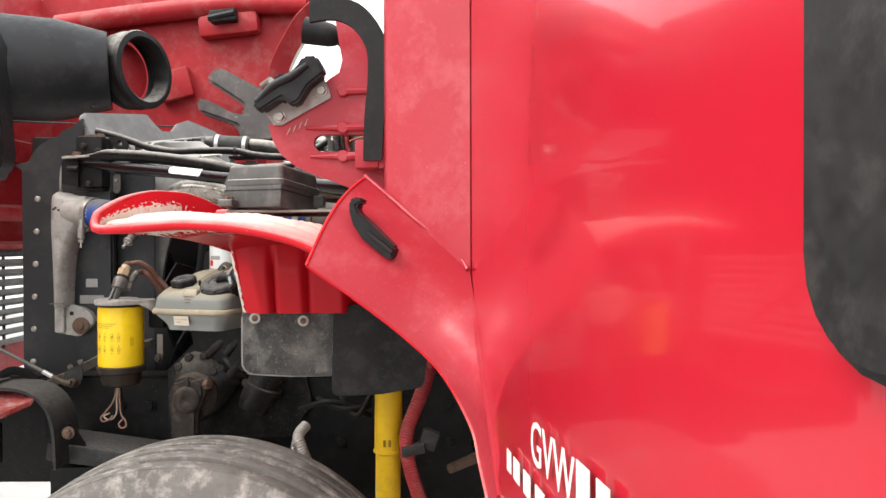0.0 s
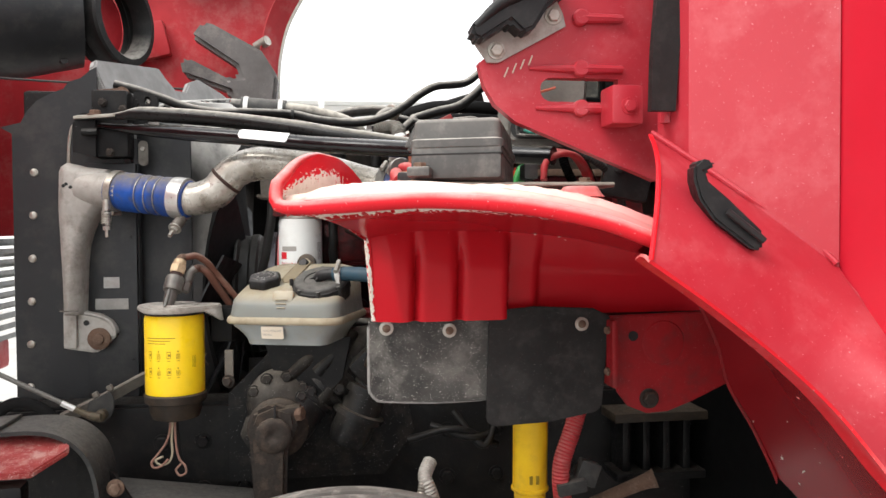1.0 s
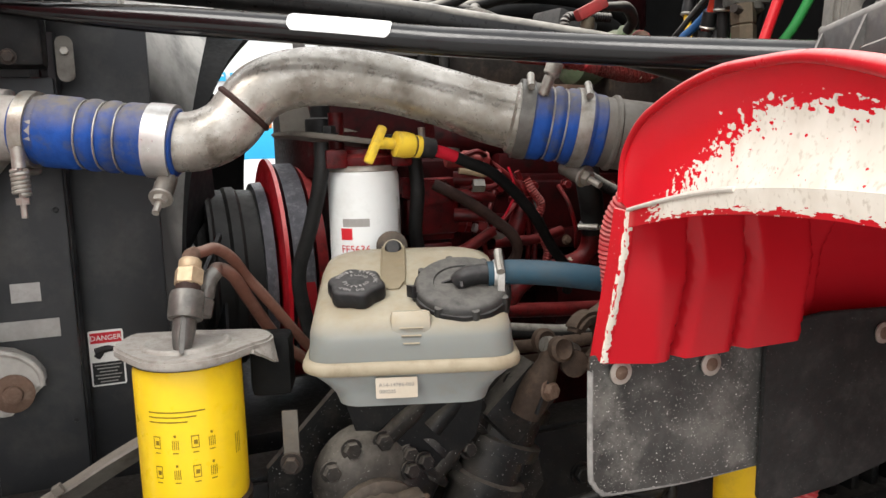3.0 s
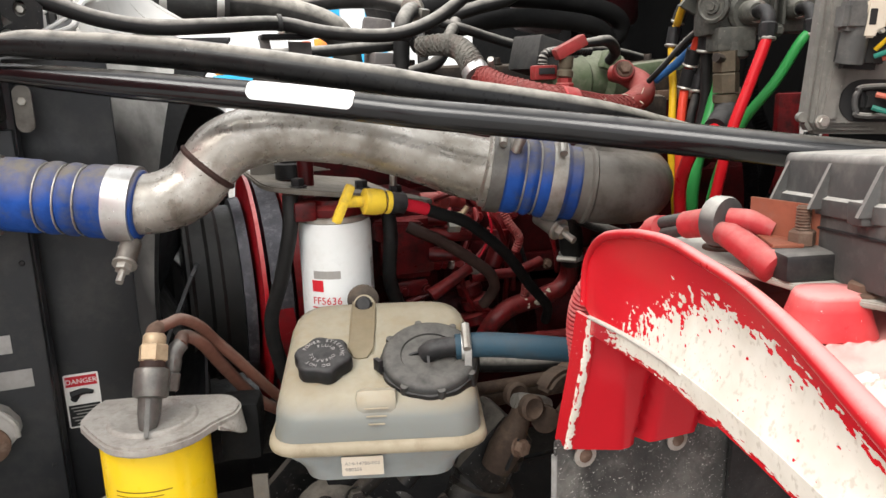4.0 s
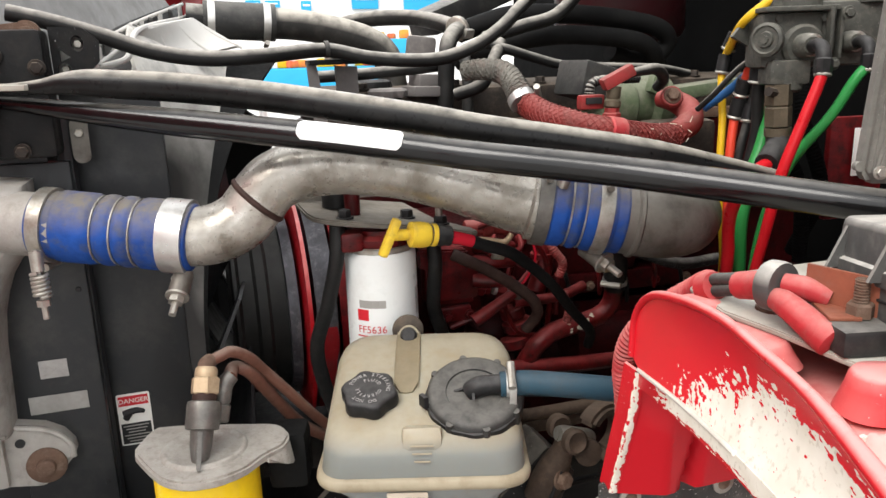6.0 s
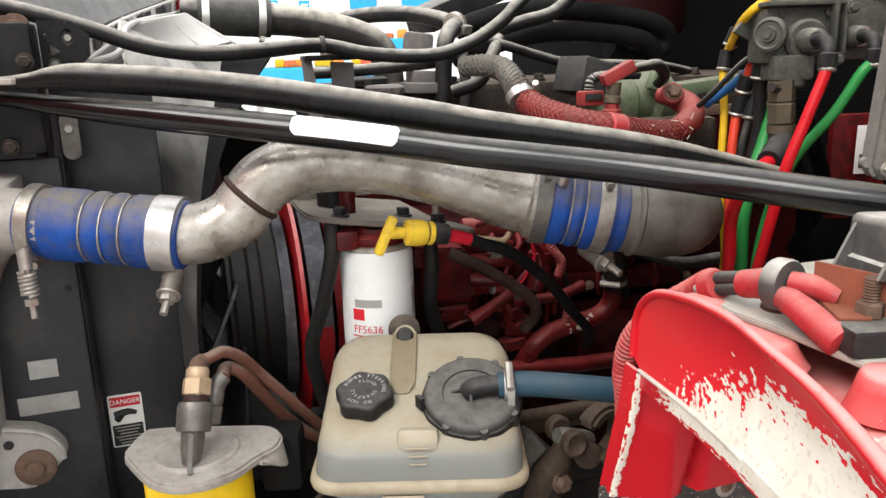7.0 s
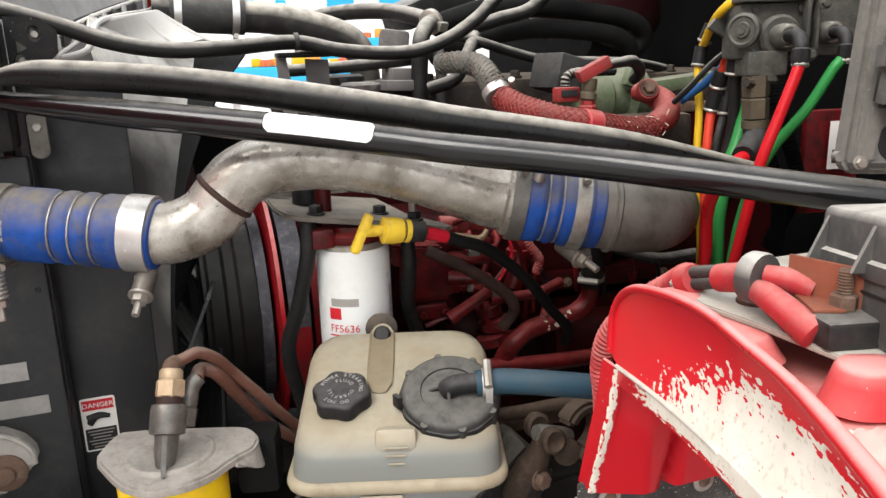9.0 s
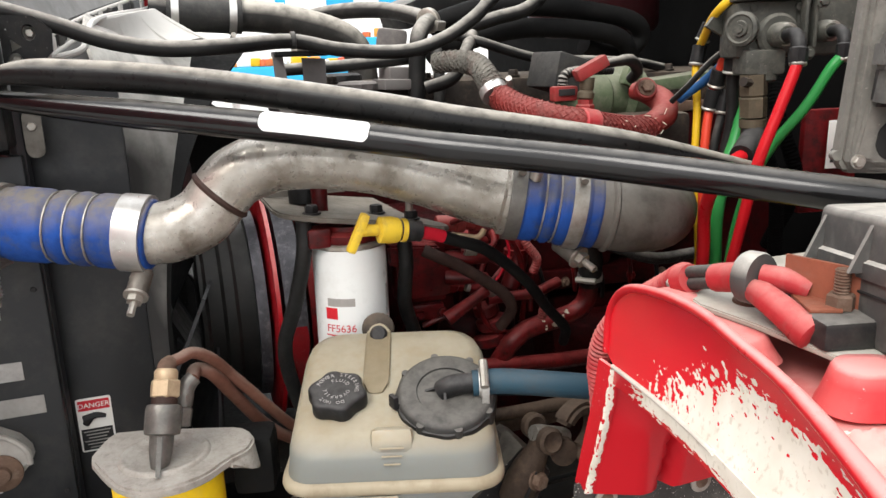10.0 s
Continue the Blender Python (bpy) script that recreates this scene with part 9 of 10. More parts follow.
    part("plug_frame", tube([at(0.15, 0.046, 0.012), at(0.066, 0.045, 0.012), at(0.056, 0.040, 0.012), at(0.054, 0.032, 0.012), at(0.057, 0.022, 0.012), at(0.066, 0.018, 0.012), at(0.15, 0.017, 0.012)], 0.0028, 8), M["grey_plastic"], w)
    part("plug_body", slab(0.060, 0.15, 0.022, 0.041, 0.007, 0.016, 0.004), M["black_plastic"], w)
    for m, pts in (("wire_salmon", [(0.070, 0.038, 0.018), (0.082, 0.034, 0.026), (0.10, 0.024, 0.028), (0.12, 0.022, 0.026)]), ("wire_teal", [(0.068, 0.026, 0.018), (0.080, 0.022, 0.024), (0.10, 0.020, 0.026), (0.12, 0.016, 0.026)]), ("air_green", [(0.084, 0.039, 0.018), (0.094, 0.034, 0.026), (0.12, 0.03, 0.026)])):
        part("wire", tube([at(*q) for q in pts], 0.0026, 8, 8), M[m], w)
    part("mount_arm", tube([at(0.09, 0.10, -0.04), at(0.14, 0.10, -0.12), V((0.318, 2.10, 1.78))], 0.012, 10), M["firewall_dark"], t)
    return t


computer()
lb = thing("serial_label_plate", "red panel with a white barcode label", "label", (0.15, 2.30, 1.52))
part("panel", box((0.165, 2.322, 1.60), (0.10, 0.014, 0.17), (0, 0, -10), bev=0.004), M["red_engine"], lb)
part("label", box((0.170, 2.306, 1.628), (0.042, 0.0012, 0.078), (0, 0, -10), bev=0.0003), M["label_white"], lb, "white barcode label")
part("writing", letters("AJ", 0.021, lambda a, b, c: V((0.170 + a * 0.985, 2.3045 - a * 0.174 - c, 1.637 + b)), 0.0004), M["ink_hole_black"], lb)
for k in range(7):
    part("barcode_bar", box((0.157 + 0.0042 * k, 2.3065 - 0.0008 * k, 1.610), (0.0018 + 0.001 * (k % 2), 0.0024, 0.022), (0, 0, -10), bev=0), M["ink_hole_black"], lb)

# ---- chassis below the engine bay ----
fr = thing("frame_rail", "greasy black chassis frame rail", "chassis rail", (-0.2, 2.31, 0.80))
part("web", box((0.2, 2.33, 0.97), (3.2, 0.012, 0.30), bev=0.003), M["greasy_black"], fr)
part("top_flange", box((0.2, 2.375, 1.122), (3.2, 0.085, 0.012), bev=0.003), M["greasy_black"], fr)
part("bottom_flange", box((0.2, 2.375, 0.818), (3.2, 0.085, 0.012), bev=0.003), M["greasy_black"], fr)
for x in (-0.95, -0.86, -0.77, -0.30, -0.18, 0.02, 0.32):
    for z in (1.04, 0.93):
        part("rail_bolt", hexbolt((x, 2.324, z), (0, -1, 0), 0.014, 0.012, washer=0.019), M["greasy_black"], fr)
far = thing("frame_rail", "far chassis frame rail in shade", "chassis rail", (-0.2, 3.1, 0.80))
part("web", box((0.2, 3.10, 0.97), (3.2, 0.012, 0.30), bev=0.003), M["greasy_black"], far)
sp = thing("spring_hanger", "rusty cast spring hanger under the cab", "bracket", (0.19, 2.28, 0.92))
part("plate", box((0.195, 2.27, 1.075), (0.23, 0.10, 0.022), bev=0.005), M["brown_grease"], sp)
for x in (0.115, 0.165, 0.215, 0.265):
    part("web", box((x, 2.28, 1.00), (0.018, 0.08, 0.14), bev=0.004), M["greasy_black"], sp)
part("lower_plate", box((0.195, 2.27, 0.935), (0.22, 0.10, 0.02), bev=0.005), M["greasy_black"], sp)


def steering_gear():
    t = thing("steering_gear", "greasy cast steering gear box with pitman arm", "steering gear", (-0.63, 2.2, 0.9))
    d = V((0.62, 0.03, 0.55)).normalized()
    a = V((-0.70, 2.245, 1.075))
    part("housing", lathe([(0.045, -0.05), (0.062, -0.02), (0.066, 0.05), (0.058, 0.09), (0.050, 0.12), (0.050, 0.17), (0.058, 0.18), (0.058, 0.21), (0.045, 0.24), (0.045, 0.29), (0.03, 0.31)], a, d, 26), M["greasy_specked"], t, angle=50)
    for k in range(4):
        part("rib", lathe([(0.050, 0), (0.060, 0.003), (0.060, 0.012), (0.050, 0.015)], a + d * (0.115 + 0.028 * k), d, 22), M["greasy_specked"], t)
    part("side_cover", lathe([(0.062, 0), (0.064, 0.016), (0.052, 0.026), (0.03, 0.03)], (-0.682, 2.190, 1.10), (0, -1, 0), 26), M["dirty_iron"], t)
    arm = part("pitman_arm", prism([(-0.035, 0.045), (0.0, 0.06), (0.045, 0.045), (0.05, 0.01), (0.03, -0.04), (0.022, -0.26), (-0.03, -0.26), (-0.045, -0.04), (-0.048, 0.01)], lambda p, q: V((-0.690 + p, 2.165, 1.10 + q)), 0.035, bev=0.008), M["dirty_iron"], t, "brown dirty pitman arm", angle=55)
    part("arm_boss", lathe([(0.036, 0), (0.036, 0.006), (0.030, 0.010), (0.014, 0.010), (0.008, 0.006)], (-0.688, 2.130, 1.097), (0, -1, 0), 26), M["dirty_iron"], arm)
    part("clamp_bolt", hexbolt((-0.640, 2.142, 1.137), (0.9, -0.4, 0.1), 0.015, 0.014), M["rust"], arm)
    part("clamp_ear", box((-0.655, 2.150, 1.137), (0.05, 0.035, 0.03), (0, -8, 0), bev=0.008), M["dirty_iron"], arm)
    rs = random.Random(9)
    for k in range(7):
        q = a + d * (0.06 + 0.034 * k) + V((rs.uniform(-0.01, 0.03), -0.055, rs.uniform(-0.01, 0.03)))
        part("cover_bolt", hexbolt(q, (0.2, -1, 0.2), 0.010, 0.010, washer=0.013), M["greasy_specked"], t)
    v0, v1 = V((-0.530, 2.235, 1.065)), V((-0.452, 2.235, 1.245))
    part("valve_barrel", lathe([(0.040, -0.02), (0.046, 0.0), (0.046, 0.040), (0.058, 0.042), (0.058, 0.056), (0.046, 0.058), (0.046, 0.095), (0.060, 0.097), (0.060, 0.115), (0.048, 0.117), (0.048, 0.150), (0.056, 0.152), (0.056, 0.168), (0.040, 0.176), (0.030, 0.200)], v0, v1 - v0, 30), M["greasy_specked"], t, "ribbed steering valve barrel", angle=40)
    for k in range(5):
        a2 = radians(-150 + 38 * k)
        u3, w3, d3 = axes(v1 - v0)
        part("barrel_bolt", hexbolt(v0 + d3 * 0.152 + (u3 * math.cos(a2) + w3 * math.sin(a2)) * 0.052, d3, 0.009, 0.012), M["greasy_specked"], t)
    part("cone_body", loft([[V((-0.672, 2.23, 1.10)) + V((0.070 * math.cos(q), -0.045 * math.sin(q) * 0.6, 0.075 * math.sin(q) * 0.9)) for q in [2 * math.pi * n / 20 for n in range(20)]], [V((-0.640, 2.235, 1.17)) + V((0.055 * math.cos(q), 0.03 * math.sin(q), 0.045 * math.sin(q))) for q in [2 * math.pi * n / 20 for n in range(20)]], [V((-0.585, 2.24, 1.225)) + V((0.035 * math.cos(q), 0.03 * math.sin(q), 0.035 * math.sin(q))) for q in [2 * math.pi * n / 20 for n in range(20)]]]), M["dirty_iron"], t, angle=60)
    part("gear_dome", lathe([(0.074, 0), (0.072, 0.018), (0.064, 0.034), (0.050, 0.045), (0.026, 0.052)], (-0.680, 2.240, 1.142), (0.05, -1, 0.15), 28), M["dusty_cast"], t, "dusty cast gear case", angle=60)
    for a0 in (35, 75, 115, 150):
        q = V((-0.680 + 0.062 * math.cos(radians(a0)), 2.208, 1.142 + 0.062 * math.sin(radians(a0))))
        part("case_bolt", hexbolt(q, (0, -1, 0.1), 0.011, 0.011, washer=0.014), M["dusty_cast"], t)
    for pts in ([(-0.66, 2.215, 1.20), (-0.62, 2.21, 1.235), (-0.575, 2.22, 1.262)], [(-0.60, 2.205, 1.14), (-0.56, 2.20, 1.19), (-0.52, 2.21, 1.235)]):
        part("cast_rib", tube(pts, [0.012, 0.014, 0.010], 12), M["dusty_cast"], t)
    # The arm's slot is shade painted as a thin strip
    part("arm_slot", box((-0.684, 2.128, 1.142), (0.004, 0.006, 0.030), bev=0.0005), M["ink_hole_black"], t)
    part("valve_body", box((-0.475, 2.215, 1.232), (0.10, 0.08, 0.07), (0, -42, 0), bev=0.012), M["greasy_specked"], t)
    part("hose_stub", tube([(-0.60, 2.20, 1.21), (-0.55, 2.20, 1.26), (-0.52, 2.23, 1.29)], 0.014, 10), M["greasy_specked"], t)
    part("bracket", prism([(-0.80, 0.95), (-0.80, 1.15), (-0.70, 1.25), (-0.56, 1.28), (-0.42, 1.24), (-0.38, 1.05), (-0.45, 0.95)], lambda p, q: V((p, 2.315, q)), 0.014), M["greasy_specked"], t)
    return t


steering_gear()


def universal_joint():
    t = thing("steering_joint", "rusty steering shaft universal joint", "universal joint", (-0.46, 2.155, 1.23))
    part("lower_yoke", tube([(-0.482, 2.165, 1.222), (-0.472, 2.162, 1.245), (-0.462, 2.158, 1.268), (-0.452, 2.154, 1.292), (-0.446, 2.152, 1.312)], [0.020, 0.0225, 0.021, 0.015, 0.013], 16), M["brown_iron"], t)
    # Black strip painted for the shade in the yoke slot
    part("yoke_slot", box((-0.470, 2.139, 1.252), (0.003, 0.006, 0.045), (0, 22, 0), bev=0.0005), M["ink_hole_black"], t)
    for dy in (-0.014, 0.030):
        part("yoke_ear", lathe([(0.017, 0), (0.017, 0.010), (0.013, 0.013), (0.008, 0.010)], (-0.446, 2.152 + dy, 1.314), (0.1, -1, 0.2), 20), M["brown_iron"], t)
    ring = [(0.037 * math.cos(radians(w)), 0.040 * math.sin(radians(w))) for w in range(150, -101, -10)] + [(0.020 * math.cos(radians(w)), 0.022 * math.sin(radians(w))) for w in range(-90, 151, 10)]
    part("upper_yoke", prism(ring, lambda p, q: V((-0.408 + p, 2.150 + p * 0.3, 1.320 + q)), 0.028, bev=0.005), M["brown_iron"], t, angle=50)
    part("yoke_ear", lathe([(0.018, 0), (0.018, 0.012), (0.010, 0.015)], (-0.420, 2.148, 1.290), (-0.2, -1, 0.1), 18), M["brown_iron"], t)
    part("cross", lathe([(0.010, -0.028), (0.012, -0.02), (0.012, 0.02), (0.010, 0.028)], (-0.432, 2.158, 1.308), (0.8, 0.1, -0.3), 14), M["zinc"], t)
    part("shaft", tube([(-0.38, 2.165, 1.335), (-0.28, 2.18, 1.38), (-0.05, 2.24, 1.46)], 0.016, 12), M["brown_iron"], t)
    part("pinch_bolt", hexbolt((-0.460, 2.140, 1.260), (0.3, -0.9, 0.1), 0.011, 0.010, washer=0.014), M["rust"], t)
    return t


universal_joint()
for k, (z, y) in enumerate(((1.275, 2.30), (1.245, 2.32))):
    solo("pressure_line", tube([(-0.60, y, z), (-0.50, y - 0.01, z + 0.004), (-0.35, y, z - 0.004), (-0.1, y + 0.02, z - 0.01)], 0.010, 12), M["brown_iron"], "brown steel pressure line behind the joint", "pipe", "pressure lines")


def shock():
    t = thing("shock_absorber", "yellow shock absorber tube beside a red air hose", "shock absorber", (-0.145, 2.13, 0.55))
    part("upper_tube", tube([(-0.146, 2.135, 0.955), (-0.142, 2.135, 1.30)], 0.0375, 28), M["yellow_shock"], t)
    part("lower_tube", tube([(-0.150, 2.135, 0.50), (-0.146, 2.135, 0.955)], 0.034, 28), M["yellow_shock"], t)
    part("collar", lathe([(0.0375, -0.004), (0.0405, -0.002), (0.0405, 0.003), (0.0375, 0.005)], (-0.146, 2.135, 0.957), (0, 0, 1), 30), M["yellow_shock"], t)
    for k in range(2):
        part("stamp", box((-0.153 + 0.014 * k, 2.0965, 0.985), (0.007, 0.002, 0.018), bev=0.0004), M["ink_brown"], t)
    return t


shock()
ah = thing("air_brake_hose", "red corrugated air hose held by a grey plastic clip", "hose", (-0.07, 2.09, 0.60))
part("hose", tube([(-0.02, 2.14, 1.30), (-0.035, 2.11, 1.18), (-0.062, 2.09, 1.10), (-0.092, 2.08, 1.02), (-0.088, 2.08, 0.94), (-0.06, 2.09, 0.84), (-0.02, 2.10, 0.70)], 0.0185, 16, 8, ripple=0.0009, pitch=0.007), M["red_rubber"], ah)
part("clip", box((-0.075, 2.075, 0.978), (0.062, 0.045, 0.026), (0, -10, 0), bev=0.004), M["cap_grey"], ah, "grey plastic clip")
part("clip_arm", box((-0.035, 2.085, 1.0), (0.045, 0.03, 0.05), (0, 20, 0), bev=0.004), M["cap_grey"], ah)
brl = thing("braided_line", "braided steel line curling out of the wheel well", "hose", (-0.36, 2.1, 0.86))
part("line", tube([(-0.32, 2.10, 0.86), (-0.352, 2.085, 0.93), (-0.372, 2.08, 0.985), (-0.380, 2.09, 1.01), (-0.365, 2.12, 1.03)], 0.0145, 12, 8, ripple=0.001, pitch=0.006), M["cast_aluminium"], brl)
part("line", tube([(-0.395, 2.10, 0.86), (-0.392, 2.08, 0.93), (-0.388, 2.075, 0.99), (-0.375, 2.10, 1.02)], 0.008, 10, 8, ripple=0.001, pitch=0.005), M["zinc"], brl)
for k in range(3):
    solo("brake_chamber_hose", tube([(-0.40 + 0.05 * k, 2.22, 1.05 + 0.03 * k), (-0.30 + 0.03 * k, 2.18, 1.08 - 0.02 * k), (-0.20, 2.22, 1.03 + 0.03 * k)], 0.008, 10), M["greasy_black"], "greasy black hose on the frame", "hose", "frame hoses")
ax = thing("bolt_rod", "rusty rod end low behind the fender", "rod", (0.13, 2.2, 0.9))
part("rod", tube([(0.02, 2.22, 0.88), (0.12, 2.18, 0.935), (0.155, 2.17, 0.95)], [0.014, 0.016, 0.022], 12), M["rust"], ax)


# ---- tyre ----
def wheel():
    c = V((-0.555, 1.79, 0.532))
    t = thing("front_tyre", "dusty worn steer tyre with long tread grooves", "tyre", c - V((0, 0, 0.532)))
    prof = []
    half = 0.145
    R = 0.532
    prof += [(0.29, -half + 0.03), (0.36, -half - 0.004), (0.45, -half - 0.008), (0.50, -half + 0.004), (0.522, -half + 0.014)]
    ribs = [(-0.132, -0.094), (-0.072, -0.034), (-0.016, 0.016), (0.034, 0.072), (0.094, 0.132)]
    for k, (a, b) in enumerate(ribs):
        crown = lambda q: R - 0.010 * (q / half) ** 2
        prof += [(crown(a) - 0.001, a), (crown(a + 0.003), a + 0.003), (crown(b - 0.003), b - 0.003), (crown(b) - 0.001, b)]
        if k < 4:
            prof += [(R - 0.026, b + 0.002), (R - 0.026, ribs[k + 1][0] - 0.002)]
    prof += [(0.522, half - 0.014), (0.50, half - 0.004), (0.45, half + 0.008), (0.36, half + 0.004), (0.29, half - 0.03)]
    part("tread", lathe(prof, c, (0, 1, 0), 120), M["tyre_rubber"], t, angle=25)
    # Dark rings laid in the grooves to paint their shade
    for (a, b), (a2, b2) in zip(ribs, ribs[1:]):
        part("groove", lathe([(R - 0.030, b), (R - 0.0235, b + 0.001), (R - 0.0235, a2 - 0.001), (R - 0.030, a2)], c, (0, 1, 0), 120), M["groove_shade"], t)
    r = part("rim", lathe([(0.285, -0.11), (0.29, -0.10), (0.27, -0.06), (0.25, 0.02), (0.12, 0.03), (0.10, -0.02)], c, (0, 1, 0), 48), M["dull_aluminium"], t, "dull steel rim")
    part("hub", lathe([(0.09, -0.13), (0.095, -0.02), (0.095, 0.02)], c, (0, 1, 0), 24), M["greasy_black"], r)
    return t


wheel()

# ---- bumper end and hood strut ----
bm_ = thing("bumper_bracket", "dented red and black bumper end with a bent bracket", "bumper", (-1.16, 2.02, 0.6))
part("shelf", prism([(-1.60, 1.90), (-1.09, 1.96), (-1.05, 2.03), (-1.08, 2.12), (-1.60, 2.12)], lambda a, b: V((a, b, 1.085 + (b - 1.9) * 0.2 + 0.012 * math.sin(a * 31) + 0.008 * math.sin(a * 57 + b * 40))), 0.012, bev=0.003), M["scraped_red"], bm_, "scraped and dented red shelf")
for k, (x, y, w) in enumerate(((-1.34, 1.925, 0.10), (-1.22, 1.945, 0.08), (-1.47, 1.915, 0.09))):
    part("crumpled_lip", sheet(lambda u, v, x=x, y=y, w=w: V((x + w * (u - 0.5), y - 0.012 * v + 0.008 * math.sin(u * 9 + x * 20), 1.092 + 0.016 * math.sin(u * 5 + 2) - 0.045 * v)), 10, 4, 0.004), M["scraped_red"], bm_, "crumpled red edge")
part("face", box((-1.36, 1.968, 1.015), (0.50, 0.05, 0.11), (0, 0, 5), bev=0.01), M["greasy_black"], bm_)
part("arch_bracket", sheet(lambda u, v: curve_at([(-1.32, 2.06, 1.125), (-1.20, 2.06, 1.142), (-1.10, 2.06, 1.140), (-1.04, 2.06, 1.104), (-1.012, 2.06, 1.04), (-1.005, 2.06, 0.93)], u) + V((0, 0.13 * v, 0)), 36, 2, 0.008), M["cap_grey"], bm_, "bent dusty grey bracket")
part("doubler", box((-1.25, 2.12, 1.142), (0.13, 0.11, 0.007), (0, -6, 0), bev=0.002), M["cap_grey"], bm_, "dusty doubler plate")
part("doubler_bolt", hexbolt((-1.215, 2.10, 1.147), (0, 0, 1), 0.010, 0.009, washer=0.013), M["cap_grey"], bm_)
part("bracket_web", prism([(-1.06, 1.12), (-0.99, 1.06), (-0.955, 1.0), (-0.985, 0.985), (-1.06, 1.02)], lambda a, b: V((a - 0.012, 2.15, b - 0.03)), 0.012), M["greasy_black"], bm_)
part("bracket_bolt", hexbolt((-0.985, 2.086, 1.02), (0, -1, 0), 0.012, 0.01, washer=0.017), M["rust"], bm_)
part("tow_ring", tube([(-1.30, 2.27, 1.06), (-1.285, 2.27, 1.115), (-1.255, 2.27, 1.147), (-1.22, 2.27, 1.153), (-1.18, 2.27, 1.136), (-1.152, 2.27, 1.10), (-1.14, 2.27, 1.05)], 0.0125, 12), M["shaded_rubber"], bm_)
cr = thing("cross_member", "dusty black front cross member", "chassis part", (-0.92, 2.2, 0.90))
part("beam", box((-0.90, 2.21, 0.935), (0.34, 0.16, 0.05), (0, 8, 0), bev=0.008), M["cap_grey"], cr, "dusty top flange")
part("lower_beam", box((-0.90, 2.22, 0.86), (0.34, 0.14, 0.10), bev=0.01), M["greasy_black"], cr)
gs = thing("hood_strut", "hood strut with a steel rod and black body", "strut", (-1.15, 2.23, 1.11))
part("rod", tube([(-1.345, 2.225, 1.275), (-1.085, 2.255, 1.125)], 0.0052, 12), M["gun_metal"], gs, "dull steel strut rod")
part("body", tube([(-1.80, 2.17, 1.54), (-1.285, 2.232, 1.240)], 0.0135, 12), M["black_rubber"], gs)
part("rod_collar", tube([(-1.137, 2.249, 1.1545), (-1.112, 2.252, 1.140)], 0.0068, 12), M["steel"], gs, "bright collar")
part("end_socket", tube([(-1.114, 2.252, 1.1405), (-1.090, 2.254, 1.127), (-1.074, 2.256, 1.121), (-1.062, 2.258, 1.120)], [0.0062, 0.0075, 0.0098, 0.0085], 14), M["dirty_brass"], gs, "brown corroded end socket")
lever = thing("strut_lever", "thin dusty steel lever with a rounded grey eye plate", "lever", (-1.0, 2.29, 1.09))
part("arm", sheet(lambda u, v: curve_at([(-1.165, 2.300, 1.112), (-1.100, 2.300, 1.142), (-1.040, 2.300, 1.171), (-0.985, 2.300, 1.200), (-0.93, 2.302, 1.222), (-0.85, 2.305, 1.235)], u) + V((0.010 * (v - 0.5), 0.016 * v, -0.019 * v)), 30, 3, 0.005), M["dull_aluminium"], lever)
part("arm_flange", sheet(lambda u, v: curve_at([(-1.165, 2.300, 1.112), (-1.100, 2.300, 1.142), (-1.040, 2.300, 1.171), (-0.985, 2.300, 1.200), (-0.93, 2.302, 1.222), (-0.85, 2.305, 1.235)], u) + V((0, 0.022 * v, 0.004 * v)), 30, 2, 0.003), M["plate_metal"], lever, "pale upper flange")
part("eye_plate", prism([(-1.094, 1.146), (-1.049, 1.168), (-1.041, 1.150), (-1.042, 1.128), (-1.050, 1.110), (-1.064, 1.100), (-1.080, 1.102), (-1.092, 1.114), (-1.098, 1.130)], lambda a, b: V((a, 2.290, b)), 0.004, bev=0.001), M["cap_grey"], lever, "grey rounded eye plate")
for x, z in ((-1.082, 1.160), (-1.052, 1.174)):
    part("tab", box((x, 2.296, z), (0.012, 0.012, 0.012), (0, -27, 0), bev=0.002), M["plate_metal"], lever)
part("pivot", lathe([(0.013, 0), (0.013, 0.022), (0.009, 0.027)], (-1.066, 2.288, 1.118), (0, -1, 0), 18), M["dirty_brass"], lever, "worn brass pivot")

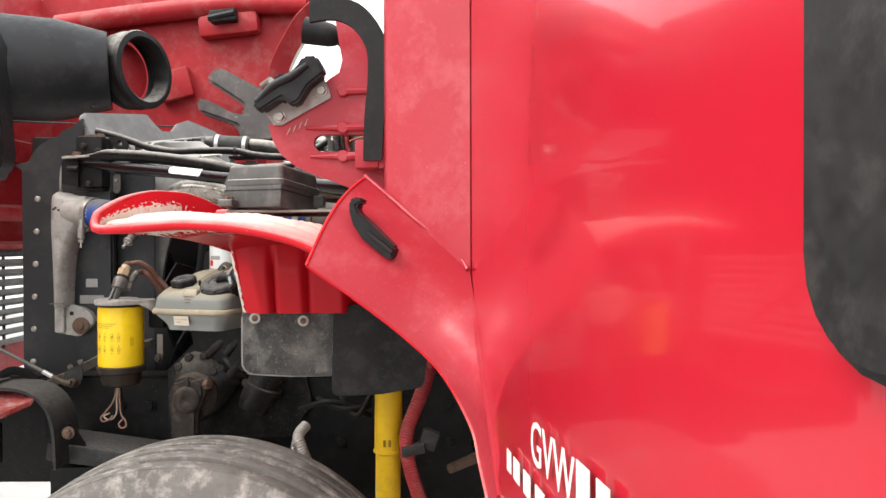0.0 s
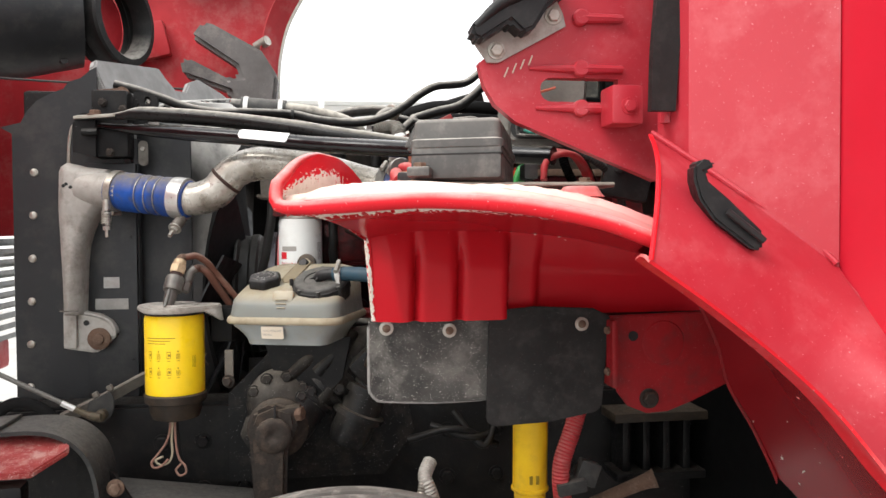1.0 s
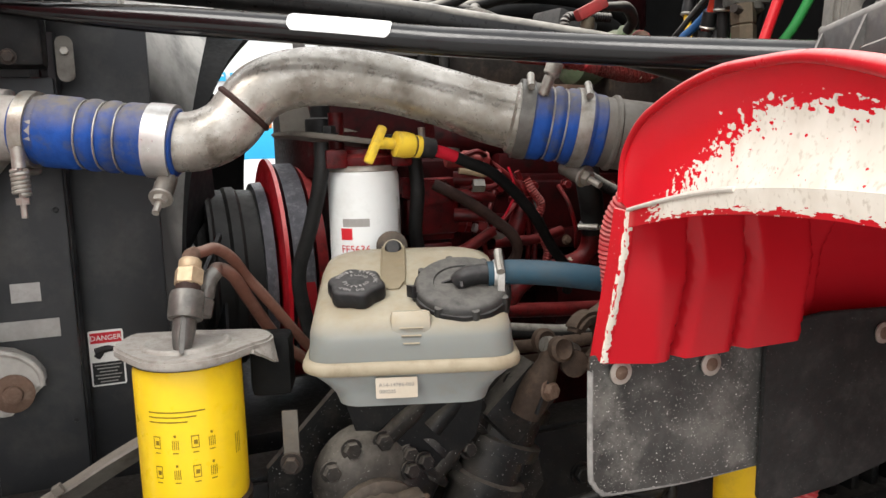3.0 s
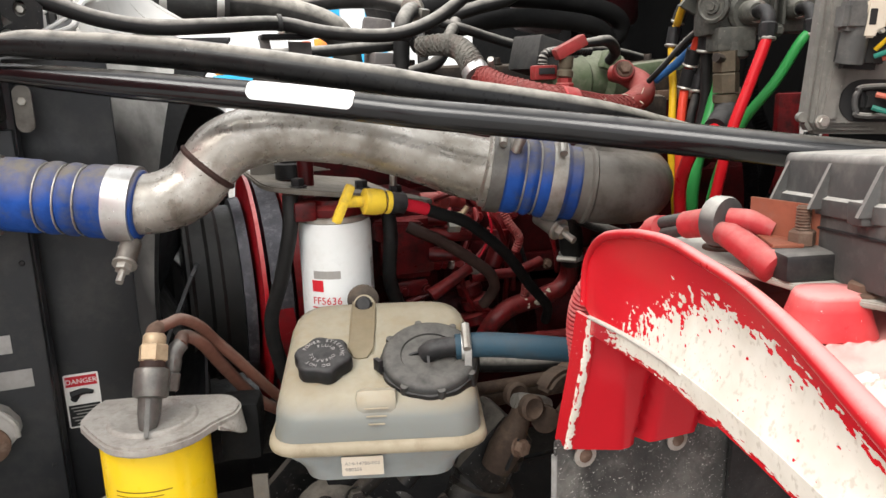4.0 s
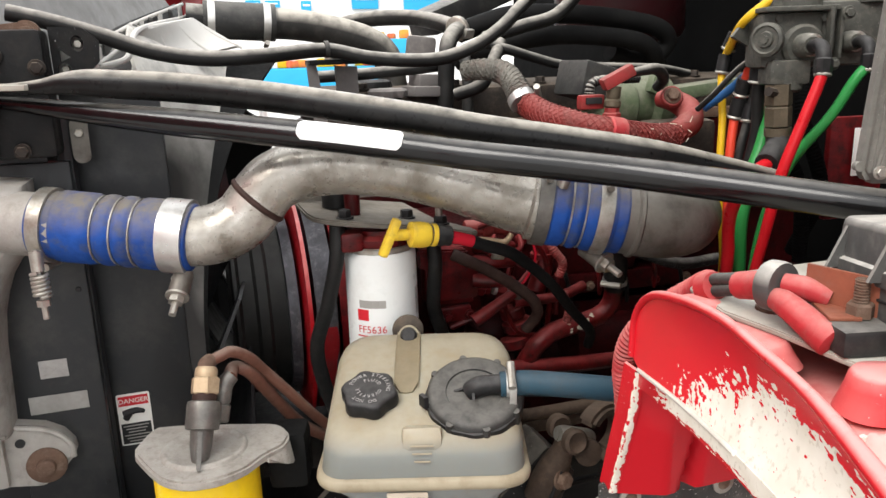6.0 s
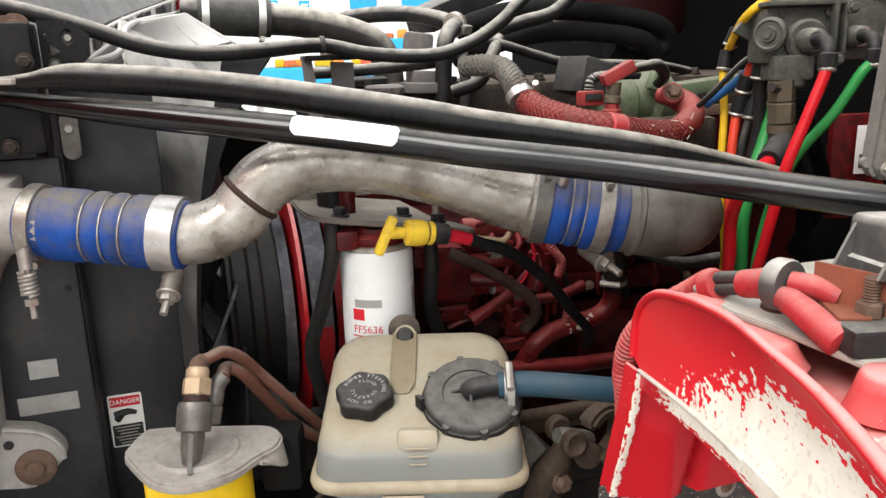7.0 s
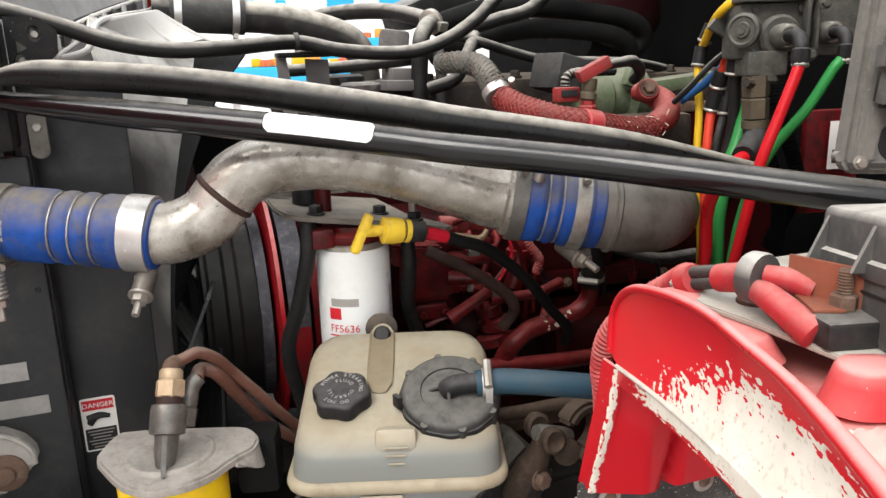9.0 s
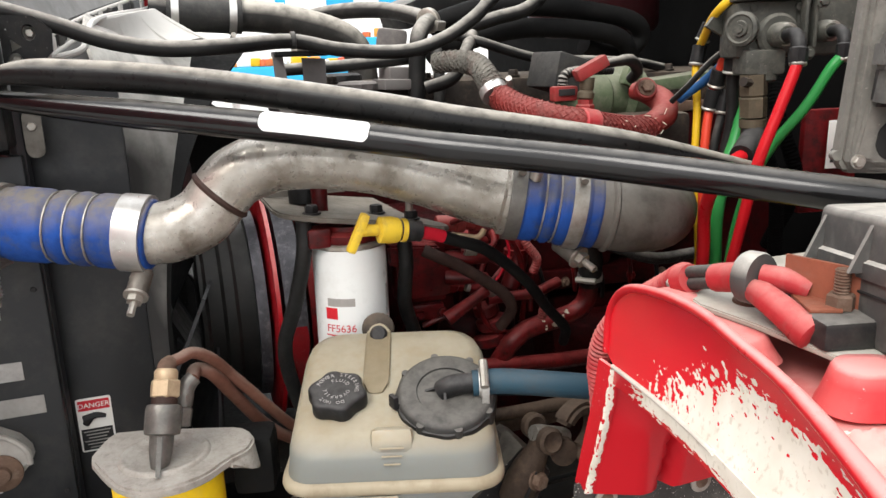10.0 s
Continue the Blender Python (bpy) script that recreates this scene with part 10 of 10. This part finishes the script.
# ---- tilted hood beyond the radiator ----
def hood():
    t = thing("tilted_hood", "red hood tilted forward, its inside dusty, with grille and air duct", "hood", (-1.8, 2.7, 0.75))
    # far side wall with the wheel cut-out
    arch = [(-0.52, 2.72), (-0.634, 2.617), (-0.70, 2.51), (-0.755, 2.402), (-0.785, 2.29), (-0.797, 2.188), (-0.800, 2.05), (-0.79, 1.9), (-0.77, 1.75)]
    outline = [(-0.77, 1.72), (-1.0, 1.58), (-1.9, 1.50), (-2.25, 1.50), (-2.3, 2.2), (-2.1, 2.72), (-1.6, 2.84), (-0.9, 2.93), (-0.42, 2.90)] + arch
    w = part("side_wall", prism(outline, lambda a, b: V((a, 3.92, b)), 0.012), M["red_hood_inside"], t, "far side wall of the hood")
    part("arch_edge", tube([(a, 3.905, b) for a, b in arch], 0.012, 8), M["primer_worn"], w, "scratched arch edge")
    part("arch_flange", sheet(lambda u, v: V((*[curve_at([(a, 0, b) for a, b in arch], u)[k] for k in (0,)], 3.90 - 0.10 * v, curve_at([(a, 0, b) for a, b in arch], u)[2])) + V((-0.07 * v, 0, 0.02 * v)), 24, 3, 0.004), M["red_hood_inside"], t)
    part("stiffener", tube([(-1.9, 3.86, 2.60), (-1.45, 3.86, 2.66), (-1.0, 3.86, 2.70), (-0.66, 3.86, 2.70)], 0.05, 12), M["red_hood_inside"], t)
    part("pressing", box((-1.33, 3.885, 2.31), (0.17, 0.05, 0.15), (0, -14, 0), bev=0.015), M["red_hood_inside"], t)
    part("pressing", box((-1.05, 3.87, 2.60), (0.30, 0.09, 0.11), (0, -6, 0), bev=0.03), M["red_hood_inside"], t)
    c = part("catch", box((-1.06, 3.80, 2.625), (0.13, 0.06, 0.06), (0, -6, 0), bev=0.01), M["cap_black"], t, "black hood catch")
    part("catch_nose", tube([(-1.13, 3.78, 2.61), (-1.0, 3.77, 2.635)], 0.016, 8), M["cap_black"], c)
    # front wall, now facing the engine, and its upper bulge
    def front(u, v):
        y = 1.42 + 2.5 * u
        z = 1.47 + 1.33 * v
        x = -2.20 + 0.35 * math.sin(math.pi * v) * 0.2 + 0.18 * (abs(2 * u - 1) ** 3)
        return V((x, y, z))
    part("crown", sheet(front, 20, 16, 0.008), M["red_hood_inside"], t)
    part("near_wall", prism([(-1.52, 1.52), (-2.2, 1.46), (-2.25, 2.75), (-1.9, 2.75), (-1.6, 2.3), (-1.5, 1.7)], lambda a, b: V((a, 1.44, b)), 0.01), M["red_paint"], t)
    # cross ribs on the inside of the crown
    for z, h in ((1.95, 0.10), (1.66, 0.07), (1.50, 0.05)):
        part("crown_rib", box((-1.98, 3.0, z), (0.10, 1.7, h), (0, 12, 0), bev=0.02), M["red_hood_inside"], t)
    # grille slats
    gr = part("grille_frame", box((-1.93, 3.10, 1.475), (0.05, 2.0, 0.03), bev=0.01), M["panel_black"], t, "black grille frame")
    part("frame_side", box((-1.93, 4.10, 1.28), (0.05, 0.03, 0.42), bev=0.01), M["panel_black"], gr)
    part("frame_side", box((-1.93, 2.10, 1.28), (0.05, 0.03, 0.42), bev=0.01), M["panel_black"], gr)
    part("lower_bar", box((-1.95, 2.95, 1.02), (0.10, 1.9, 0.12), bev=0.02), M["red_hood_inside"], t, "red bar below the grille")
    for k in range(9):
        part("slat", box((-1.86, 3.10, 1.435 - 0.042 * k), (0.06, 1.96, 0.020), (0, -18, 0), bev=0.003), M["chrome_slat"], gr, "dull chrome grille slat")
    for k in range(9):
        part("mesh_bar", box((-1.875, 2.25 + 0.18 * k, 1.27), (0.010, 0.010, 0.40), bev=0.002), M["panel_black"], gr)
    # air duct with rubber bellows
    d = part("air_duct", tube([(-2.10, 3.10, 2.22), (-1.85, 3.22, 2.24), (-1.62, 3.32, 2.255), (-1.44, 3.39, 2.265)], [0.24, 0.225, 0.21, 0.165], 28), M["panel_black"], t, "black air intake duct")
    dirn = V((0.93, -0.36, 0.02)).normalized()
    bel = [(0.105, 0.14), (0.105, 0.0), (0.132, 0.0), (0.146, 0.012), (0.138, 0.022), (0.148, 0.034), (0.138, 0.046), (0.150, 0.058), (0.144, 0.072), (0.146, 0.10), (0.150, 0.112), (0.146, 0.122), (0.125, 0.126), (0.118, 0.118), (0.110, 0.06)]
    bmx = bmesh.new()
    u, ww, dd = axes(dirn)
    rings = []
    base = V((-1.40, 3.44, 2.272))
    for r, h in bel[2:]:
        rings.append([base + dd * h + (u * math.cos(2 * math.pi * j / 44) + ww * math.sin(2 * math.pi * j / 44)) * r * 1.13 for j in range(44)])
    loft(rings, bmx, caps=False)
    part("bellows", bmx, M["black_rubber"], d, "black rubber intake bellows")
    part("duct_wall", lathe([(0.13, -0.06), (0.13, 0.01)], base, dirn, 32), M["red_hood_inside"], d)
    part("duct_screw", lathe([(0.016, 0), (0.012, 0.012)], (-1.47, 3.30, 2.10), (0.5, -0.8, 0), 12), M["cap_grey"], d)
    # grey latch arms
    la = part("latch_arm", prism([(-1.124, 2.296), (-1.078, 2.356), (-1.039, 2.349), (-0.847, 2.246), (-0.782, 2.143), (-0.796, 2.0), (-0.899, 1.999), (-0.956, 2.012), (-0.976, 2.077), (-1.156, 2.14), (-1.168, 2.205), (-1.135, 2.211), (-0.976, 2.129), (-0.932, 2.137), (-0.95, 2.181)], lambda a, b: V((a, 3.80, b)), 0.10, bev=0.015), M["arm_grey"], t, "dusty grey cast latch arm")
    part("latch_bolt", tube([(-0.88, 3.84, 2.29), (-0.83, 3.80, 2.31)], 0.022, 10), M["zinc"], la)
    # black headlamp back hanging in the hood
    part("headlamp_back", prism([(-1.80, 2.40), (-1.74, 2.28), (-1.745, 2.08), (-1.735, 1.98), (-1.725, 1.86), (-1.745, 1.79), (-1.79, 1.755), (-1.86, 1.76), (-1.90, 1.90), (-1.90, 2.40)], lambda a, b: V((a + 0.05, 3.10, b)), 0.12, bev=0.02), M["cap_black"], t, "black lamp housing")
    part("cable", tube([(-2.0, 3.05, 2.02), (-1.6, 3.10, 2.0), (-1.2, 3.2, 2.0), (-1.0, 3.25, 2.0)], 0.004, 6), M["cap_grey"], t)
    return t


hood()
